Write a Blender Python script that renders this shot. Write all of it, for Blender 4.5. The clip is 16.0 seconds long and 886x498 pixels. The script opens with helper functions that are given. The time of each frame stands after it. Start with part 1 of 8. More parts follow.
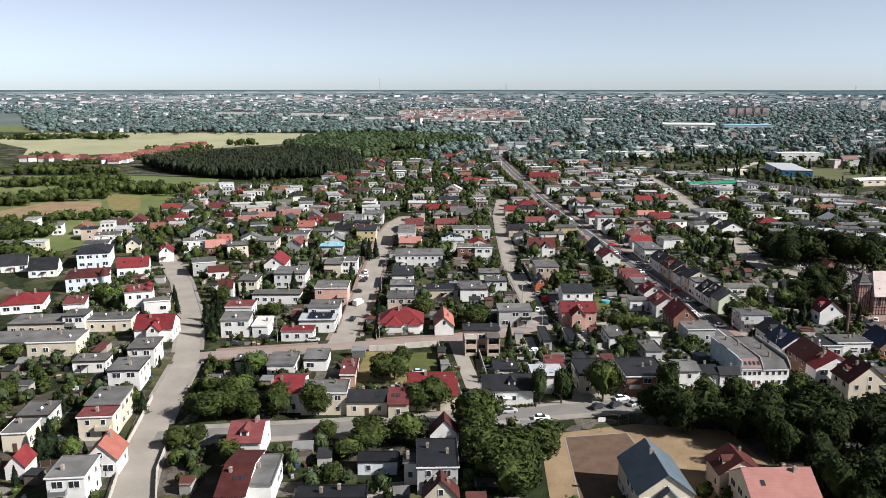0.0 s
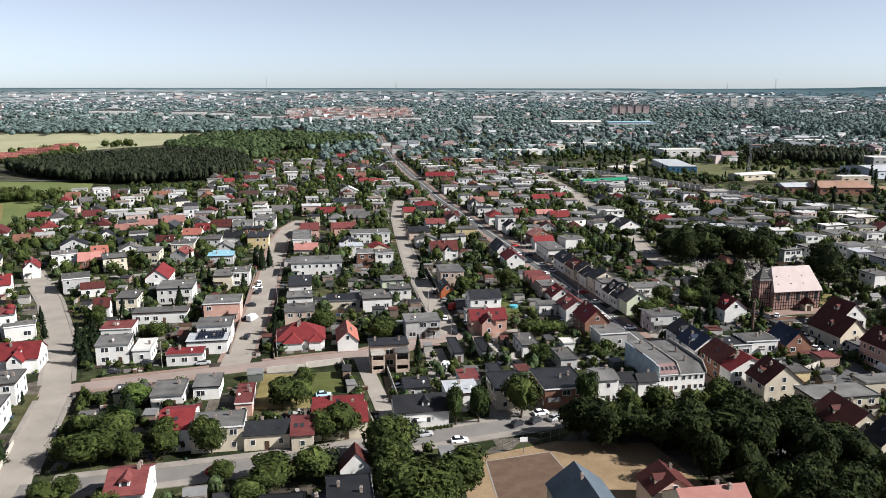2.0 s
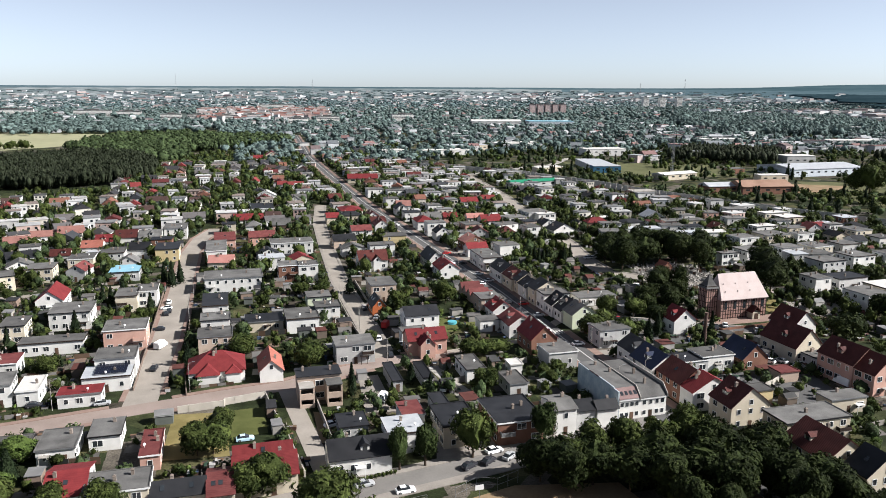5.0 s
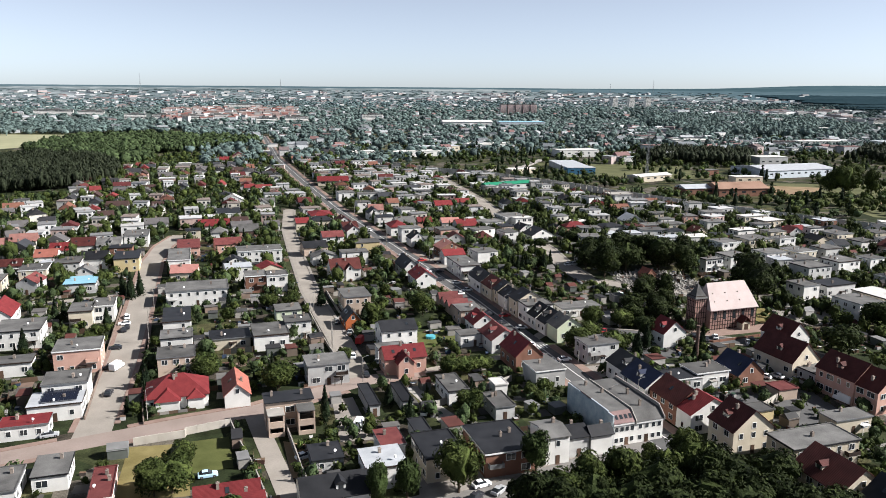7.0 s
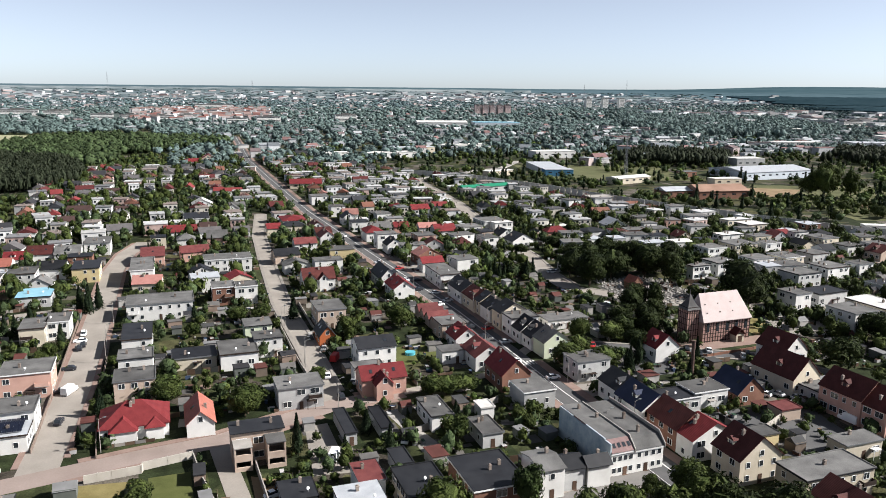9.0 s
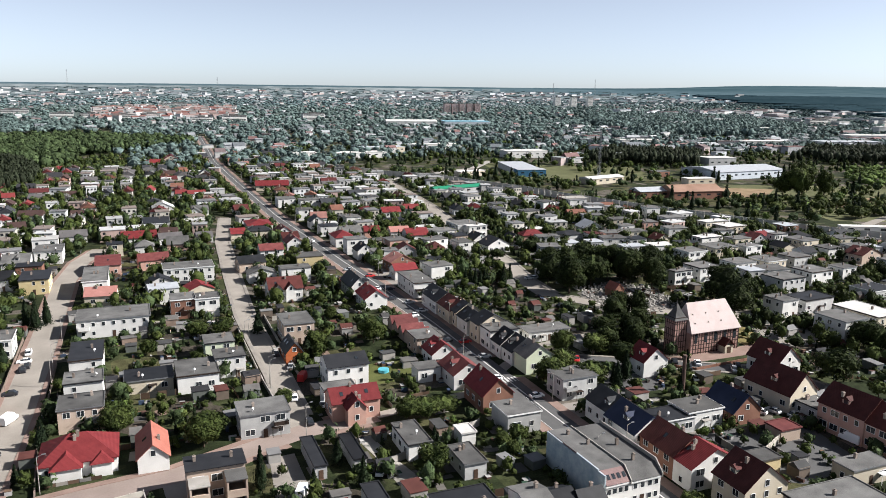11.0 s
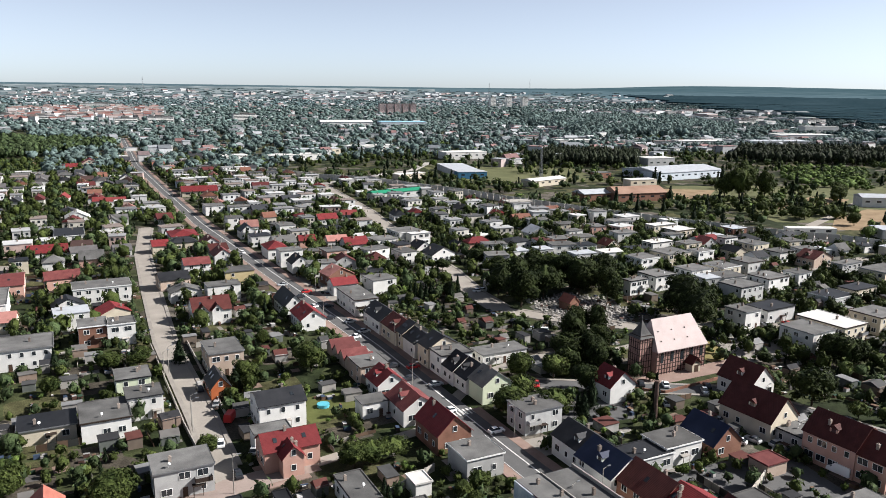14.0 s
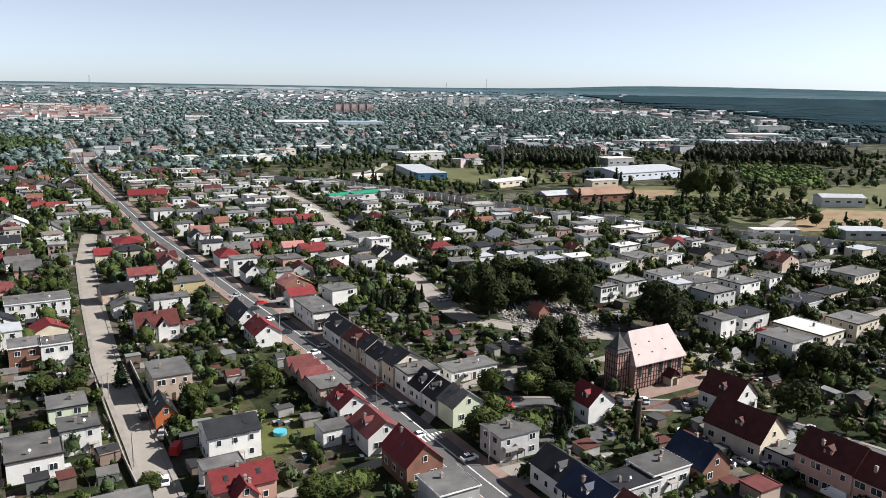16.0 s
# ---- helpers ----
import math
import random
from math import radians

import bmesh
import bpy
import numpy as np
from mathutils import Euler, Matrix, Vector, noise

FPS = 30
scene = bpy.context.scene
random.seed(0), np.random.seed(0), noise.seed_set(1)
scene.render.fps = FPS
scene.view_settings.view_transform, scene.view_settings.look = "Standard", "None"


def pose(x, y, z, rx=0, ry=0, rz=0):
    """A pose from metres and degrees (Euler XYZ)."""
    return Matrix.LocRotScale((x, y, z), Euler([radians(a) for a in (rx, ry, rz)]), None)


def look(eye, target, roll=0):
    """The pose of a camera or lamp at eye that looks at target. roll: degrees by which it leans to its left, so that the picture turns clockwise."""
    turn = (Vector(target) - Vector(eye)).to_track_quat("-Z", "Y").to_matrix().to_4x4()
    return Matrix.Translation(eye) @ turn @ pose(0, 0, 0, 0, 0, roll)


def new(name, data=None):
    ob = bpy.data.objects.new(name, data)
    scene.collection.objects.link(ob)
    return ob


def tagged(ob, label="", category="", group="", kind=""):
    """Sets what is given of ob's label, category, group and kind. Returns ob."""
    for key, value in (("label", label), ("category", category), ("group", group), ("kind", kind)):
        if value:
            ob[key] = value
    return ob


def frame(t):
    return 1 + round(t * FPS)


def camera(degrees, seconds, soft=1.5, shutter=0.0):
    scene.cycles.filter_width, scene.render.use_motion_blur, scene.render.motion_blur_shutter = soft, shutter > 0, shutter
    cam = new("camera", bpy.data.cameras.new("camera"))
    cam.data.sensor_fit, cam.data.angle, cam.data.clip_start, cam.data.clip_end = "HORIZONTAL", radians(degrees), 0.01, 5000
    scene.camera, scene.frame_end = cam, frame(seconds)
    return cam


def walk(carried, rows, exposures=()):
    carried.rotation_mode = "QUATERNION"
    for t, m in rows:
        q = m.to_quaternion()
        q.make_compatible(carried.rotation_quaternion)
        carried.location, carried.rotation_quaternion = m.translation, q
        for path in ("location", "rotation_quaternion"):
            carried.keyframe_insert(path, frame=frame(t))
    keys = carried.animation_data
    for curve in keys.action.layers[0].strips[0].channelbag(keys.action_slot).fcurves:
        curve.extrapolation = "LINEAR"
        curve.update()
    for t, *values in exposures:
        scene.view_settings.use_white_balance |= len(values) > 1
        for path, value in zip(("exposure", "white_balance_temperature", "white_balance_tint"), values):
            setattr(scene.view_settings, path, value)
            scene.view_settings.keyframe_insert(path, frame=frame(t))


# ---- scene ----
cam = camera(59.77, 16.0, soft=0.6)


def drone(x, y, z, yaw, pitch, roll):
    """Heading clockwise from +y, downward pitch, lean to the left."""
    return pose(x, y, z, 90 - pitch, 0, -yaw) @ pose(0, 0, 0, 0, 0, roll)


PATH = [
    (0, -13.26, -35.59, 82.50, 2.481, 11.803, 0.013),
    (0.5, -13.87, -31.63, 82.46, 4.459, 11.823, 0.050),
    (1, -14.36, -27.44, 82.46, 6.587, 11.865, 0.057),
    (1.5, -14.77, -23.39, 82.37, 8.581, 11.884, 0.049),
    (2, -15.19, -19.19, 82.31, 10.582, 11.921, 0.089),
    (2.5, -15.54, -15.08, 82.32, 11.926, 11.975, 0.150),
    (3, -15.54, -10.89, 82.30, 13.193, 12.003, 0.192),
    (3.5, -15.57, -6.79, 82.26, 14.335, 12.029, 0.213),
    (4, -15.40, -2.76, 82.17, 15.215, 12.019, 0.230),
    (6.5, -13.47, 16.27, 82.30, 18.467, 11.970, 0.447),
    (7, -12.82, 20.16, 82.42, 18.958, 11.974, 0.470),
    (7.5, -12.08, 23.91, 82.40, 19.417, 11.970, 0.540),
    (8, -11.29, 27.72, 82.44, 19.912, 11.971, 0.571),
    (8.5, -10.47, 31.44, 82.45, 20.415, 11.959, 0.595),
    (9, -9.55, 35.25, 82.51, 20.920, 11.947, 0.623),
    (11.5, -4.39, 54.11, 82.63, 23.993, 12.030, 0.698),
    (12, -3.21, 58.05, 82.54, 24.823, 12.017, 0.693),
    (12.5, -1.95, 61.81, 82.49, 25.612, 12.006, 0.709),
    (13, -0.70, 65.62, 82.46, 26.458, 11.990, 0.743),
    (13.5, 0.61, 69.27, 82.41, 27.220, 11.984, 0.764),
    (14, 1.89, 72.97, 82.38, 28.029, 11.969, 0.786),
    (14.5, 3.12, 76.56, 82.29, 28.806, 11.963, 0.815),
    (15, 4.43, 80.26, 82.30, 29.629, 11.960, 0.870),
    (15.5, 5.74, 83.75, 82.21, 30.410, 11.961, 0.893),
    (16, 7.12, 87.19, 82.16, 31.253, 11.955, 0.924),
]
walk(cam, [(t, drone(*row)) for t, *row in PATH], [(0.0, 1.18, 6200, 10), (4.0, 1.29, 6200, 10), (16.0, 1.35, 6200, 10)])

# ---- light ----
SUN_TO = Vector((0.92, -0.39, 0.0)).normalized()   # towards the sun, on the ground
SUN_UP = radians(36)
world = bpy.data.worlds.new("world")
scene.world = world
world.use_nodes = True
wn = world.node_tree
sky = wn.nodes.new("ShaderNodeTexSky")
sky.sky_type = "NISHITA"
sky.sun_disc = False
sky.sun_elevation = SUN_UP
sky.sun_rotation = math.atan2(SUN_TO.x, SUN_TO.y)
sky.altitude = 80
sky.air_density, sky.dust_density, sky.ozone_density = 0.55, 0.3, 3.0
pale = wn.nodes.new("ShaderNodeHueSaturation")
pale.inputs["Saturation"].default_value = 0.46
wn.links.new(sky.outputs[0], pale.inputs["Color"])
wn.links.new(pale.outputs[0], wn.nodes["Background"].inputs[0])
wn.nodes["Background"].inputs[1].default_value = 0.056
sun = new("sun", bpy.data.lights.new("sun", "SUN"))
sun.data.energy, sun.data.angle, sun.data.color = 5.0, radians(0.55), (1.0, 0.94, 0.87)
sun.matrix_world = look(tuple(SUN_TO * 300 + Vector((0, 0, 300 * math.tan(SUN_UP)))), (0, 0, 0))

# ---- materials ----
MATS = {}


def mat(name, low, high, rough=0.85, scale=0.35, fine=6.0, bump=0.0, metal=0.0, pieces=False, random_tint=0.0, gloss=0.14):
    """A surface that varies between two colours at two sizes, in metres of the world; pieces: each loose piece has its own shade."""
    m = bpy.data.materials.new(name)
    m.use_nodes = True
    n, l = m.node_tree.nodes, m.node_tree.links
    p = n["Principled BSDF"]
    p.inputs["Roughness"].default_value, p.inputs["Metallic"].default_value = rough, metal
    p.inputs["Specular IOR Level"].default_value = gloss
    geo = n.new("ShaderNodeNewGeometry")
    big, small = n.new("ShaderNodeTexNoise"), n.new("ShaderNodeTexNoise")
    for t, s, d in ((big, scale, 4), (small, fine, 3)):
        t.inputs["Scale"].default_value, t.inputs["Detail"].default_value = s, d
        l.new(geo.outputs["Position"], t.inputs["Vector"])
    add = n.new("ShaderNodeMath")
    add.operation = "MULTIPLY_ADD"
    add.inputs[1].default_value = 0.45
    l.new(small.outputs[0], add.inputs[0])
    l.new(big.outputs[0], add.inputs[2])
    span = n.new("ShaderNodeMapRange")
    span.inputs[1].default_value, span.inputs[2].default_value = 0.45, 1.0
    l.new(add.outputs[0], span.inputs[0])
    mix = n.new("ShaderNodeMix")
    mix.data_type = "RGBA"
    mix.inputs[6].default_value, mix.inputs[7].default_value = (*low, 1), (*high, 1)
    l.new(span.outputs[0], mix.inputs[0])
    last = mix.outputs[2]
    if pieces or random_tint:
        hsv = n.new("ShaderNodeHueSaturation")
        src = geo.outputs["Random Per Island"]
        if not pieces:
            src = n.new("ShaderNodeObjectInfo").outputs["Random"]
        r = n.new("ShaderNodeMapRange")
        amount = random_tint or 0.35
        r.inputs[3].default_value, r.inputs[4].default_value = 1 - amount, 1 + amount
        l.new(src, r.inputs[0])
        l.new(r.outputs[0], hsv.inputs["Value"])
        l.new(last, hsv.inputs["Color"])
        last = hsv.outputs[0]
    l.new(last, p.inputs["Base Color"])
    if bump:
        b = n.new("ShaderNodeBump")
        b.inputs["Strength"].default_value, b.inputs["Distance"].default_value = bump, 0.05
        l.new(small.outputs[0], b.inputs["Height"])
        l.new(b.outputs[0], p.inputs["Normal"])
    MATS[name] = m
    return m


def palette(name, colours, rough=0.85):
    """Each loose piece takes one of the colours by chance."""
    m = mat(name, (0.5, 0.5, 0.5), (0.6, 0.6, 0.6), rough)
    n, l = m.node_tree.nodes, m.node_tree.links
    geo = n.new("ShaderNodeNewGeometry")
    ramp = n.new("ShaderNodeValToRGB")
    ramp.color_ramp.interpolation = "CONSTANT"
    e = ramp.color_ramp.elements
    while len(e) < len(colours):
        e.new(0.5)
    for i, c in enumerate(colours):
        e[i].position, e[i].color = i / len(colours), (*c, 1)
    l.new(geo.outputs["Random Per Island"], ramp.inputs[0])
    noise_t = n.new("ShaderNodeTexNoise")
    noise_t.inputs["Scale"].default_value = 0.4
    l.new(geo.outputs["Position"], noise_t.inputs["Vector"])
    mul = n.new("ShaderNodeMix")
    mul.data_type, mul.blend_type = "RGBA", "MULTIPLY"
    mul.inputs[0].default_value = 0.5
    l.new(ramp.outputs[0], mul.inputs[6])
    l.new(noise_t.outputs[0], mul.inputs[7])
    l.new(mul.outputs[2], n["Principled BSDF"].inputs["Base Color"])
    return m


def tiles(name, low, high, rough=0.7, rows=0.34):
    """Roof covering in courses that follow the height, with weathering."""
    m = mat(name, low, high, rough, scale=0.5, fine=5, random_tint=0.18)
    n, l = m.node_tree.nodes, m.node_tree.links
    geo, wave = n.new("ShaderNodeNewGeometry"), n.new("ShaderNodeTexWave")
    wave.bands_direction = "Z"
    wave.inputs["Scale"].default_value = 0.314 / rows * 2
    wave.inputs["Distortion"].default_value = 0.6
    l.new(geo.outputs["Position"], wave.inputs["Vector"])
    b = n.new("ShaderNodeBump")
    b.inputs["Strength"].default_value, b.inputs["Distance"].default_value = 0.5, 0.06
    l.new(wave.outputs[1], b.inputs["Height"])
    l.new(b.outputs[0], n["Principled BSDF"].inputs["Normal"])
    return m


def leaves(name, low, high):
    m = mat(name, low, high, 0.6, scale=0.25, fine=1.5, pieces=True, random_tint=0.45, gloss=0.04)
    n, l = m.node_tree.nodes, m.node_tree.links
    p = n["Principled BSDF"]
    clump, tuft = n.new("ShaderNodeTexNoise"), n.new("ShaderNodeBump")
    clump.inputs["Scale"].default_value, clump.inputs["Detail"].default_value, clump.inputs["Roughness"].default_value = 0.9, 4, 0.7
    l.new(n.new("ShaderNodeNewGeometry").outputs["Position"], clump.inputs["Vector"])
    tuft.inputs["Strength"].default_value, tuft.inputs["Distance"].default_value = 0.9, 0.9
    l.new(clump.outputs[0], tuft.inputs["Height"])
    l.new(tuft.outputs[0], p.inputs["Normal"])
    tr, mx = n.new("ShaderNodeBsdfTranslucent"), n.new("ShaderNodeMixShader")
    mx.inputs[0].default_value = 0.06
    l.new(p.inputs["Base Color"].links[0].from_socket, tr.inputs[0])
    l.new(p.outputs[0], mx.inputs[1])
    l.new(tr.outputs[0], mx.inputs[2])
    l.new(mx.outputs[0], n["Material Output"].inputs[0])
    return m


WALL = {
    "w": mat("white_plaster", (0.462, 0.455, 0.433), (0.588, 0.581, 0.56), random_tint=0.1),
    "c": mat("cream_plaster", (0.375, 0.331, 0.258), (0.489, 0.439, 0.346), random_tint=0.14),
    "g": mat("grey_plaster", (0.282, 0.282, 0.282), (0.407, 0.407, 0.391), random_tint=0.18),
    "p": mat("pink_plaster", (0.364, 0.217, 0.175), (0.462, 0.294, 0.238), random_tint=0.1),
    "k": mat("brick_wall", (0.12, 0.06, 0.042), (0.192, 0.102, 0.072), fine=12, random_tint=0.15),
    "n": mat("bare_block_wall", (0.31, 0.238, 0.19), (0.43, 0.345, 0.28), random_tint=0.12),
    "y": mat("yellow_plaster", (0.381, 0.306, 0.163), (0.476, 0.395, 0.231), random_tint=0.1),
    "o": mat("orange_plaster", (0.3, 0.084, 0.03), (0.372, 0.12, 0.048)),
    "r": mat("red_plaster", (0.18, 0.042, 0.036), (0.24, 0.06, 0.048)),
    "e": mat("pale_green_plaster", (0.402, 0.443, 0.322), (0.499, 0.539, 0.402)),
    "j": mat("pale_blue_plaster", (0.378, 0.42, 0.462), (0.503, 0.537, 0.57)),
}
ROOF = {
    "g": mat("grey_roofing_felt", (0.05, 0.049, 0.048), (0.118, 0.116, 0.112), 0.9, scale=0.25, random_tint=0.3),
    "k": mat("dark_roofing", (0.0096, 0.0102, 0.012), (0.021, 0.0216, 0.024), 0.55, random_tint=0.3),
    "r": tiles("red_roof_tiles", (0.092, 0.013, 0.015), (0.15, 0.024, 0.025)),
    "m": tiles("maroon_sheet_roof", (0.078, 0.021, 0.021), (0.132, 0.042, 0.039)),
    "d": tiles("dark_red_tiles", (0.039, 0.0108, 0.0096), (0.072, 0.021, 0.018)),
    "t": tiles("terracotta_tiles", (0.19, 0.066, 0.048), (0.26, 0.1, 0.076)),
    "q": tiles("pale_pink_roof", (0.23, 0.105, 0.09), (0.29, 0.142, 0.122)),
    "s": mat("pale_metal_roof", (0.25, 0.262, 0.275), (0.36, 0.374, 0.394), 0.5),
    "w": mat("pale_roof_membrane", (0.36, 0.352, 0.33), (0.48, 0.47, 0.45), 0.8),
    "u": mat("navy_sheet_roof", (0.009, 0.0135, 0.0315), (0.0188, 0.0255, 0.0525), 0.5),
    "b": mat("slate_blue_sheet_roof", (0.05, 0.066, 0.082), (0.082, 0.102, 0.122), 0.5),
    "j": mat("light_blue_sheet_roof", (0.15, 0.3, 0.372), (0.204, 0.36, 0.432), 0.6),
}
WORDS = {"w": "white", "c": "cream", "g": "grey", "p": "pink", "k": "brick", "n": "bare block", "y": "yellow", "o": "orange",
         "r": "red", "e": "pale green", "j": "pale blue"}
ROOFWORDS = {"g": "grey felt", "k": "black", "r": "bright red", "m": "maroon", "d": "dark red", "t": "terracotta", "q": "pale pink",
             "s": "pale metal", "w": "whitish", "u": "navy", "j": "light blue", "b": "slate blue"}
FRAME = mat("white_frame", (0.56, 0.56, 0.552), (0.64, 0.64, 0.624), 0.5)
GLASS = mat("window_glass", (0.012, 0.015, 0.018), (0.03, 0.035, 0.04), 0.08, gloss=0.6)
DOOR = mat("door_paint", (0.048, 0.03, 0.021), (0.096, 0.06, 0.042), 0.6, random_tint=0.4)
CHIMNEY = mat("chimney_render", (0.15, 0.12, 0.102), (0.252, 0.216, 0.186), random_tint=0.3)
STEEL = mat("galvanised_steel", (0.18, 0.186, 0.192), (0.252, 0.258, 0.264), 0.5, metal=0.6)
CONCRETE = mat("concrete", (0.204, 0.192, 0.174), (0.3, 0.282, 0.258), 0.9, bump=0.2)
SANDWALL = mat("pale_garden_wall", (0.3, 0.276, 0.24), (0.384, 0.36, 0.318), 0.9)
TIMBER = mat("dark_timber", (0.018, 0.012, 0.0096), (0.036, 0.0252, 0.0198), 0.8)
BARK = mat("bark", (0.042, 0.0315, 0.0231), (0.084, 0.063, 0.0455), 0.95, bump=0.5)
LEAF = {
    "round": leaves("broad_leaves", (0.012, 0.02, 0.006), (0.062, 0.078, 0.022)),
    "fir": leaves("fir_needles", (0.005, 0.009, 0.005), (0.018, 0.027, 0.012)),
    "column": leaves("poplar_leaves", (0.012, 0.02, 0.007), (0.044, 0.062, 0.02)),
    # dark: the shade inside dense crowns is put into the leaf colour
    "dark": leaves("shade_darkened_leaves", (0.005, 0.009, 0.003), (0.031, 0.041, 0.013)),
    # hazy and faint: haze put into the leaves as a paler, bluer colour
    "hazy": leaves("hazy_leaves", (0.05, 0.077, 0.073), (0.114, 0.149, 0.138)),
    "faint": leaves("faint_hazy_leaves", (0.06, 0.09, 0.094), (0.092, 0.127, 0.128)),
    "wooded": leaves("woodland_leaves", (0.018, 0.031, 0.014), (0.062, 0.084, 0.036)),
    "pines": leaves("pine_needles", (0.014, 0.019, 0.011), (0.03, 0.036, 0.021)),
    # teal: dark forest leaves with the blue of haze in their colour
    "teal": leaves("hazy_forest_leaves", (0.012, 0.025, 0.026), (0.032, 0.055, 0.056)),
    "pale": leaves("pale_leaves", (0.04, 0.064, 0.016), (0.085, 0.12, 0.032)),
}
ASPHALT = mat("asphalt", (0.058, 0.058, 0.059), (0.092, 0.091, 0.09), 0.9, scale=0.15, fine=3)
SETTS = mat("pale_street_paving", (0.175, 0.158, 0.137), (0.255, 0.231, 0.203), 0.9, scale=0.12, fine=2.5)
PAVING = mat("pavement_slabs", (0.156, 0.141, 0.126), (0.228, 0.21, 0.186), 0.9, scale=0.3, fine=3)
PINKPAVE = mat("pinkish_paving", (0.15, 0.102, 0.084), (0.216, 0.156, 0.132), 0.9, scale=0.3, fine=3)
PINKROAD = mat("pinkish_street_paving", (0.17, 0.135, 0.118), (0.235, 0.19, 0.168), 0.9, scale=0.12, fine=2.5)
PAINT = mat("road_paint", (0.36, 0.36, 0.348), (0.45, 0.45, 0.432), 0.7)
WEEDS = mat("weedy_grass", (0.045, 0.052, 0.02), (0.105, 0.105, 0.05), 0.95, scale=0.05, fine=0.6)
LAWN = mat("lawn", (0.046, 0.053, 0.015), (0.078, 0.086, 0.028), 0.95, scale=0.3, fine=4)
DRY = mat("dry_grass", (0.102, 0.084, 0.03), (0.18, 0.15, 0.066), 0.95, scale=0.2, fine=3)
SAND = mat("bare_sand", (0.132, 0.09, 0.051), (0.228, 0.168, 0.102), 0.95, scale=0.12, fine=1.5)
FIELD = mat("ripe_field", (0.19, 0.19, 0.115), (0.27, 0.265, 0.165), 0.95, scale=0.01, fine=0.08)
CROP = mat("green_meadow", (0.063, 0.084, 0.028), (0.119, 0.133, 0.049), 0.95, scale=0.02, fine=0.15)


def ground_material():
    """Gardens, soil and rough grass, mixed at several sizes."""
    m = bpy.data.materials.new("garden_ground")
    m.use_nodes = True
    n, l = m.node_tree.nodes, m.node_tree.links
    p = n["Principled BSDF"]
    p.inputs["Roughness"].default_value = 0.95
    p.inputs["Specular IOR Level"].default_value = 0.08
    geo = n.new("ShaderNodeNewGeometry")
    cells = n.new("ShaderNodeTexVoronoi")
    cells.inputs["Scale"].default_value = 0.09
    cells.distance = "CHEBYCHEV"
    l.new(geo.outputs["Position"], cells.inputs["Vector"])
    sep = n.new("ShaderNodeSeparateColor")
    l.new(cells.outputs["Color"], sep.inputs[0])
    ramp = n.new("ShaderNodeValToRGB")
    e = ramp.color_ramp.elements
    ramp.color_ramp.interpolation = "CONSTANT"
    for i, (q, c) in enumerate(((0.0, (0.018, 0.024, 0.01)), (0.36, (0.034, 0.04, 0.017)), (0.58, (0.056, 0.055, 0.026)), (0.76, (0.052, 0.045, 0.035)), (0.88, (0.09, 0.08, 0.066)))):
        if i > 1:
            e.new(q)
        e[i].position, e[i].color = q, (*c, 1)
    l.new(sep.outputs[0], ramp.inputs[0])
    last = ramp.outputs[0]
    for s, f in ((0.25, 0.75), (2.2, 0.7)):
        t = n.new("ShaderNodeTexNoise")
        t.inputs["Scale"].default_value, t.inputs["Detail"].default_value = s, 5
        l.new(geo.outputs["Position"], t.inputs["Vector"])
        r = n.new("ShaderNodeMapRange")
        r.inputs[1].default_value, r.inputs[2].default_value, r.inputs[3].default_value, r.inputs[4].default_value = 0.3, 0.7, 0.35, 1.5
        l.new(t.outputs[0], r.inputs[0])
        v = n.new("ShaderNodeMix")
        v.data_type, v.blend_type = "RGBA", "MULTIPLY"
        v.inputs[0].default_value = f
        l.new(last, v.inputs[6])
        l.new(r.outputs[0], v.inputs[7])
        last = v.outputs[2]
    l.new(last, p.inputs["Base Color"])
    return m


GROUND = ground_material()
# far ground with the haze mixed into its base colour
FARLAND = mat("hazy_far_land", (0.06, 0.078, 0.072), (0.1, 0.118, 0.106), 0.95, scale=0.004, fine=0.03)

def far_glow_material(name, stops):
    """Plain backdrop of the last kilometres to the horizon: strips of woods, fields and roofs, with haze put in as
    glow.
    """
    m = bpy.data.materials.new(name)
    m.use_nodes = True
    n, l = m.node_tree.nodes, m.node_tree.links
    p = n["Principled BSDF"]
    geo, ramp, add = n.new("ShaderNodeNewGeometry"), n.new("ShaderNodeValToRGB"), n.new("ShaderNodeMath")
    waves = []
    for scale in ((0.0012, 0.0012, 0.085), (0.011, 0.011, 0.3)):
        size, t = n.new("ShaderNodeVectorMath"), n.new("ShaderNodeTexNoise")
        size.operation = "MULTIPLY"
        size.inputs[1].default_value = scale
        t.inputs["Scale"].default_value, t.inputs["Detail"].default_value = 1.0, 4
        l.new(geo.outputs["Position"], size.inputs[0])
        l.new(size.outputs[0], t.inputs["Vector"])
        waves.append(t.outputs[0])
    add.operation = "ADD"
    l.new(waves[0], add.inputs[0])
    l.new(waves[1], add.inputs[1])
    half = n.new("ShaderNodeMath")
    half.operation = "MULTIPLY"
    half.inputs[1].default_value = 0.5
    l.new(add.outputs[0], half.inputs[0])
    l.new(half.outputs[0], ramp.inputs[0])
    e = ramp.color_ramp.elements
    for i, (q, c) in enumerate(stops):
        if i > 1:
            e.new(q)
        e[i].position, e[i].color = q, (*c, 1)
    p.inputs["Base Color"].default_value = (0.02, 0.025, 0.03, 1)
    # emission stands in for the bright haze over this distance
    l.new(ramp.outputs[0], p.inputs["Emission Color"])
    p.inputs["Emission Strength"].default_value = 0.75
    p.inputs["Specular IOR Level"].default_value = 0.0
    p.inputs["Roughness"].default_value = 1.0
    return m


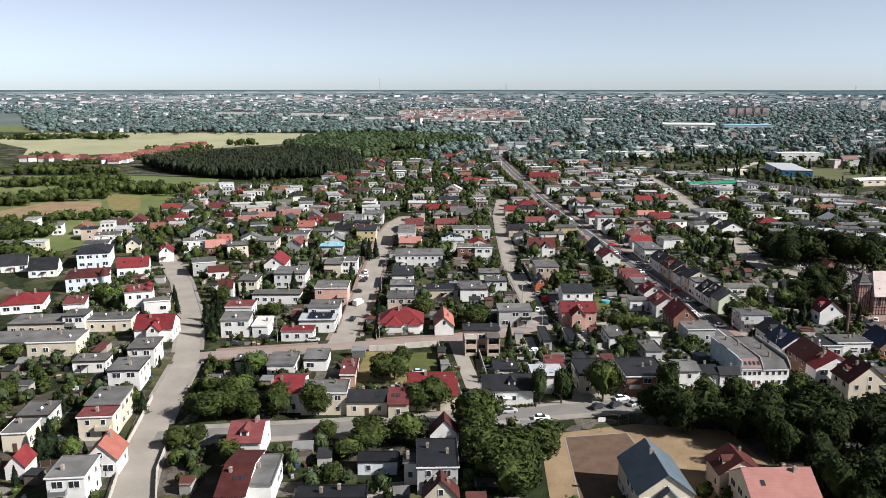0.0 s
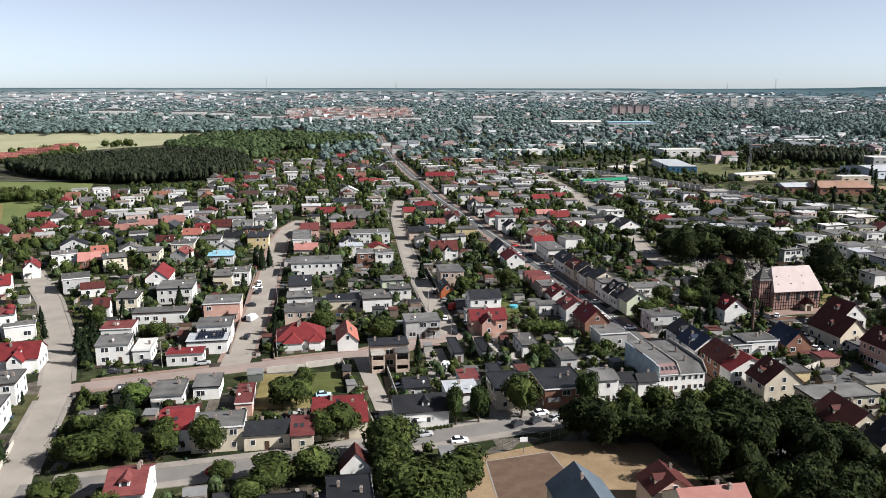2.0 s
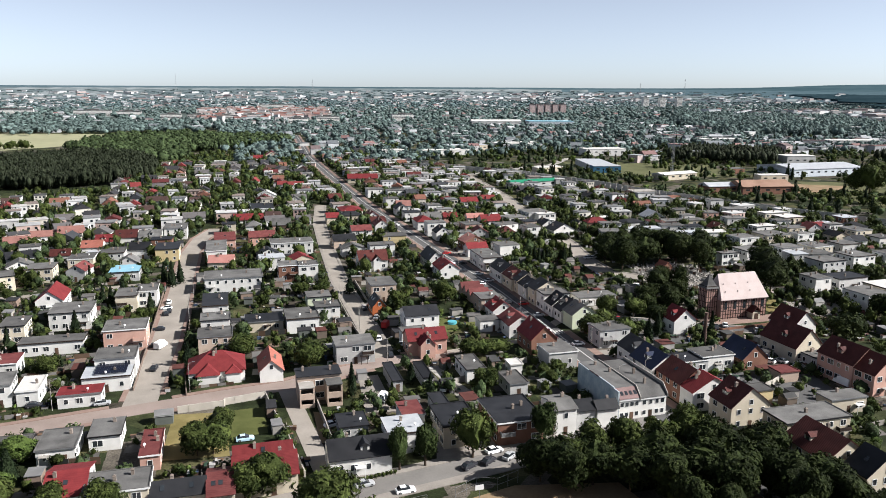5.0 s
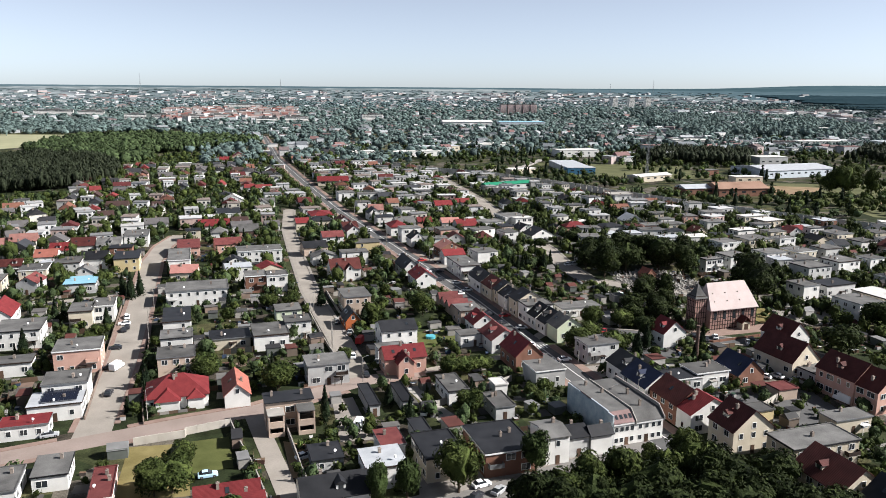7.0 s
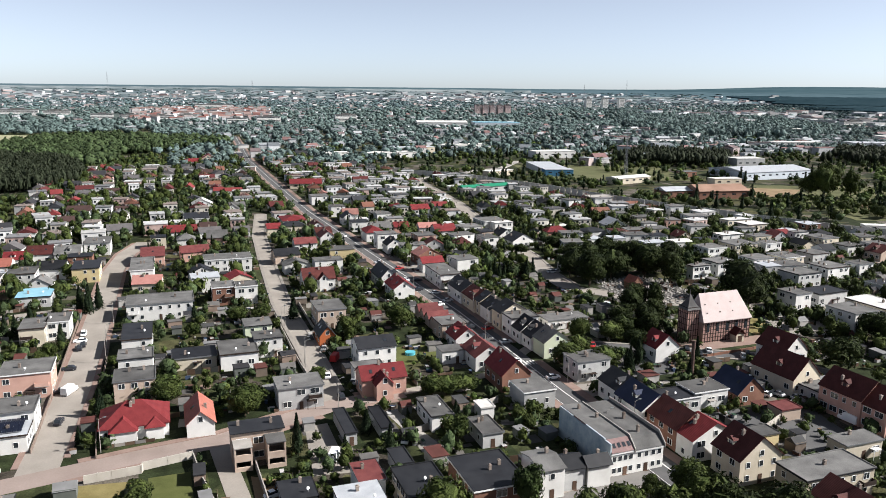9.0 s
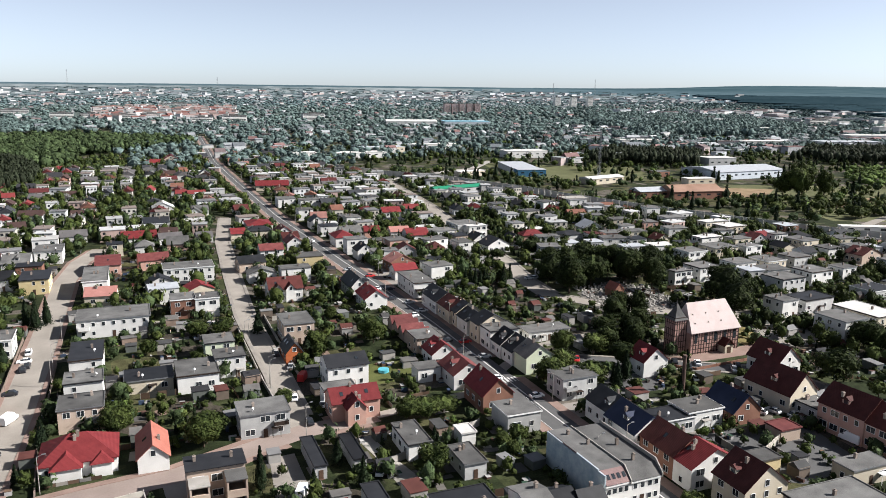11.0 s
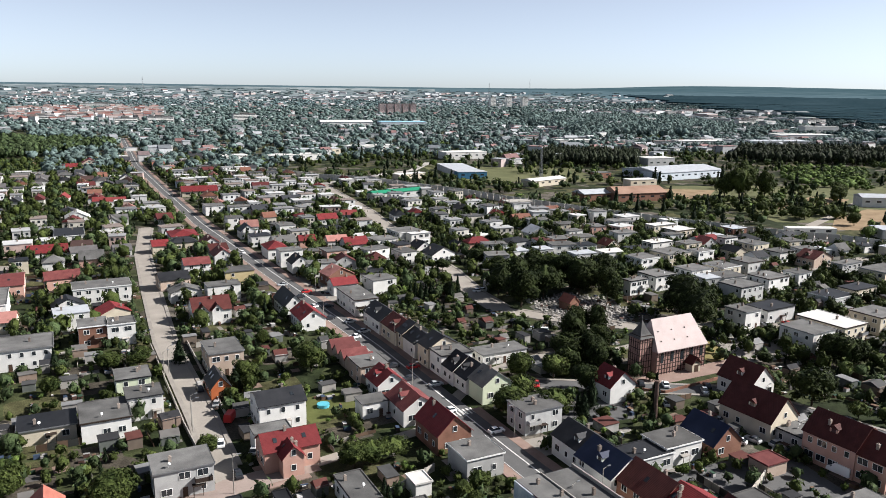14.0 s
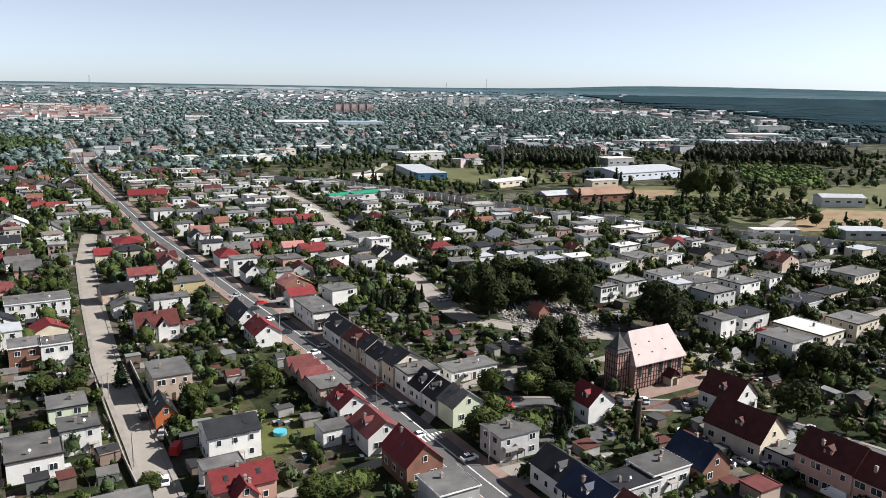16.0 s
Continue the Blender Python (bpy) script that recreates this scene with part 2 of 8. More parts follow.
FAR_GLOW = far_glow_material("far_plain_glow", ((0.44, (0.075, 0.096, 0.098)), (0.485, (0.12, 0.14, 0.138)), (0.53, (0.165, 0.183, 0.178)), (0.575, (0.24, 0.255, 0.25))))
FAR_WOOD_GLOW = far_glow_material("far_hill_forest_glow", ((0.35, (0.036, 0.064, 0.073)), (0.48, (0.048, 0.08, 0.09)), (0.56, (0.06, 0.094, 0.104)), (0.66, (0.078, 0.112, 0.122))))

# ---- mesh helpers ----
def mesh_ob(name, verts, faces, materials, parent=None, label=""):
    me = bpy.data.meshes.new(name)
    me.from_pydata(verts, [], faces)
    for m in materials if isinstance(materials, (list, tuple)) else [materials]:
        me.materials.append(m)
    me.update()
    ob = new(name, me)
    if parent:
        ob.parent = parent
    if label:
        ob["label"] = label
    return ob


def part(name, bm, material, parent, label=""):
    me = bpy.data.meshes.new(name)
    bm.to_mesh(me)
    bm.free()
    for m in material if isinstance(material, (list, tuple)) else [material]:
        me.materials.append(m)
    ob = new(name, me)
    ob.parent = parent
    if label:
        ob["label"] = label
    return ob


def shared(name, me, parent, m, label=""):
    ob = new(name, me)
    ob.parent = parent
    ob.matrix_basis = m
    if label:
        ob["label"] = label
    return ob


def box(bm, x0, y0, z0, x1, y1, z1, slot=0):
    v = [bm.verts.new(p) for p in ((x0, y0, z0), (x1, y0, z0), (x1, y1, z0), (x0, y1, z0), (x0, y0, z1), (x1, y0, z1), (x1, y1, z1), (x0, y1, z1))]
    for f in ((0, 3, 2, 1), (4, 5, 6, 7), (0, 1, 5, 4), (1, 2, 6, 5), (2, 3, 7, 6), (3, 0, 4, 7)):
        bm.faces.new([v[i] for i in f]).material_index = slot
    return v


def prism(bm, ring, z0, z1, slot=0):
    """A solid over a ring of (x, y), wound counter-clockwise."""
    a = [bm.verts.new((x, y, z0)) for x, y in ring]
    b = [bm.verts.new((x, y, z1)) for x, y in ring]
    n = len(ring)
    bm.faces.new(a[::-1]).material_index = slot
    bm.faces.new(b).material_index = slot
    for i in range(n):
        bm.faces.new((a[i], a[(i + 1) % n], b[(i + 1) % n], b[i])).material_index = slot


def tube(bm, p0, p1, r0, r1, sides=8, slot=0):
    p0, p1 = Vector(p0), Vector(p1)
    q = (p1 - p0).to_track_quat("Z", "Y")
    rings = []
    for p, r in ((p0, r0), (p1, r1)):
        rings.append([bm.verts.new(p + q @ Vector((r * math.cos(2 * math.pi * i / sides), r * math.sin(2 * math.pi * i / sides), 0))) for i in range(sides)])
    for i in range(sides):
        bm.faces.new((rings[0][i], rings[0][(i + 1) % sides], rings[1][(i + 1) % sides], rings[1][i])).material_index = slot
    bm.faces.new(rings[1]).material_index = slot
    bm.faces.new(rings[0][::-1]).material_index = slot


# ---- ground, roads ----
def grid_ground():
    """One sheet, finer near the middle, that reaches the horizon."""
    steps = [-4950, -3500, -2400, -1600, -1000, -600, -300, -100, 100, 300, 600, 1000, 1600, 2400, 3500, 4950]
    verts = [(x, y, 0) for y in steps for x in steps]
    k = len(steps)
    faces = [(j * k + i, j * k + i + 1, (j + 1) * k + i + 1, (j + 1) * k + i) for j in range(k - 1) for i in range(k - 1)]
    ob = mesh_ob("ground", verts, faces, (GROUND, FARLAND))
    # faces past y 1300 take the haze-tinted colour
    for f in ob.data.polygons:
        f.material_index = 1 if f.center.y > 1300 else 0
    return tagged(ob, "rough garden ground of grass and soil", "ground", kind="structure")


grid_ground()
BLOCKED = []     # segments of roads (x0, y0, x1, y1, half width)
PLOTS = []       # built plots (x, y, radius)


def strip(name, pts, width, z, thick, material, label, category, offset=0.0):
    """A flat band with thickness along a line."""
    n = len(pts)
    left, right = [], []
    for i, (x, y) in enumerate(pts):
        a, b = pts[max(i - 1, 0)], pts[min(i + 1, n - 1)]
        d = Vector((b[0] - a[0], b[1] - a[1])).normalized()
        nx, ny = -d.y, d.x
        left.append((x + nx * (offset + width / 2), y + ny * (offset + width / 2)))
        right.append((x + nx * (offset - width / 2), y + ny * (offset - width / 2)))
    verts = [(*p, z) for p in left] + [(*p, z) for p in right] + [(*p, z - thick) for p in left] + [(*p, z - thick) for p in right]
    faces = []
    for i in range(n - 1):
        faces += [(i, n + i, n + i + 1, i + 1), (2 * n + i, i, i + 1, 2 * n + i + 1), (n + i, 3 * n + i, 3 * n + i + 1, n + i + 1)]
    faces += [(0, 2 * n, 3 * n, n), (n - 1, 2 * n - 1, 4 * n - 1, 3 * n - 1)]
    return tagged(mesh_ob(name, verts, faces, material), label, category, kind="structure")


STREETS = []


def street(pts, width, material, label, walks=1.6, walk_mat=None):
    STREETS.append((pts, width, material, label, walks, walk_mat or PAVING))
    for a, b in zip(pts, pts[1:]):
        BLOCKED.append((*a, *b, width / 2 + walks))


def near_other(x, y, own, pad):
    for k, (pts, width, _, _, _, _) in enumerate(STREETS):
        if k == own:
            continue
        for (x0, y0), (x1, y1) in zip(pts, pts[1:]):
            dx, dy = x1 - x0, y1 - y0
            q = max(0, min(1, ((x - x0) * dx + (y - y0) * dy) / (dx * dx + dy * dy)))
            if math.hypot(x - x0 - q * dx, y - y0 - q * dy) < width / 2 + pad:
                return True
    return False


def lay_streets():
    """Roadways at slightly different heights, and raised pavements that stop at the crossings."""
    for k, (pts, width, material, label, walks, walk_mat) in enumerate(STREETS):
        strip("road", pts, width, 0.05 + 0.006 * (k or 18), 0.1, material, label, "road")
        if not walks:
            continue
        fine = [pts[0]]
        for (x0, y0), (x1, y1) in zip(pts, pts[1:]):
            n = max(1, int(math.hypot(x1 - x0, y1 - y0) / 3))
            fine += [(x0 + (x1 - x0) * i / n, y0 + (y1 - y0) * i / n) for i in range(1, n + 1)]
        for s in (1, -1):
            run = []
            off = s * (width / 2 + walks / 2)
            for i, (x, y) in enumerate(fine):
                a, b = fine[max(i - 1, 0)], fine[min(i + 1, len(fine) - 1)]
                d = Vector((b[0] - a[0], b[1] - a[1])).normalized()
                if near_other(x - d.y * off, y + d.x * off, k, walks + 0.4) or (i == len(fine) - 1):
                    if len(run) > 1:
                        strip("pavement", run, walks, 0.2, 0.25, walk_mat, "raised pavement of worn slabs beside the road", "pavement", off)
                    run = []
                else:
                    run.append((x, y))


def patch(ring, z, material, name, label, category):
    bm = bmesh.new()
    prism(bm, ring, z - 0.1, z)
    me = bpy.data.meshes.new(name)
    bm.to_mesh(me)
    bm.free()
    me.materials.append(material)
    return tagged(new(name, me), label, category, kind="structure")


def rect(x0, y0, x1, y1):
    return [(x0, y0), (x1, y0), (x1, y1), (x0, y1)]


MAIN = [(88.0, 20.0), (93.0, 90.0), (92.9, 148.7), (92.7, 210.8), (94.2, 292.2), (91.2, 384.6), (86.5, 538.7), (89.2, 725.8), (92.9, 901.7), (103.7, 1057.4), (120.7, 1310.8)]
street(MAIN, 7.6, ASPHALT, "dark asphalt main road through the town", 2.8, PINKPAVE)
strip("road_marking", MAIN, 0.36, 0.17, 0.008, PAINT, "white painted lane line on asphalt", "marking", -0.9)
strip("road_marking", MAIN, 0.16, 0.17, 0.008, PAINT, "white painted edge line on asphalt", "marking", 3.5)
for i in range(7):
    strip("road_marking", [(90.4 + i * 1.1, 232.4), (90.5 + i * 1.1, 235.8)], 0.5, 0.172, 0.008, PAINT, "white bar of a zebra crossing", "marking")
STREET_A = [(-36.7, 205.2), (-32.7, 256.9), (-30.6, 304.7), (-27.5, 398.8), (-22.8, 435.8), (-14.2, 464.2)]
street(STREET_A, 8.6, SETTS, "pale paved side street between houses", 1.4, PINKPAVE)
STREET_B = [(32.6, 222.1), (33.9, 260.4), (34.6, 324.4), (39.8, 399.4), (45.0, 463.8), (56.0, 539.1)]
street(STREET_B, 5.6, SETTS, "pale paved side street between gardens", 1.2)
CROSS = [(-87.6, 196.4), (-65.6, 200.4), (-36.7, 205.2), (-15.9, 208.9), (2.0, 211.2), (19.8, 218.3), (32.6, 223.0), (51.4, 224.8)]
street(CROSS, 7.0, PINKROAD, "pale paved cross street", 1.8, PINKPAVE)
LEFT = [(-62.0, 70.0), (-72.6, 118.4), (-78.2, 149.4), (-82.6, 193.7), (-93.9, 240.6), (-112.2, 293.3), (-136.6, 350.4)]
street(LEFT, 7.6, SETTS, "wide pale street with worn surface", 1.2)
FRONT = [(-75.2, 139.8), (-37.3, 142.7), (-13.3, 144.6), (11.5, 149.3), (46.2, 154.8), (90.7, 164.0)]
street(FRONT, 6.4, mat("worn_pale_asphalt", (0.11, 0.104, 0.098), (0.165, 0.156, 0.146), 0.9, scale=0.15, fine=3), "grey asphalt street in front of a terrace of houses", 2.6)
street([(1.5, 207.9), (3.2, 183.9), (5.5, 151.2)], 4.6, SETTS, "narrow pale alley between garden walls", 0)
street([(212.5, 686.8), (195.2, 542.9), (172.3, 429.0), (165.2, 373.1), (155.8, 334.2), (153.2, 308.5)], 8.0, SETTS, "wide dusty street past gardens", 1.2)
street([(153.2, 308.5), (171.3, 283.4), (189.2, 267.7), (225.0, 249.7), (267.7, 237.7), (330.0, 242.0)], 7.0, SETTS, "pale street past the church", 1.2)
street([(93.8, 240.5), (112.4, 255.6), (134.1, 261.0), (161.8, 254.8), (199.2, 258.0)], 3.6, PAVING, "paved path to the church", 0)
street([(116.5, 245.9), (144.4, 228.3), (170.2, 212.5), (178.6, 181.3), (188.0, 140.0)], 6.0, ASPHALT, "narrow asphalt street with parked cars", 1.2)
street([(238.0, 305.2), (275.4, 303.4), (320.8, 304.2), (370.0, 307.7)], 5.0, SETTS, "short residential street", 1.0)
street([(-134.4, 321.8), (-104.5, 329.6), (-64.7, 336.2), (-29.0, 342.7)], 4.4, SETTS, "narrow residential lane", 0)
street([(51.4, 224.8), (67.3, 227.5), (90.0, 231.0)], 3.6, SETTS, "narrow lane to the main road", 0)
street([(175.9, 452.6), (230.0, 437.5), (289.1, 422.3)], 4.6, SETTS, "narrow residential lane", 0)
lay_streets()
patch(rect(-14, 182, -5.4, 198), 0.06, LAWN, "lawn", "mown green lawn behind a wall", "lawn")
patch([(-29.6, 174.4), (-14.6, 172.4), (-14.8, 197.4), (-27.7, 199.4)], 0.05, DRY, "lawn", "dry yellow garden grass", "lawn")
patch([(14.0, 98.0), (67.5, 108.0), (64.2, 137.5), (42.4, 142.4), (17.6, 136.8)], 0.05, SAND, "yard", "bare sandy sports yard", "yard")
patch([(20.2, 101.0), (41.4, 104.0), (39.4, 137.6), (23.5, 135.8)], 0.07, mat("brown_cinder", (0.0682, 0.0434, 0.031), (0.105, 0.0713, 0.0496), 0.95), "court", "brown cinder court", "yard")
for line in ([(23.6, 135.6), (20.4, 101.2)], [(39.2, 137.4), (41.2, 104.2)], [(23.6, 135.6), (39.2, 137.4)]):
    strip("court_line", line, 0.3, 0.09, 0.015, PAVING, "pale kerb line round the cinder court", "marking")
patch([(19.2, 187.0), (22.1, 212.0), (27.8, 212.3), (27.2, 186.0)], 0.06, PAVING, "yard", "grey paved yard between low garages", "yard")
patch([(6.6, 191.5), (12.8, 187.4), (10.6, 172.7), (6.0, 173.5)], 0.06, SAND, "yard", "dusty building yard beside an unfinished house", "yard")
strip("path", [(44.9, 214.5), (46.6, 201.0), (49.3, 187.6)], 3.6, 0.06, 0.1, CONCRETE, "pale concrete drive between gardens", "path")
patch([(98.5, 205), (99, 214), (112, 213), (112, 205)], 0.06, PAVING, "yard", "paved yard beside the main road", "yard")
patch([(110, 170), (112, 186), (134, 185), (150, 178), (146, 160), (126, 158)], 0.05, ASPHALT, "yard", "dark worn yard behind town houses", "yard")
patch([(108, 226), (118, 236), (140, 222), (132, 212), (112, 214)], 0.05, ASPHALT, "yard", "dark worn yard behind town houses", "yard")
patch([(201.5, 251.9), (184.4, 229.1), (197.4, 225.9), (214.7, 224.9), (223.0, 250.7)], 0.05, PAVING, "yard", "open paved ground beside the church", "yard")
patch([(98.6, 346), (107, 346), (106, 393), (96.6, 393)], 0.06, PAVING, "yard", "wide pale forecourt beside the main road", "yard")
patch([(57, 245), (72, 245), (73, 261), (57, 261)], 0.05, LAWN, "lawn", "garden lawn with a round pool", "lawn")
patch([(-38, 103), (-14, 105), (-15, 116), (-38, 114)], 0.05, PAVING, "yard", "grey paved yard between low buildings", "yard")
patch([(29.3, 155.9), (56.1, 158.6), (56.0, 166.2), (32.2, 166.4)], 0.06, PAVING, "yard", "paved parking yard", "yard")
patch([(57.2, 149.0), (87.9, 152.6), (87.8, 157.3), (58.1, 155.7)], 0.07, PAVING, "yard", "pale paved forecourt", "yard")
patch([(149, 226.2), (192, 225.2), (193, 232.6), (150, 232.8)], 0.045, PINKPAVE, "yard", "paved apron along the church", "yard")
patch([(181.6, 233), (193, 232.8), (196, 249), (182, 250)], 0.05, DRY, "lawn", "dry yellow grass beside the church", "lawn")
patch([(158.5, 276.9), (165.0, 308.3), (190.5, 321.3), (198.7, 296.3), (185.2, 273.6)], 0.06, mat("cemetery_gravel", (0.05, 0.048, 0.042), (0.1, 0.095, 0.085), 0.95), "yard", "gravel paths of a cemetery", "cemetery")
patch([(-480, 915), (-320, 1020), (-147, 1200), (-135, 1390), (-319, 1440), (-715, 1460), (-700, 1250), (-540, 1060)], 0.06, FIELD, "field", "wide ripe pale field", "field")
patch([(-900, 1480), (-560, 1500), (-600, 1660), (-900, 1720)], 0.06, CROP, "field", "green meadow strip beyond the field", "field")
patch([(-480, 330), (-215, 300), (-180, 400), (-172, 575), (-190, 690), (-300, 720), (-520, 700)], 0.05, CROP, "field", "rough green meadow", "field")
patch([(-300, 480), (-280, 540), (-242, 542), (-226, 500), (-256, 472)], 0.07, SAND, "field", "dry fallow field", "field")
patch([(-263, 585), (-222, 569), (-199, 498), (-220, 500), (-240, 548)], 0.065, DRY, "field", "dry yellow meadow", "field")
strip("road", [(-520, 740), (-320, 733), (-273, 724), (-205, 706)], 6, 0.1, 0.1, ASPHALT, "grey country road past the plantation", "road")
patch([(-0.3, 884.7), (74.9, 948.1), (64.5, 1017.0), (-3.0, 967.7)], 0.06, SAND, "field", "bare sandy building plot", "field")
patch([(328.7, 666.2), (451.5, 607.8), (497.6, 719.0), (360.0, 804.9)], 0.06, WEEDS, "field", "weedy grass of an industrial yard", "field")
patch([(417.2, 400.7), (620.0, 300.0), (720.0, 480.0), (481.7, 569.7)], 0.05, WEEDS, "field", "weedy olive waste ground", "field")
patch([(425, 368), (470, 345), (540, 340), (560, 385), (525, 412), (470, 398)], 0.07, SAND, "yard", "sandy storage yard", "yard")
patch([(455, 428), (500, 424), (560, 450), (545, 472), (480, 456)], 0.075, SAND, "field", "bare brown patch on waste ground", "field")
patch([(384.9, 533.9), (454.2, 494.9), (502.3, 531.7), (432.7, 580.1)], 0.06, SAND, "yard", "dusty works yard", "yard")

# ---- houses ----
def window_meshes():
    """Frames in one piece round one or two openings, and panes to fit."""
    out = {}
    for key, w, h in (("small", 0.95, 1.25), ("wide", 1.5, 1.35), ("broad", 2.1, 1.4)):
        f = 0.1
        xs = [-w / 2 - f, -w / 2, w / 2, w / 2 + f] if w < 1.2 else [-w / 2 - f, -w / 2, -0.04, 0.04, w / 2, w / 2 + f]
        zs = [-f, 0, h, h + f]
        bm = bmesh.new()
        grid = [[bm.verts.new((x, -0.07, z)) for x in xs] for z in zs]
        for j in range(3):
            for i in range(len(xs) - 1):
                if not (j == 1 and i % 2 == 1):
                    bm.faces.new((grid[j][i], grid[j][i + 1], grid[j + 1][i + 1], grid[j + 1][i]))
        g = bmesh.ops.extrude_face_region(bm, geom=bm.faces[:])
        bmesh.ops.translate(bm, vec=(0, 0.09, 0), verts=[v for v in g["geom"] if isinstance(v, bmesh.types.BMVert)])
        bmesh.ops.recalc_face_normals(bm, faces=bm.faces)
        a = bpy.data.meshes.new("window")
        bm.to_mesh(a)
        bm.free()
        a.materials.append(FRAME)
        bm = bmesh.new()
        box(bm, -w / 2 - 0.02, -0.03, -0.02, w / 2 + 0.02, 0.01, h + 0.02)
        b = bpy.data.meshes.new("pane")
        bm.to_mesh(b)
        bm.free()
        b.materials.append(GLASS)
        out[key] = (a, b, w)
    return out


WINDOWS = window_meshes()
bm = bmesh.new()
box(bm, -0.5, -0.06, 0, 0.5, 0.02, 2.05)
box(bm, -0.62, -0.4, -0.1, 0.62, 0.0, 0.0)
DOOR_ME = bpy.data.meshes.new("door")
bm.to_mesh(DOOR_ME)
bm.free()
DOOR_ME.materials.append(DOOR)
bm = bmesh.new()
box(bm, -0.3, -0.3, -0.6, 0.3, 0.3, 1.0)
box(bm, -0.36, -0.36, 1.0, 0.36, 0.36, 1.1)
box(bm, -0.14, -0.14, 1.1, 0.14, 0.14, 1.3)
CHIMNEY_ME = bpy.data.meshes.new("chimney")
bm.to_mesh(CHIMNEY_ME)
bm.free()
CHIMNEY_ME.materials.append(CHIMNEY)
bm = bmesh.new()
tube(bm, (0, 0, -0.1), (0, 0, 0.9), 0.03, 0.03, 6)
tube(bm, (0.05, -0.1, 0.8), (0.16, -0.26, 0.86), 0.36, 0.3, 12)
DISH_ME = bpy.data.meshes.new("satellite_dish")
bm.to_mesh(DISH_ME)
bm.free()
DISH_ME.materials.append(FRAME)


def face_windows(house_ob, length, floors, h, m_face, rng, door, panes, near=True):
    """Rows of windows along one wall; m_face takes (along, up) to the wall."""
    step = 2.9 if near else 4.2
    n = max(1, int(length / step))
    floor_h = h / floors
    key = rng.choice(("wide", "wide", "small", "broad")) if length > 5 else "small"
    for f in range(floors):
        for i in range(n):
            if rng.random() < 0.18:
                continue
            u = (i + 0.5) / n * length - length / 2
            if door and f == 0 and i == n // 2:
                shared("door", DOOR_ME, house_ob, m_face(u, 0.12))
                continue
            k = key if rng.random() < 0.75 else "small"
            w = shared("window", WINDOWS[k][0], house_ob, m_face(u, f * floor_h + floor_h * 0.34))
            shared("pane", WINDOWS[k][1], w, Matrix())


HOUSE_N = [0]
SKYLIGHT_ME = bpy.data.meshes.new("skylight")
bm = bmesh.new()
box(bm, -0.42, -0.6, -0.04, 0.42, 0.6, 0.07)
bm.to_mesh(SKYLIGHT_ME)
bm.free()
SKYLIGHT_ME.materials.append(GLASS)


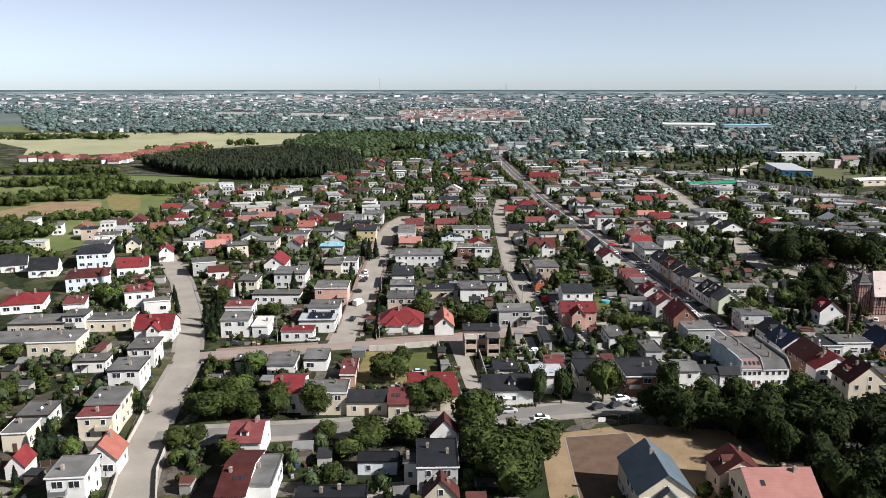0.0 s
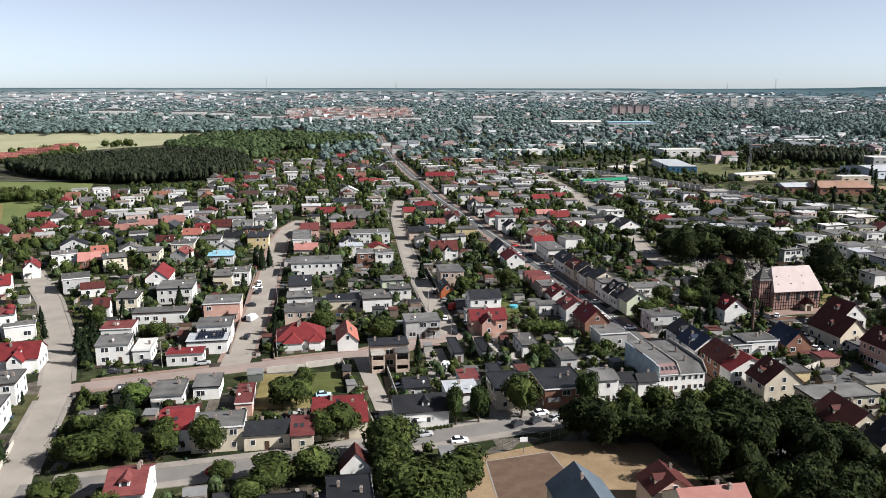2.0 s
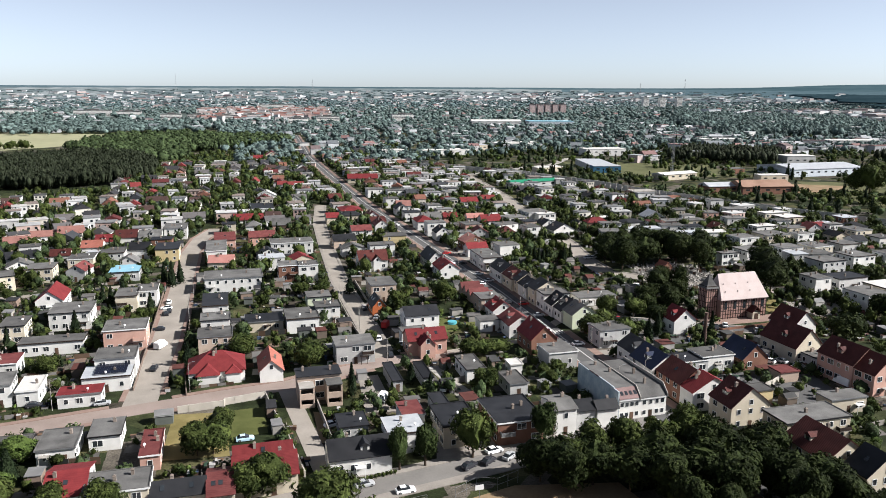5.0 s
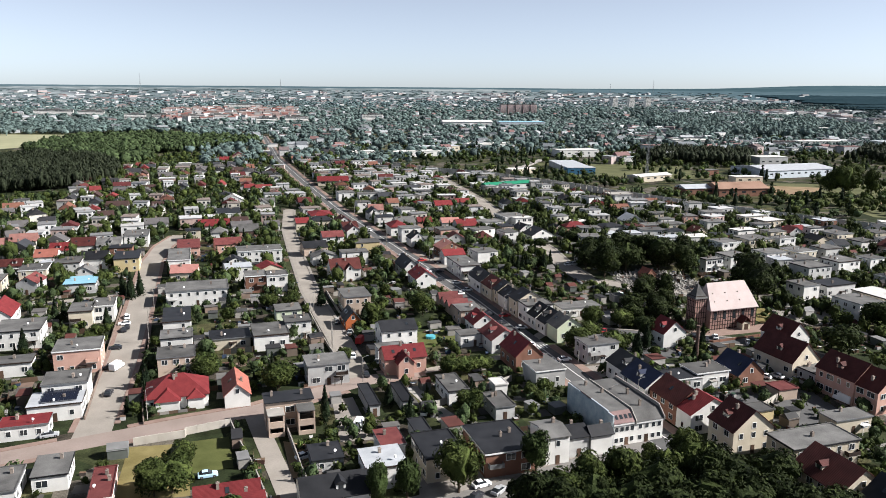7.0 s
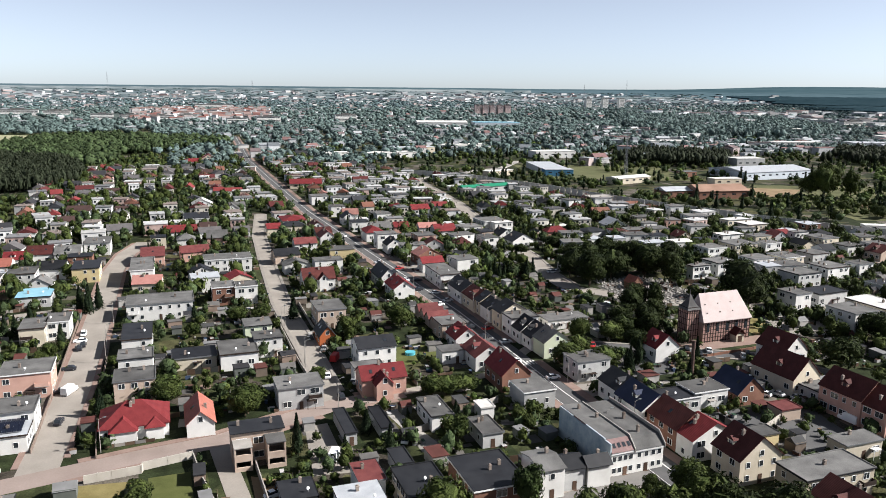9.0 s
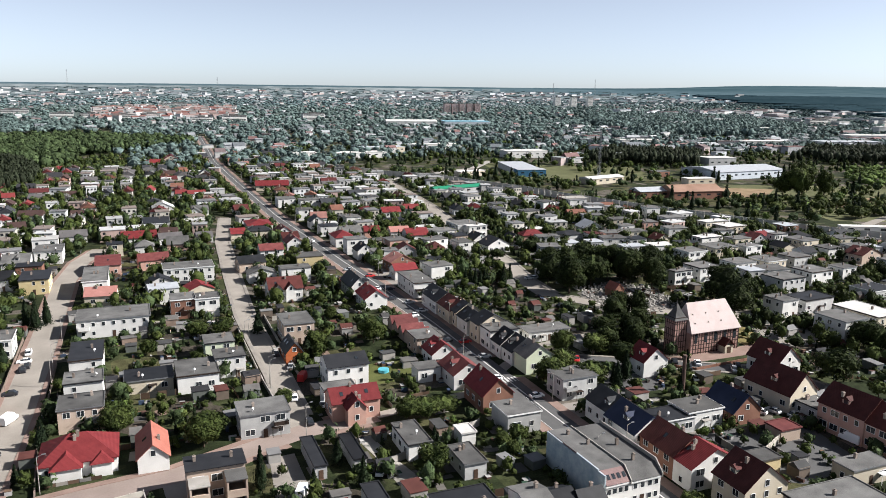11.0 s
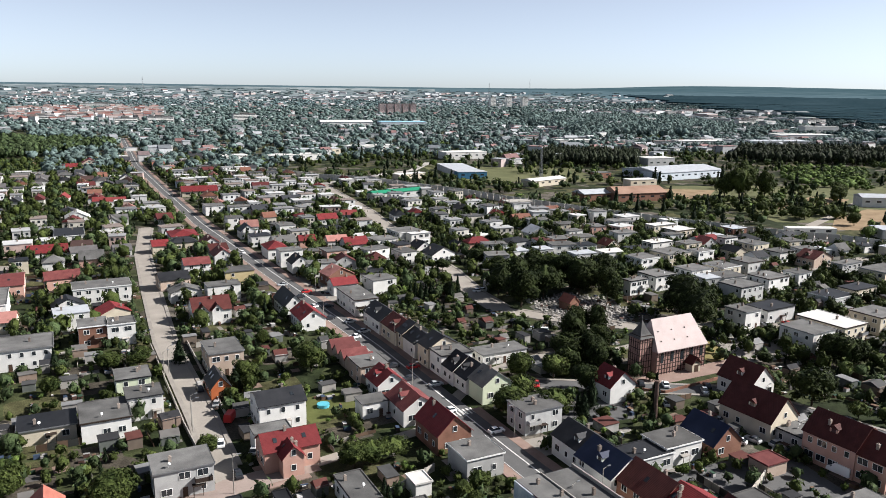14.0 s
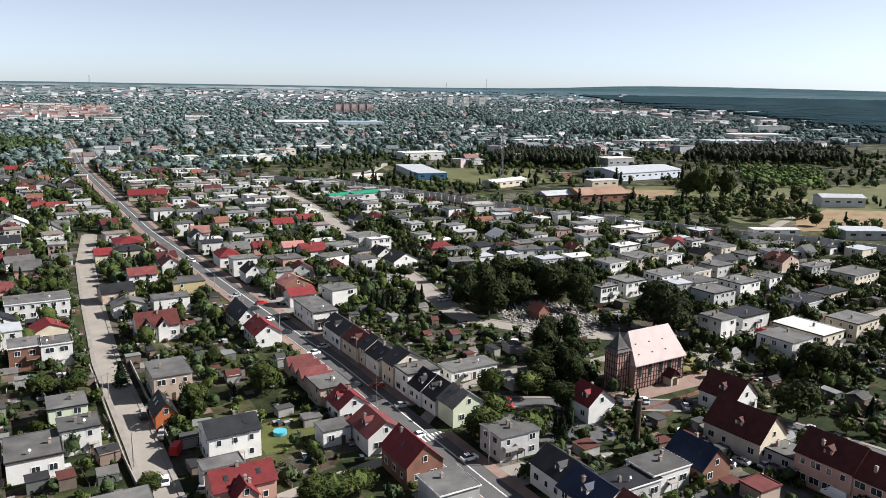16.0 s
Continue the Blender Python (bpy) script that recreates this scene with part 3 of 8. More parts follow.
def house_extras(ob, style, w, d, h, rise, rng, wall, roof, storeys):
    """Balcony, roof edge, dormer, skylights and porch, as the house has them."""
    hw, hd = w / 2, d / 2
    if style == "flat":
        bm = bmesh.new()
        for q in ((-hw - 0.29, -hd - 0.29, hw + 0.29, -hd - 0.25), (-hw - 0.29, -hd - 0.25, -hw - 0.25, hd + 0.25), (hw + 0.25, -hd - 0.25, hw + 0.29, hd + 0.25)):
            box(bm, q[0], q[1], h - 0.06, q[2], q[3], h + 0.3)
        part("fascia", bm, rng.choice((FRAME, STEEL, TIMBER, ROOF["k"])), ob)
        if storeys > 1 and w > 6 and rng.random() < 0.5:
            u, z = rng.choice((-1, 1)) * (hw - 2.2), h / storeys + 0.02
            bm = bmesh.new()
            box(bm, u - 1.7, -hd - 1.2, z - 0.16, u + 1.7, -hd - 0.01, z)
            slab = part("balcony", bm, CONCRETE, ob)
            bm = bmesh.new()
            box(bm, u - 1.7, -hd - 1.2, z + 0.004, u + 1.7, -hd - 1.14, z + 0.95)
            box(bm, u - 1.7, -hd - 1.14, z + 0.004, u - 1.64, -hd - 0.01, z + 0.95)
            box(bm, u + 1.64, -hd - 1.14, z + 0.004, u + 1.7, -hd - 0.01, z + 0.95)
            part("balustrade", bm, rng.choice((WALL[wall], STEEL, TIMBER)), slab)
    elif style == "eaves" or style == "gable":
        a = hd if style == "eaves" else hw
        long_half = hw if style == "eaves" else hd
        turn = pose(0, 0, 0) if style == "eaves" else pose(0, 0, 0, 0, 0, -90)
        slope = math.degrees(math.atan2(rise, a))
        if rise > 2.3 and long_half > 3.2 and rng.random() < 0.45:
            u = rng.uniform(-0.4, 0.4) * long_half
            f = -a * 0.72
            z0, z1 = h + rise * 0.2, h + rise * 0.28 + 1.25
            back = -a * (1 - (z1 - h) / rise) + 0.3
            bm = bmesh.new()
            box(bm, u - 0.95, f, z0, u + 0.95, max(back, f + 0.6), z1)
            dormer = part("dormer", bm, WALL[wall], ob)
            dormer.matrix_basis = turn
            bm = bmesh.new()
            ring = [(u - 1.2, z1 - 0.1), (u + 1.2, z1 - 0.1), (u, z1 + 0.75)]
            rows = [[bm.verts.new((p, q, s)) for p, s in ring] for q in (f - 0.2, max(back, f + 0.6) + 0.5)]
            bm.faces.new(rows[0])
            bm.faces.new(rows[1][::-1])
            for i in range(3):
                bm.faces.new((rows[0][i], rows[1][i], rows[1][(i + 1) % 3], rows[0][(i + 1) % 3]))
            bmesh.ops.recalc_face_normals(bm, faces=bm.faces)
            part("dormer_roof", bm, ROOF[roof], dormer)
            bm = bmesh.new()
            box(bm, u - 0.5, f - 0.04, z0 + 0.35, u + 0.5, f - 0.003, z1 - 0.15)
            part("dormer_pane", bm, GLASS, dormer)
        elif rise > 1.8:
            for s in rng.sample((-0.55, 0.0, 0.5), rng.choice((1, 2))):
                shared("skylight", SKYLIGHT_ME, ob, turn @ pose(s * long_half, -a * 0.5, h + rise * 0.5 + 0.2, slope))
    if rng.random() < 0.4 and w > 6:
        u = rng.uniform(-0.3, 0.3) * w
        bm = bmesh.new()
        box(bm, u - 1.1, -hd - 1.3, 2.35, u + 1.1, -hd - 0.01, 2.5)
        box(bm, u - 1.0, -hd - 1.25, -0.1, u - 0.88, -hd - 1.13, 2.35)
        box(bm, u + 0.88, -hd - 1.25, -0.1, u + 1.0, -hd - 1.13, 2.35)
        part("porch", bm, rng.choice((CONCRETE, TIMBER, FRAME)), ob)


def house(style, wall, roof, x, y, w, d, rot, h, rise, near=True, group=""):
    """A house: style of roof, wall and roof colours, centre, width, depth, turn, eaves' height and the roof's rise."""
    HOUSE_N[0] += 1
    rng = random.Random(HOUSE_N[0] * 7 + 3)
    ob = new("house")
    ob.matrix_basis = pose(x, y, 0, 0, 0, rot)
    storeys = max(1, int(h / 2.7))
    kind = {"flat": "flat", "eaves": "pitched", "gable": "gabled", "hip": "hipped"}[style]
    size = ("single-storey", "two-storey", "three-storey", "three-storey")[min(storeys, 4) - 1]
    small = w * d < 45 and h < 4.6
    word = "shed" if small else "house"
    tagged(ob, "%s %s %s with a %s %s roof" % (size, WORDS[wall], word, kind, ROOFWORDS[roof]), word, group or ("town houses" if not small else "sheds and garages"))
    PLOTS.append((x, y, max(w, d) / 2))
    hw, hd = w / 2, d / 2
    bm = bmesh.new()
    if style == "flat" or style == "hip":
        box(bm, -hw, -hd, -0.2, hw, hd, h)
    elif style == "gable":
        ring = [(-hw, -0.2), (hw, -0.2), (hw, h), (0, h + rise), (-hw, h)]
        a = [bm.verts.new((p, -hd, q)) for p, q in ring]
        b = [bm.verts.new((p, hd, q)) for p, q in ring]
        bm.faces.new(a)
        bm.faces.new(b[::-1])
        for i in range(5):
            bm.faces.new((a[(i + 1) % 5], a[i], b[i], b[(i + 1) % 5]))
    else:
        ring = [(-hd, -0.2), (hd, -0.2), (hd, h), (0, h + rise), (-hd, h)]
        a = [bm.verts.new((-hw, p, q)) for p, q in ring]
        b = [bm.verts.new((hw, p, q)) for p, q in ring]
        bm.faces.new(a[::-1])
        bm.faces.new(b)
        for i in range(5):
            bm.faces.new((a[i], a[(i + 1) % 5], b[(i + 1) % 5], b[i]))
    bmesh.ops.recalc_face_normals(bm, faces=bm.faces)
    part("wall", bm, WALL[wall], ob)
    bm = bmesh.new()
    o = 0.28 if small else 0.4
    if style == "flat":
        o = 0.25
        box(bm, -hw - o, -hd - o, h + 0.003, hw + o, hd + o, h + 0.22)
        if near and rng.random() < 0.6:
            for q in ((-hw - o, -hd - o, hw + o, -hd - o + 0.2), (-hw - o, hd + o - 0.2, hw + o, hd + o), (-hw - o, -hd - o + 0.2, -hw - o + 0.2, hd + o - 0.2), (hw + o - 0.2, -hd - o + 0.2, hw + o, hd + o - 0.2)):
                box(bm, q[0], q[1], h + 0.22, q[2], q[3], h + 0.4)
    elif style == "hip":
        r = min(hw, hd)
        k = (hw - r, hd - r)
        base = [(-hw - o, -hd - o), (hw + o, -hd - o), (hw + o, hd + o), (-hw - o, hd + o)]
        lo = [bm.verts.new((p, q, h - 0.12)) for p, q in base]
        mid = [bm.verts.new((p, q, h + 0.06)) for p, q in base]
        top = [bm.verts.new((-k[0] - 0.05, -k[1] - 0.05, h + rise)), bm.verts.new((k[0] + 0.05, -k[1] - 0.05, h + rise)), bm.verts.new((k[0] + 0.05, k[1] + 0.05, h + rise)), bm.verts.new((-k[0] - 0.05, k[1] + 0.05, h + rise))]
        bm.faces.new(lo[::-1])
        bm.faces.new(top)
        for i in range(4):
            j = (i + 1) % 4
            bm.faces.new((lo[i], lo[j], mid[j], mid[i]))
            bm.faces.new((mid[i], mid[j], top[j], top[i]))
    else:
        t = 0.16
        a, e = (hw, hd) if style == "gable" else (hd, hw)
        slope = rise / a
        sec = [(-a - o, h - o * slope + 0.02), (0, h + rise + 0.02), (a + o, h - o * slope + 0.02), (a + o, h - o * slope + 0.02 + t), (0, h + rise + 0.04 + t), (-a - o, h - o * slope + 0.02 + t)]
        rows = []
        for s in (-1, 1):
            rows.append([bm.verts.new((p, s * (e + o * 0.8), q) if style == "gable" else (s * (e + o * 0.8), p, q)) for p, q in sec])
        for i in range(6):
            j = (i + 1) % 6
            bm.faces.new((rows[0][i], rows[0][j], rows[1][j], rows[1][i]))
        for r in rows:
            bm.faces.new((r[0], r[1], r[4], r[5]))
            bm.faces.new((r[1], r[2], r[3], r[4]))
        bmesh.ops.recalc_face_normals(bm, faces=bm.faces)
    part("roof", bm, ROOF[roof], ob)
    if not small:
        for _ in range(rng.choice((1, 1, 2)) if near else 1):
            cx, cy = rng.uniform(-0.6, 0.6) * hw, rng.uniform(-0.3, 0.6) * hd
            top = h + 0.2
            if style != "flat":
                k = abs(cx) / hw if style == "gable" else abs(cy) / hd
                top = h + rise * (1 - k) + 0.1
            shared("chimney", CHIMNEY_ME, ob, pose(cx, cy, top))
        if near and style == "flat" and rng.random() < 0.5:
            shared("satellite_dish", DISH_ME, ob, pose(rng.uniform(-0.7, 0.7) * hw, rng.uniform(-0.7, 0) * hd, h + 0.25, 0, 0, rng.uniform(-40, 40)))
        if near:
            house_extras(ob, style, w, d, h, rise, random.Random(HOUSE_N[0]), wall, roof, storeys)
    door = rng.random() < 0.6
    face_windows(ob, w - 0.8, storeys, h, lambda u, z: pose(u, -hd, z), rng, door, near, near)
    if not small:
        if x > -10 or not near:
            face_windows(ob, d - 0.8, storeys, h, lambda u, z: pose(-hw, -u, z, 0, 0, -90), rng, False, near, near)
        else:
            face_windows(ob, d - 0.8, storeys, h, lambda u, z: pose(hw, u, z, 0, 0, 90), rng, False, near, near)
    if style == "gable" and rise > 2.3 and not small:
        w_ob = shared("window", WINDOWS["small"][0], ob, pose(0, -hd, h + 0.35))
        shared("pane", WINDOWS["small"][1], w_ob, Matrix())
    return ob


house("flat", "w", "g", -72.7, 220.6, 9.3, 9.8, 3, 6.0, 0.0)
house("flat", "w", "w", -64.0, 220.8, 5.2, 10.7, -1, 4.0, 0.0)
house("flat", "w", "r", -51.0, 214.0, 10.5, 6.2, -1, 3.5, 0.0)
house("flat", "w", "g", -44.0, 233.0, 10.7, 9.4, -1, 6.5, 0.0)
house("flat", "w", "s", -45.5, 224.7, 12.3, 9.5, -1, 4.2, 0.0)
house("flat", "p", "g", -43.8, 259.0, 12.5, 11.3, -1, 7.0, 0.0)
house("flat", "w", "g", -65.4, 259.7, 18.5, 7.1, -1, 4.0, 0.0)
house("eaves", "w", "d", -86.6, 266.6, 5.3, 4.0, -1, 5.0, 2.6)
house("flat", "c", "g", -79.1, 275.5, 7.3, 11.0, -1, 6.0, 0.0)
house("flat", "w", "m", -76.2, 243.3, 9.7, 8.8, -1, 4.0, 0.0)
house("gable", "w", "r", -74.5, 313.5, 9.2, 15.6, -1, 4.5, 3.5)
house("flat", "w", "g", -63.9, 288.1, 13.0, 13.5, -1, 6.0, 0.0)
house("flat", "c", "g", -47.6, 304.6, 7.3, 11.9, -1, 6.0, 0.0)
house("flat", "w", "g", -40.8, 309.4, 7.0, 10.6, -1, 6.0, 0.0)
house("flat", "w", "g", -8.9, 323.4, 22.5, 14.0, -1, 6.0, 0.0)
house("flat", "w", "k", -16.4, 285.9, 8.6, 17.3, -1, 6.0, 0.0)
house("flat", "w", "g", -16.6, 262.3, 9.2, 8.7, -1, 6.5, 0.0)
house("flat", "n", "g", -16.8, 246.7, 10.1, 9.3, -1, 6.0, 0.0)
RED_HIP = house("hip", "w", "r", -16.7, 224.7, 15.3, 12.0, -1, 3.4, 4.2)
house("gable", "w", "t", -1.9, 221.0, 6.4, 12.7, -1, 3.6, 2.9)
house("flat", "g", "g", 23.5, 227.6, 11.6, 9.1, -1, 6.0, 0.0)
house("flat", "c", "k", -0.6, 266.5, 12.3, 9.5, -1, 3.6, 0.0)
house("flat", "w", "g", 11.8, 263.4, 10.8, 12.8, -1, 5.0, 0.0)
house("flat", "w", "g", 21.4, 269.3, 8.4, 8.0, -1, 6.0, 0.0)
house("flat", "e", "g", 20.4, 284.9, 8.6, 9.0, -1, 5.6, 0.0)
house("flat", "n", "g", 46.0, 292.7, 9.7, 13.0, -1, 7.0, 0.0)
house("gable", "o", "k", 40.7, 274.4, 5.1, 9.4, -1, 3.4, 3.0)
house("eaves", "w", "k", 50.3, 249.9, 11.5, 9.6, -1, 6.6, 2.0)
house("flat", "w", "g", 45.0, 237.6, 8.4, 4.7, -1, 4.5, 0.0)
house("eaves", "p", "r", 46.4, 228.6, 12.3, 7.9, -1, 5.0, 2.6)
house("flat", "k", "g", 13.9, 333.1, 8.3, 9.8, -1, 7.0, 0.0)
house("flat", "w", "g", 22.1, 331.1, 8.3, 7.8, -1, 7.0, 0.0)
house("eaves", "c", "r", -7.7, 163.2, 12.2, 4.0, -1, 4.2, 2.4)
house("eaves", "c", "r", -7.7, 157.2, 12.8, 9.5, -1, 4.4, 2.8)
house("eaves", "c", "m", -16.6, 153.8, 5.0, 11.3, -1, 4.0, 2.0)
house("eaves", "c", "k", -24.7, 153.1, 10.4, 5.6, -1, 4.0, 2.0)
house("flat", "c", "g", -35.8, 155.4, 11.8, 8.5, -1, 6.0, 0.0)
house("eaves", "w", "r", -45.3, 159.7, 7.4, 13.4, -1, 5.5, 2.0)
house("flat", "w", "g", -51.2, 184.2, 7.9, 10.7, -1, 3.5, 0.0)
house("flat", "w", "g", -41.7, 188.0, 6.8, 9.9, -1, 3.5, 0.0)
house("flat", "c", "g", -61.5, 186.7, 8.0, 5.7, -1, 3.0, 0.0)
house("flat", "p", "m", -31.1, 176.7, 4.1, 13.1, -1, 3.5, 0.0)
house("eaves", "w", "k", 12.4, 159.8, 13.3, 9.1, -1, 4.4, 2.6)
house("flat", "g", "k", 14.1, 177.5, 6.7, 7.9, -1, 3.0, 0.0)
house("flat", "w", "s", 24.5, 167.3, 8.7, 9.3, -1, 5.0, 0.0)
house("eaves", "w", "g", 63.2, 165.9, 5.6, 8.8, -1, 6.5, 1.0)
house("eaves", "g", "k", 69.3, 166.2, 5.0, 6.5, -1, 5.0, 1.5)
house("eaves", "w", "k", 74.9, 164.5, 5.5, 4.0, -1, 5.0, 1.5)
house("flat", "k", "k", 51.2, 167.3, 11.6, 14.6, -1, 5.6, 0.0)
house("flat", "c", "k", 37.2, 168.3, 8.6, 12.4, -1, 5.5, 0.0)
house("flat", "w", "m", 28.7, 177.6, 5.3, 8.6, -1, 4.2, 0.0)
house("flat", "g", "k", 37.8, 184.0, 3.6, 7.4, -1, 3.0, 0.0)
house("flat", "g", "g", 61.4, 191.3, 5.1, 9.4, -1, 3.5, 0.0)
house("flat", "w", "w", 66.6, 203.7, 3.6, 4.7, -1, 3.0, 0.0)
house("flat", "g", "g", 81.9, 206.8, 9.0, 9.0, -1, 5.0, 0.0)
house("gable", "k", "r", 81.6, 221.5, 8.6, 12.0, -1, 5.0, 4.0)
house("gable", "w", "m", 81.2, 238.1, 9.0, 11.0, -1, 4.5, 3.0)
house("flat", "g", "g", 106.2, 219.6, 10.6, 8.4, -1, 5.9, 0.0)
house("gable", "w", "k", 105.8, 199.9, 9.0, 10.9, -1, 5.0, 3.0)
house("gable", "w", "u", 103.9, 188.0, 9.5, 11.8, -1, 5.5, 3.5)
house("gable", "k", "d", 105.1, 176.1, 9.5, 11.7, -1, 5.5, 3.5)
house("gable", "w", "r", 106.4, 167.6, 12.2, 6.4, -1, 5.4, 3.4)
house("gable", "c", "d", 108.3, 156.7, 11.0, 8.9, -1, 6.0, 4.5)
house("flat", "c", "g", 118.1, 144.8, 17.9, 8.4, -1, 6.0, 0.0)
house("gable", "c", "d", 109.9, 129.9, 11.0, 12.7, -1, 6.0, 4.0)
house("gable", "c", "k", 112.3, 118.8, 10.0, 6.1, -1, 6.0, 4.0)
house("gable", "w", "r", 136.0, 225.4, 8.4, 8.2, -1, 4.8, 3.6)
house("gable", "k", "u", 136.6, 191.5, 8.7, 10.7, -1, 3.6, 4.0)
house("flat", "g", "k", 114.7, 191.1, 13.1, 7.1, -1, 4.0, 0.0)
house("flat", "w", "g", 125.2, 192.2, 10.6, 8.0, -1, 4.6, 0.0)
house("gable", "c", "d", 156.0, 194.4, 10.2, 15.0, 3, 5.0, 5.2)
house("gable", "w", "d", 171.2, 211.4, 9.6, 11.0, 3, 4.6, 4.6)
house("gable", "p", "d", 157.0, 172.5, 10.0, 12.4, 3, 7.0, 4.2)
house("gable", "p", "d", 157.9, 163.2, 10.0, 7.3, 3, 6.5, 4.2)
house("flat", "g", "g", 157.1, 183.8, 7.0, 8.1, 3, 3.5, 0.0)
house("flat", "n", "m", 139.2, 177.3, 6.1, 5.1, -1, 3.0, 0.0)
house("flat", "y", "g", 121.7, 166.4, 6.0, 4.7, -1, 3.6, 0.0)
house("flat", "c", "g", 138.8, 155.5, 10.9, 5.4, -1, 4.0, 0.0)
house("flat", "w", "g", 221.2, 230.3, 11.3, 12.2, 3, 6.6, 0.0)
house("flat", "c", "w", 236.5, 232.7, 12.2, 17.6, 3, 6.6, 0.0)
house("flat", "g", "k", 236.9, 257.4, 15.3, 9.2, 3, 5.0, 0.0)
house("flat", "w", "g", 219.7, 255.2, 8.1, 8.9, 3, 6.6, 0.0)
house("flat", "g", "g", 249.2, 281.8, 13.3, 10.8, 3, 6.2, 0.0)
house("flat", "w", "g", 270.8, 286.9, 13.1, 10.9, 3, 6.2, 0.0)
house("flat", "w", "g", 288.7, 286.5, 8.7, 7.7, 3, 6.2, 0.0)
house("flat", "c", "g", 268.4, 309.6, 11.5, 11.4, 3, 6.2, 0.0)
house("flat", "w", "g", 252.1, 311.0, 12.0, 9.9, 3, 6.2, 0.0)
house("flat", "w", "g", 230.3, 309.7, 11.7, 10.5, 3, 6.2, 0.0)
house("flat", "w", "g", 247.9, 337.8, 11.8, 10.4, 3, 6.2, 0.0)
house("flat", "c", "g", 268.1, 341.1, 15.2, 11.8, 3, 6.2, 0.0)
house("flat", "w", "g", 283.7, 336.7, 10.7, 6.9, 3, 6.2, 0.0)
house("flat", "w", "w", 280.9, 363.2, 14.5, 7.6, 3, 6.0, 0.0)
house("flat", "w", "g", 318.9, 352.4, 9.7, 5.4, 3, 7.0, 0.0)
house("flat", "c", "g", 322.1, 339.8, 11.6, 12.5, 3, 6.4, 0.0)
house("eaves", "w", "r", 318.4, 368.0, 14.9, 9.9, 3, 3.6, 1.6)
house("flat", "c", "w", 315.4, 384.0, 14.6, 11.5, 3, 6.4, 0.0)
house("flat", "c", "w", 316.3, 398.6, 17.1, 7.0, 3, 6.4, 0.0)
house("flat", "g", "g", 291.5, 315.4, 11.5, 10.1, 3, 5.0, 0.0)
house("flat", "w", "g", 323.5, 323.8, 11.2, 9.3, 3, 5.0, 0.0)
house("gable", "n", "d", 329.9, 309.4, 13.6, 10.0, 3, 4.4, 3.0)
house("flat", "g", "g", 325.1, 289.0, 14.9, 5.8, 3, 6.2, 0.0)
house("flat", "c", "g", 329.7, 273.8, 19.8, 11.9, 3, 6.2, 0.0)
house("flat", "c", "k", 294.3, 262.4, 15.3, 7.4, 3, 4.6, 0.0)
house("flat", "g", "k", 275.8, 260.8, 13.8, 10.9, 3, 4.0, 0.0)
house("flat", "c", "g", 260.5, 232.1, 14.1, 11.1, 3, 6.4, 0.0)
house("flat", "w", "g", 214.8, 305.2, 9.5, 4.0, 3, 6.2, 0.0)
house("gable", "w", "k", 104.2, 308.3, 9.0, 14.7, -1, 5.0, 3.0)
house("gable", "c", "d", 104.2, 294.0, 8.8, 12.2, -1, 5.0, 3.0)
house("gable", "c", "k", 104.8, 286.4, 9.0, 4.7, -1, 5.5, 3.0)
house("gable", "w", "k", 104.2, 279.2, 8.0, 8.9, -1, 5.0, 2.6)
house("gable", "c", "k", 105.2, 269.0, 10.5, 7.2, -1, 6.5, 3.0)
house("flat", "w", "g", 105.2, 261.2, 10.0, 7.6, -1, 6.6, 0.0)
house("gable", "w", "k", 104.8, 254.0, 9.0, 6.6, -1, 4.6, 3.6)
house("gable", "w", "k", 105.4, 247.2, 9.4, 6.8, -1, 4.4, 3.6)
house("gable", "e", "g", 105.6, 239.6, 9.0, 7.6, -1, 5.2, 3.2)
house("flat", "w", "g", 104.7, 334.2, 9.0, 20.1, -1, 6.0, 0.0)
house("flat", "w", "g", 123.7, 264.3, 15.5, 7.4, -1, 3.4, 0.0)
house("gable", "w", "k", 168.4, 409.8, 8.6, 9.4, 3, 4.0, 3.0)
house("gable", "w", "k", 170.3, 393.9, 13.0, 10.6, 3, 4.0, 3.4)
house("gable", "n", "k", 187.5, 406.9, 6.5, 7.4, 3, 3.6, 2.4)
house("flat", "g", "g", 175.8, 443.6, 14.5, 15.0, 3, 6.0, 0.0)
house("flat", "w", "w", 178.7, 433.5, 11.4, 6.5, 3, 6.0, 0.0)
house("hip", "g", "k", 218.3, 400.3, 13.3, 10.1, 3, 5.0, 1.6)
TWIN = house("eaves", "w", "d", 52.4, 342.3, 12.9, 10.3, -1, 5.2, 3.6)
house("gable", "w", "k", 80.5, 340.6, 7.2, 15.3, -1, 4.4, 3.8)
house("gable", "w", "r", 81.6, 322.0, 8.6, 12.9, -1, 4.2, 3.0)
for yy in (274.6, 279.8, 285.0, 290.2):
    house("eaves", "n", "m", 82.0, yy, 7.6, 5.0, -1, 2.7, 2.2)
house("flat", "n", "g", 81.4, 266.6, 8.4, 9.4, -1, 5.4, 0.0)
house("flat", "w", "g", 72.9, 244.1, 6.9, 5.5, -1, 4.0, 0.0)
house("flat", "w", "g", 53.4, 204.6, 5.5, 11.9, -1, 4.0, 0.0)
house("flat", "g", "k", 30.7, 205.8, 2.6, 14.6, -1, 3.0, 0.0)
house("flat", "g", "k", 39.4, 204.9, 2.7, 12.8, -1, 3.0, 0.0)
house("flat", "y", "k", -37.3, 389.9, 10.4, 16.6, -1, 6.0, 0.0)
house("flat", "w", "g", -15.0, 379.4, 9.0, 25.0, -1, 7.0, 0.0)
house("eaves", "p", "m", -10.5, 414.2, 10.1, 22.2, -1, 5.0, 2.0)
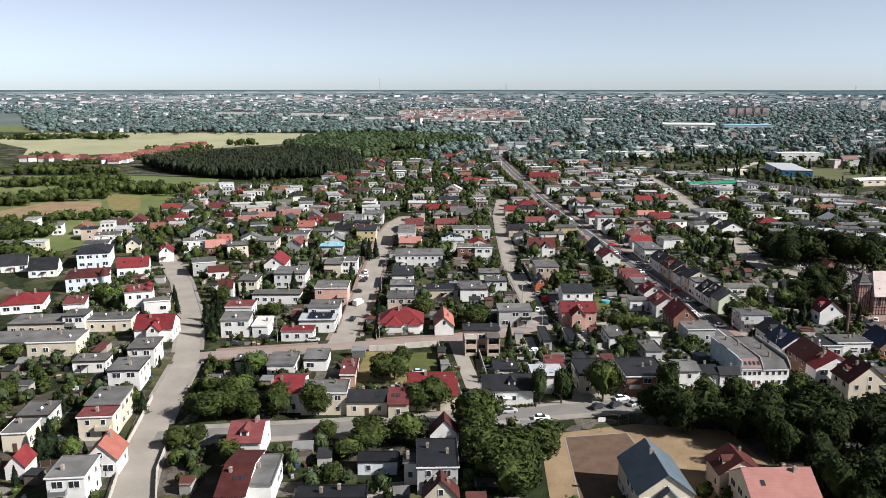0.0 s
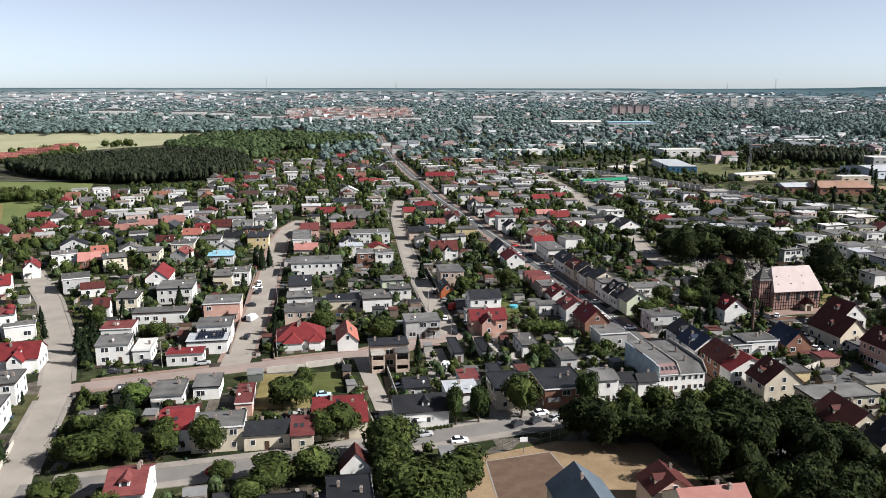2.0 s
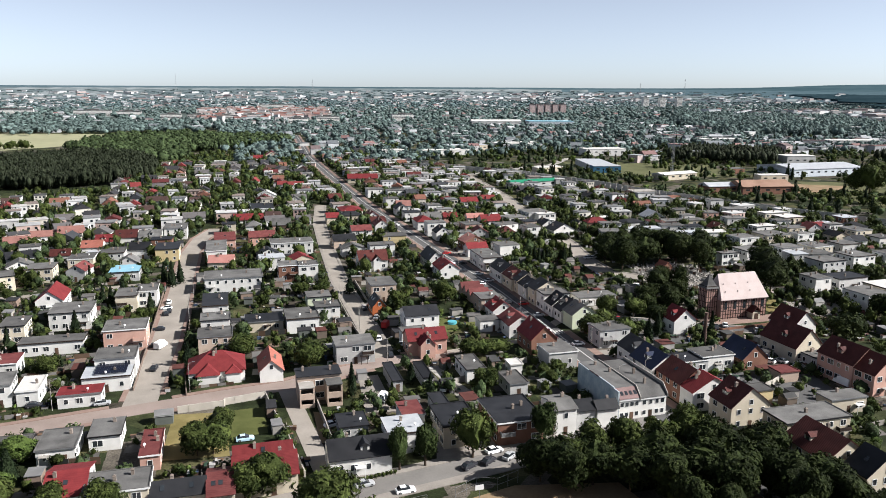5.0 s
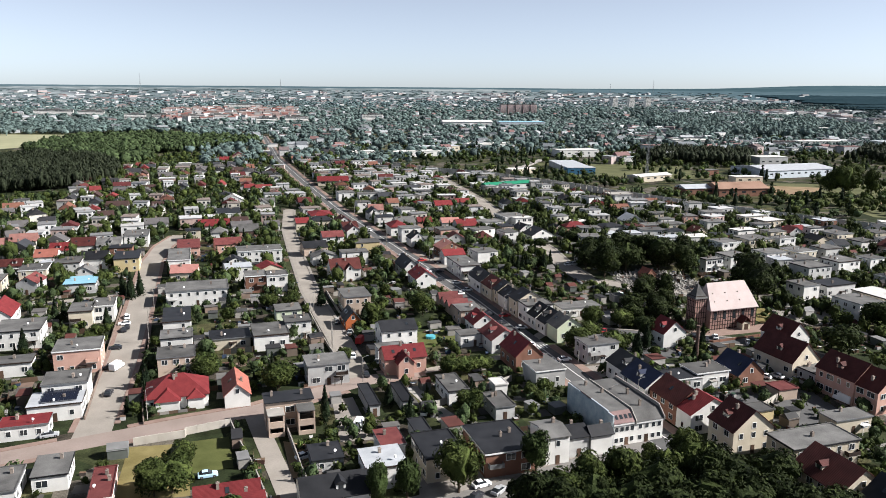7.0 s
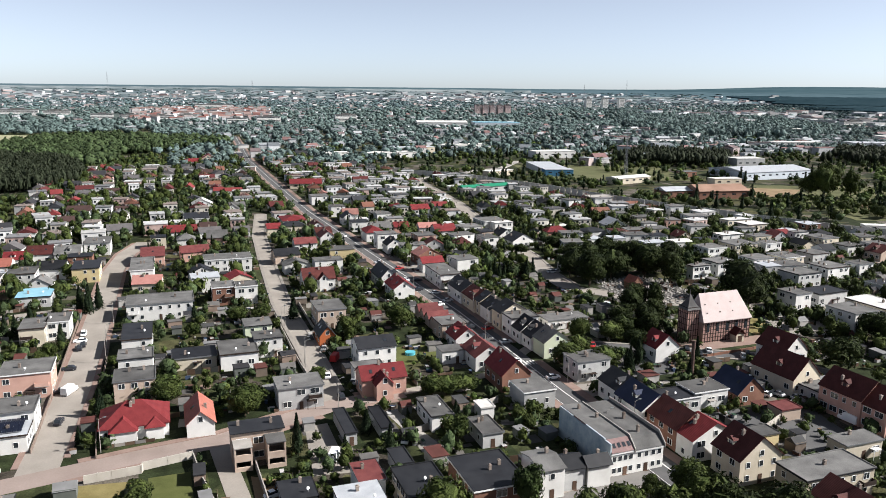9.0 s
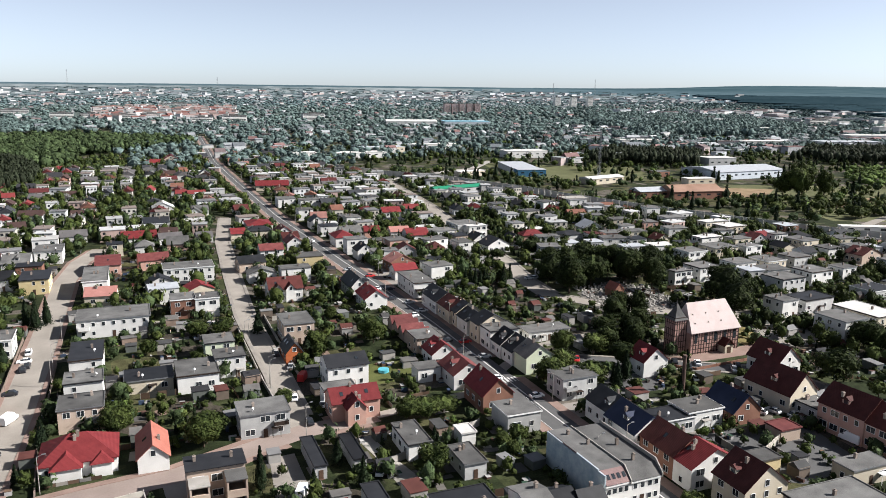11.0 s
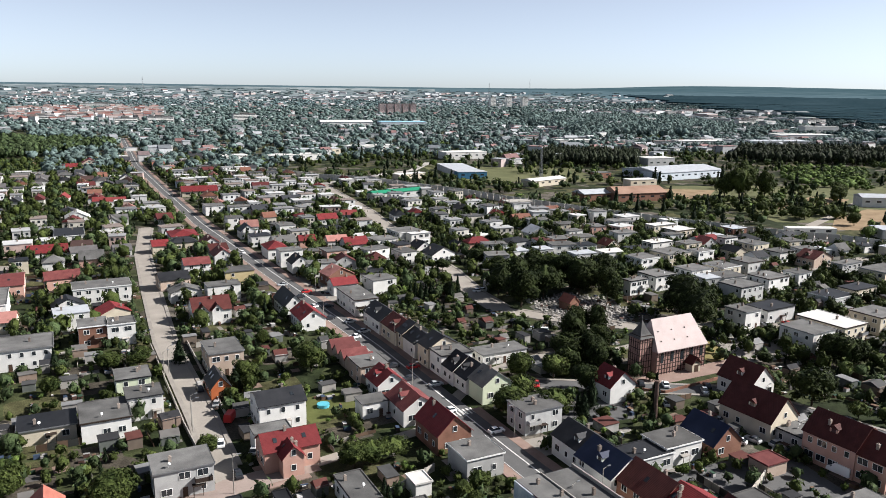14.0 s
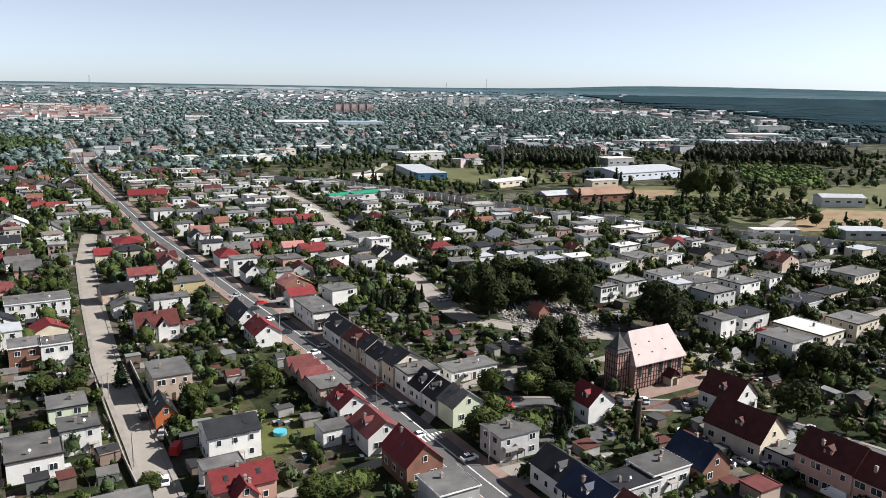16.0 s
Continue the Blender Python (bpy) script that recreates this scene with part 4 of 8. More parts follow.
house("flat", "w", "g", 20.9, 388.1, 20.3, 12.8, -1, 6.0, 0.0)
house("eaves", "w", "r", 4.3, 476, 17, 14, -1, 3.6, 2.6)
house("flat", "w", "k", 15.1, 518.9, 14.1, 24.2, -1, 4.0, 0.0)
house("hip", "w", "r", 67.3, 484.8, 13.5, 17, -1, 5.4, 2.0)
house("eaves", "w", "t", -73.0, 409.8, 9.4, 12.1, -1, 4.4, 2.4)
house("eaves", "w", "r", -69.0, 423, 8.5, 12, -1, 4.4, 2.6)
house("eaves", "w", "d", -59.7, 434.3, 10.7, 17.4, -1, 4.4, 2.6)
house("eaves", "g", "g", -47.7, 432.2, 10.9, 18.1, -1, 4.4, 2.4)
house("flat", "w", "g", -35.6, 444.8, 11.6, 16.5, -1, 6.0, 0.0)
house("flat", "g", "j", -53.0, 354.3, 11.8, 13.8, -1, 4.0, 0.0)
house("flat", "c", "g", -72.9, 375.5, 10.5, 12.5, -1, 6.0, 0.0)
house("flat", "c", "g", -86.8, 359.7, 10.7, 12.2, -1, 6.0, 0.0)
house("flat", "c", "g", -100.0, 347.7, 10.0, 11.1, 15, 6.0, 0.0)
house("eaves", "w", "t", -111.1, 368.0, 7.3, 10.3, 15, 4.6, 2.4)
house("eaves", "w", "k", -101.5, 392.4, 12.5, 9.1, 15, 4.2, 2.4)
house("eaves", "w", "d", -84.5, 392.2, 8.6, 6.0, -1, 4.2, 2.4)
house("flat", "g", "g", -61.2, 385.7, 10.4, 13.3, -1, 6.0, 0.0)
house("hip", "j", "k", -163.7, 332.2, 14.2, 20.5, 15, 7.0, 2.0)
house("eaves", "w", "k", -195.2, 319.1, 11.0, 7.9, 15, 3.6, 4.0)
house("eaves", "w", "k", -178.2, 311.4, 11.7, 13.3, 15, 3.6, 4.0)
TURRETED = house("hip", "j", "d", -149.1, 287.2, 15.9, 16.0, 15, 6.0, 2.0)
house("flat", "w", "g", -174.5, 377.4, 12.7, 11.4, 15, 6.0, 0.0)
house("gable", "c", "k", -156.4, 362.4, 6.6, 12.5, 15, 4.0, 3.0)
house("gable", "w", "r", -132.7, 339.5, 6.5, 11.2, 15, 4.6, 3.0)
house("eaves", "w", "r", -138.2, 310.2, 13.1, 16.5, 15, 5.0, 2.6)
house("flat", "w", "g", -124.3, 358.8, 10.6, 9.4, 15, 6.0, 0.0)
house("flat", "g", "g", -106.9, 310.4, 10.0, 11.4, 15, 6.0, 0.0)
house("eaves", "w", "d", -98.1, 299.9, 8.6, 4.0, 15, 3.6, 2.0)
DOMED = house("flat", "w", "m", -116.1, 252.3, 9.8, 10.3, 15, 8.0, 0.0)
house("flat", "w", "g", -108.0, 247.0, 9.0, 5.0, 15, 5.0, 0.0)
PINKGABLE = house("eaves", "w", "r", -98.7, 217.6, 12.2, 11.0, 3, 4.6, 3.4)
house("flat", "w", "g", -94.5, 193.0, 7.6, 10.4, 3, 6.0, 0.0)
house("flat", "w", "g", -93.1, 174.9, 8.5, 10.7, 3, 6.0, 0.0)
house("flat", "w", "g", -108.5, 187.9, 9.5, 6.8, 3, 3.5, 0.0)
house("flat", "c", "g", -140.9, 226.7, 18.3, 11.6, 3, 4.0, 0.0)
house("flat", "c", "g", -117.9, 229.0, 15.2, 9.4, 3, 4.0, 0.0)
house("flat", "w", "g", -128.8, 226.9, 7.2, 8.2, 3, 6.0, 0.0)
house("flat", "c", "g", -126.1, 205.4, 14.8, 12.1, 3, 4.6, 0.0)
house("flat", "c", "g", -141.4, 205.1, 15.0, 10.9, 3, 4.6, 0.0)
house("hip", "w", "r", -160.3, 255.3, 14.4, 15.3, 15, 3.6, 2.6)
house("flat", "w", "m", -139.7, 251.4, 7.4, 12.0, 15, 4.0, 0.0)
house("flat", "c", "g", -89.2, 150.4, 8.0, 11.4, 3, 6.6, 0.0)
house("flat", "c", "m", -88.6, 141.6, 8.0, 5.8, 3, 6.0, 0.0)
house("gable", "w", "t", -80.6, 124.4, 6.8, 7.6, 3, 4.2, 3.4)
house("flat", "w", "g", -82.5, 112.6, 7.3, 8.9, 3, 6.6, 0.0)
house("gable", "w", "r", -98.5, 123.2, 4.1, 6.0, 3, 3.0, 2.4)
house("flat", "c", "g", -105.1, 137.4, 5.5, 7.8, 3, 4.6, 0.0)
house("flat", "g", "g", -106.1, 148.8, 7.1, 8.3, 3, 4.0, 0.0)
house("eaves", "w", "m", -50.8, 131.7, 7.3, 11.9, -1, 5.0, 2.4)
house("flat", "w", "g", -43.8, 112.9, 4.9, 12.5, -1, 5.0, 0.0)
house("eaves", "w", "d", -48.5, 112.1, 5.6, 19.1, -1, 5.0, 2.0)
house("flat", "g", "k", -7.9, 116.8, 8.4, 12.7, -1, 6.0, 0.0)
house("flat", "w", "k", -13.6, 116.9, 2.7, 4.6, -1, 5.0, 0.0)
house("gable", "w", "d", -5.7, 132.1, 6.7, 4.8, -1, 4.0, 3.6)
house("gable", "c", "d", -7.7, 103.1, 6.7, 4.0, -1, 4.6, 3.6)
house("flat", "j", "k", -20.8, 121.4, 8.5, 4.4, -1, 3.0, 0.0)
house("flat", "w", "k", -29.2, 104.9, 13.6, 4.4, -1, 4.0, 0.0)
NAVY = house("gable", "c", "b", 35.5, 104.9, 10.7, 15.4, -1, 6.4, 4.0)
house("eaves", "c", "q", 57.9, 100.6, 13.2, 11.3, -1, 6.0, 3.6)
house("gable", "n", "d", 54.4, 110.8, 9.0, 7.6, -1, 5.0, 3.0)
house("gable", "w", "r", 81.4, 254.5, 8.0, 8.6, -1, 4.4, 3.0)

def hip_wing(ob, wall, roof, x0, x1, y0, y1, h, rise, run):
    """A lower wing with a hipped end towards -y that runs back into the main roof."""
    bm = bmesh.new()
    box(bm, x0, y0, -0.2, x1, y1, h)
    part("wing", bm, WALL[wall], ob)
    bm = bmesh.new()
    o, mx = 0.4, (x0 + x1) / 2
    a = [bm.verts.new(p) for p in ((x0 - o, y0 - o, h - 0.06), (x1 + o, y0 - o, h - 0.06), (x1 + o, y1 + run, h - 0.06), (x0 - o, y1 + run, h - 0.06))]
    b = [bm.verts.new((mx, y0 + (x1 - x0) * 0.42, h + rise)), bm.verts.new((mx, y1 + run, h + rise))]
    bm.faces.new((a[0], a[1], b[0]))
    bm.faces.new((a[1], a[2], b[1], b[0]))
    bm.faces.new((a[3], a[0], b[0], b[1]))
    bm.faces.new((a[2], a[3], b[1]))
    bm.faces.new(a[::-1])
    bmesh.ops.recalc_face_normals(bm, faces=bm.faces)
    part("wing_roof", bm, ROOF[roof], ob)


def cross_gable(ob, wall, roof, u, w, y0, y1, h, rise):
    """A gable that faces -y on a roof whose ridge runs along x."""
    bm = bmesh.new()
    ring = [(u - w / 2, -0.1), (u + w / 2, -0.1), (u + w / 2, h), (u, h + rise), (u - w / 2, h)]
    rows = [[bm.verts.new((p, q, z)) for p, z in ring] for q in (y0, y1)]
    bm.faces.new(rows[0])
    bm.faces.new(rows[1][::-1])
    for i in range(5):
        bm.faces.new((rows[0][(i + 1) % 5], rows[0][i], rows[1][i], rows[1][(i + 1) % 5]))
    bmesh.ops.recalc_face_normals(bm, faces=bm.faces)
    part("gable_wall", bm, WALL[wall], ob)
    bm = bmesh.new()
    k, o = rise / (w / 2), 0.35
    ring = [(u - w / 2 - o, h - o * k + 0.03), (u, h + rise + 0.03), (u + w / 2 + o, h - o * k + 0.03), (u + w / 2 + o, h - o * k + 0.2), (u, h + rise + 0.22), (u - w / 2 - o, h - o * k + 0.2)]
    rows = [[bm.verts.new((p, q, z)) for p, z in ring] for q in (y0 - 0.3, y1 + 1.5)]
    for i in range(6):
        bm.faces.new((rows[0][i], rows[0][(i + 1) % 6], rows[1][(i + 1) % 6], rows[1][i]))
    for r in rows:
        bm.faces.new((r[0], r[1], r[4], r[5]))
        bm.faces.new((r[1], r[2], r[3], r[4]))
    bmesh.ops.recalc_face_normals(bm, faces=bm.faces)
    part("gable_roof", bm, ROOF[roof], ob)
    w_ob = shared("window", WINDOWS["small"][0], ob, pose(u, y0, h - 0.4))
    shared("pane", WINDOWS["small"][1], w_ob, Matrix())


def bare_house():
    """House under construction: bare block walls, deep openings and two unroofed front wings."""
    ob = tagged(new("unfinished_house"), "unfinished bare block house with deep openings and a dark flat roof", "house", "town houses")
    ob.matrix_basis = pose(9.3, 198.3, 0, 0, 0, -1)
    PLOTS.append((9.3, 197, 7))
    bm = bmesh.new()
    box(bm, -5.8, 0.2, -0.2, 5.6, 6.4, 7.0)
    part("wall", bm, WALL["n"], ob)
    bm = bmesh.new()
    box(bm, -6.1, -0.2, 7.003, 5.9, 6.7, 7.25)
    part("roof", bm, ROOF["k"], ob)
    for x0, x1, y0, top in ((-5.6, -1.8, -4.2, 5.4), (1.4, 5.4, -4.6, 5.9)):
        bm = bmesh.new()
        box(bm, x0, y0, -0.2, x0 + 0.35, 0.196, top)
        box(bm, x1 - 0.35, y0, -0.2, x1, 0.196, top)
        box(bm, x0 + 0.35, y0, -0.2, x1 - 0.35, y0 + 0.3, 1.0)
        box(bm, x0 + 0.35, y0, 2.3, x1 - 0.35, y0 + 0.3, 3.9)
        box(bm, x0 + 0.35, y0 + 0.3, 2.7, x1 - 0.35, 0.196, 2.95)
        wing = part("wing", bm, WALL["n"], ob, "bare block front wing with open bays")
        bm = bmesh.new()
        box(bm, x0 - 0.1, y0 - 0.1, top + 0.004, x1 + 0.1, 0.19, top + 0.2)
        part("slab", bm, CONCRETE if x0 < 0 else ROOF["g"], wing)
    for u, z in ((-3.6, 4.2), (0.0, 4.2), (3.6, 4.2), (0.0, 0.9)):
        w_ob = shared("window", WINDOWS["broad"][0], ob, pose(u, 0.2, z))
        shared("pane", WINDOWS["broad"][1], w_ob, Matrix())
    for u, v in ((-4.0, 4.0), (3.2, 3.4)):
        shared("chimney", CHIMNEY_ME, ob, pose(u, v, 7.3))


def turret(ob, x, y, r, h, cap, wall, roof):
    """A round corner turret with a pointed cap."""
    bm = bmesh.new()
    tube(bm, (x, y, -0.2), (x, y, h), r, r, 16)
    t = part("turret", bm, wall, ob)
    bm = bmesh.new()
    tube(bm, (x, y, h + 0.003), (x, y, h + cap), r + 0.35, 0.06, 16)
    part("turret_cap", bm, roof, t)


def dome(ob, x, y, z, r):
    """A low red dome on a parapet, with a small knob."""
    bm = bmesh.new()
    for a, b in ((0.0, 0.35), (0.35, 0.7), (0.7, 1.0)):
        tube(bm, (x, y, z + r * 0.8 * a), (x, y, z + r * 0.8 * b), r * math.sqrt(1 - a * a), max(0.1, r * math.sqrt(1 - b * b)), 14)
    tube(bm, (x, y, z + r * 0.8), (x, y, z + r * 0.8 + 0.5), 0.12, 0.05, 8)
    part("dome", bm, ROOF["r"], ob, "low red dome")


turret(TURRETED, 7.0, -7.4, 2.0, 6.4, 4.0, WALL["j"], ROOF["d"])
for x, y in ((-3.4, -4.2), (3.4, -4.2), (3.4, 3.6)):
    dome(DOMED, x, y, 8.45, 1.5)
bare_house()
hip_wing(RED_HIP, "w", "r", -5.2, 0.6, -8.2, -5.6, 3.2, 2.2, 4.2)
hip_wing(RED_HIP, "w", "r", 2.6, 6.6, -7.4, -5.6, 3.1, 1.7, 3.4)
cross_gable(TWIN, "w", "d", -3.2, 3.6, -5.9, -2.2, 5.2, 2.0)
cross_gable(TWIN, "w", "d", 1.6, 3.6, -5.9, -2.2, 5.2, 2.0)
cross_gable(NAVY, "c", "b", 0.0, 5.0, -9.2, -6.0, 5.4, 2.6)
cross_gable(PINKGABLE, "w", "r", 0.6, 4.2, -8.2, -4.0, 4.6, 2.2)

# houses farther along the main road and in the estates
for row in (
        ("gable", "w", "d", 76, 459, 9, 11, -1, 4.6, 3.2), ("gable", "w", "m", 75, 429, 8, 11, -1, 5, 3), ("eaves", "w", "m", 60.7, 413, 11, 9, -1, 5.5, 2.2), ("flat", "y", "g", 74, 393, 12, 10, -1, 5.5, 0),
        ("hip", "w", "r", 102, 435, 10, 13, -1, 5, 2.8), ("flat", "w", "g", 103, 414, 10.5, 8, -1, 7.5, 0), ("gable", "w", "k", 103, 401, 8, 9, -1, 4.5, 3), ("flat", "w", "k", 102, 464, 10, 9, -1, 5.5, 0),
        ("eaves", "w", "r", 142, 432, 12, 10, -1, 4, 3), ("hip", "w", "r", 144, 524, 9, 9, -1, 3.5, 2), ("eaves", "w", "r", 155, 511, 12, 9, -1, 3.5, 2.6), ("flat", "w", "g", 101, 572, 12, 12, -1, 6, 0),
        ("flat", "w", "g", 115, 561, 14, 9, -1, 6, 0), ("flat", "w", "g", 101.5, 518, 9, 9, -1, 6.5, 0), ("flat", "c", "g", 118.5, 423, 12, 7, -1, 4, 0), ("flat", "w", "g", 124, 491, 9, 9, -1, 5, 0),
        ("flat", "w", "k", 147, 480, 11, 9, -1, 3.6, 0), ("gable", "w", "k", 101, 487, 8, 9, -1, 4.4, 3), ("flat", "w", "g", 264, 446, 13, 9, -12, 5.5, 0), ("gable", "g", "s", 244, 419, 12, 11, -8, 4, 3.5),
        ("flat", "c", "g", 269.5, 426, 11, 9, -8, 6, 0), ("flat", "p", "g", 279, 412, 10, 10, -8, 6.2, 0), ("flat", "w", "g", 308, 446, 9, 9, -8, 8, 0), ("flat", "c", "g", 253, 391, 14, 9, -8, 6, 0),
        ("flat", "p", "g", 239.5, 391.5, 10, 9, -8, 6, 0), ("flat", "w", "d", 228, 391, 7, 9, -8, 6, 0), ("flat", "w", "g", 305, 421, 14, 10, -8, 6, 0), ("flat", "w", "g", 282, 391, 12, 9, -8, 6, 0),
        ("gable", "w", "k", 63, 664, 8, 9, -1, 4, 3.5), ("gable", "w", "k", 68, 757, 10, 9, -1, 4, 3.5), ("gable", "w", "g", 38, 540, 10, 12, -1, 4, 3.5), ("eaves", "w", "g", 43, 556, 10, 9, -1, 3.6, 2.4),
        ("gable", "w", "w", 22, 570, 13, 12, -1, 4, 3.4), ("flat", "w", "g", 4, 826, 12, 9, -1, 4, 0), ("hip", "w", "d", 18, 844, 12, 10, -1, 4, 2.4), ("gable", "n", "r", 49, 882, 14, 14, -1, 6, 4),
        ("eaves", "w", "r", 32, 868, 14, 10, -1, 4, 3), ("hip", "g", "g", 24, 803, 13, 10, -1, 4, 2)):
    house(*row, near=False, group="estate houses")

# ---- church ----
INFILL = mat("pinkish_brick_infill", (0.2, 0.12, 0.1), (0.33, 0.21, 0.185), fine=10)


def church(x0, x1, y0, y1, eave, ridge):
    """Half-timbered brick church: nave with a hipped end, tower with a pointed cap."""
    ob = tagged(new("church"), "half-timbered brick church with a pale tiled roof and a pointed tower", "church")
    ob.matrix_basis = pose(0, 0, 0)
    apse = x1 - 3.4
    ring = [(x0, y0), (apse + 1.6, y0), (x1, y0 + 3.4), (x1, y1 - 3.4), (apse + 1.6, y1), (x0, y1)]
    bm = bmesh.new()
    prism(bm, ring, -0.2, eave)
    part("wall", bm, INFILL, ob, "pinkish brick infill walls")
    ym = (y0 + y1) / 2
    o = 0.7
    bm = bmesh.new()
    out = [(x0 - 0.3, y0 - o), (apse + 1.8, y0 - o), (x1 + o, y0 + 3.1), (x1 + o, y1 - 3.1), (apse + 1.8, y1 + o), (x0 - 0.3, y1 + o)]
    lo = [bm.verts.new((*p, eave - 0.3)) for p in out]
    mid = [bm.verts.new((*p, eave - 0.1)) for p in out]
    a, b = bm.verts.new((x0 + 1.0, ym, ridge)), bm.verts.new((apse - 1.2, ym, ridge))
    bm.faces.new(lo[::-1])
    for i in range(6):
        j = (i + 1) % 6
        bm.faces.new((lo[i], lo[j], mid[j], mid[i]))
    bm.faces.new((mid[0], mid[1], b, a))
    for i in (1, 2, 3):
        bm.faces.new((mid[i], mid[i + 1], b))
    bm.faces.new((mid[4], mid[5], a, b))
    bm.faces.new((mid[5], mid[0], a))
    part("roof", bm, PALEROOF, ob, "sunlit pale pink tiled roof")
    # timbers of the long wall facing the road
    n = 19
    for i in range(n):
        x = x0 + 0.15 + (apse + 1.3 - x0) * i / (n - 1)
        bm = bmesh.new()
        box(bm, x - 0.13, y0 - 0.06, 0, x + 0.13, y0 + 0.02, eave - 0.3)
        part("timber_post", bm, TIMBER, ob)
    for z in (0.3, 1.6, 2.9, 4.2, 5.5, 6.8):
        bm = bmesh.new()
        box(bm, x0, y0 - 0.05, z, apse + 1.6, y0 + 0.02, z + 0.22)
        part("timber_rail", bm, TIMBER, ob)
    for i in range(5):
        x = x0 + 2.2 + i * 3.9
        bm = bmesh.new()
        box(bm, x - 0.55, y0 - 0.09, 3.6, x + 0.55, y0 + 0.02, 6.6)
        part("window", bm, GLASS, ob, "tall dark leaded window")
    for i in range(6):
        bm = bmesh.new()
        rx = x0 + 2 + (i % 3) * 5.2
        rz = eave + (ridge - eave) * (0.3 + 0.3 * (i // 3))
        ry = y0 - o + (ym - y0 + o) * (rz - eave) / (ridge - eave)
        box(bm, rx, ry - 0.16, rz - 0.1, rx + 0.3, ry + 0.12, rz + 0.16)
        part("roof_vent", bm, TIMBER, ob)
    # porch
    px = x0 + 13.2
    porch = bmesh.new()
    box(porch, px - 1.6, y0 - 3.0, -0.1, px + 1.6, y0 - 0.07, 2.6)
    p = part("porch", porch, WALL["c"], ob, "small pale porch with a gabled roof")
    bm = bmesh.new()
    rows = [[bm.verts.new((px + q, yy, z)) for q, z in ((-2.1, 2.4), (0, 4.5), (2.1, 2.4), (2.1, 2.6), (0, 4.75), (-2.1, 2.6))] for yy in (y0 - 3.4, y0 - 0.07)]
    for i in range(6):
        bm.faces.new((rows[0][i], rows[0][(i + 1) % 6], rows[1][(i + 1) % 6], rows[1][i]))
    for r in rows:
        bm.faces.new((r[0], r[1], r[4], r[5]))
        bm.faces.new((r[1], r[2], r[3], r[4]))
    bmesh.ops.recalc_face_normals(bm, faces=bm.faces)
    part("porch_roof", bm, ROOF["d"], p)
    bm = bmesh.new()
    box(bm, px - 0.8, y0 - 3.06, 0, px + 0.8, y0 - 2.98, 2.2)
    part("porch_door", bm, DOOR, p)
    # tower
    tx0, tx1, ty0, ty1, top = x0 - 5.0, x0 - 0.4, ym - 2.6, ym + 2.0, 11.4
    bm = bmesh.new()
    box(bm, tx0, ty0, -0.2, tx1, ty1, top)
    tower = part("tower", bm, INFILL, ob, "square half-timbered brick tower")
    bm = bmesh.new()
    cx, cy = (tx0 + tx1) / 2, (ty0 + ty1) / 2
    levels = ((2.75, top - 0.1), (1.8, top + 1.1), (0.95, top + 2.7), (0.05, top + 4.9))
    rings = [[bm.verts.new((cx + s * r, cy + q * r, z)) for s, q in ((-1, -1), (1, -1), (1, 1), (-1, 1))] for r, z in levels]
    bm.faces.new(rings[0][::-1])
    bm.faces.new(rings[-1])
    for a, b in zip(rings, rings[1:]):
        for i in range(4):
            bm.faces.new((a[i], a[(i + 1) % 4], b[(i + 1) % 4], b[i]))
    cap = part("spire", bm, ROOF["g"], ob, "grey pointed shingle cap")
    bm = bmesh.new()
    tube(bm, (cx, cy, top + 4.8), (cx, cy, top + 6.4), 0.05, 0.03, 6)
    part("finial", bm, STEEL, cap)
    for i in range(6):
        f = i / 5
        for box_at in ((tx0 + 4.6 * f - 0.12, ty0 - 0.06, tx0 + 4.6 * f + 0.12, ty0 + 0.02), (tx0 - 0.06, ty0 + 4.6 * f - 0.12, tx0 + 0.02, ty0 + 4.6 * f + 0.12)):
            bm = bmesh.new()
            box(bm, box_at[0], box_at[1], 0, box_at[2], box_at[3], top - 0.3)
            part("timber_post", bm, TIMBER, tower)
    for i in range(7):
        z = 0.3 + 1.95 * i
        for box_at in ((tx0, ty0 - 0.05, tx1, ty0 + 0.02), (tx0 - 0.05, ty0, tx0 + 0.02, ty1)):
            bm = bmesh.new()
            box(bm, box_at[0], box_at[1], z, box_at[2], box_at[3], z + 0.2)
            part("timber_rail", bm, TIMBER, tower)
    PLOTS.append(((x0 + x1) / 2, ym, 15))
    return ob


PALEROOF = mat("pale_church_tiles", (0.32, 0.262, 0.248), (0.39, 0.325, 0.31), 0.6, scale=0.3, fine=3)
church(157.6, 179.0, 232.0, 240.8, 7.4, 15.9)


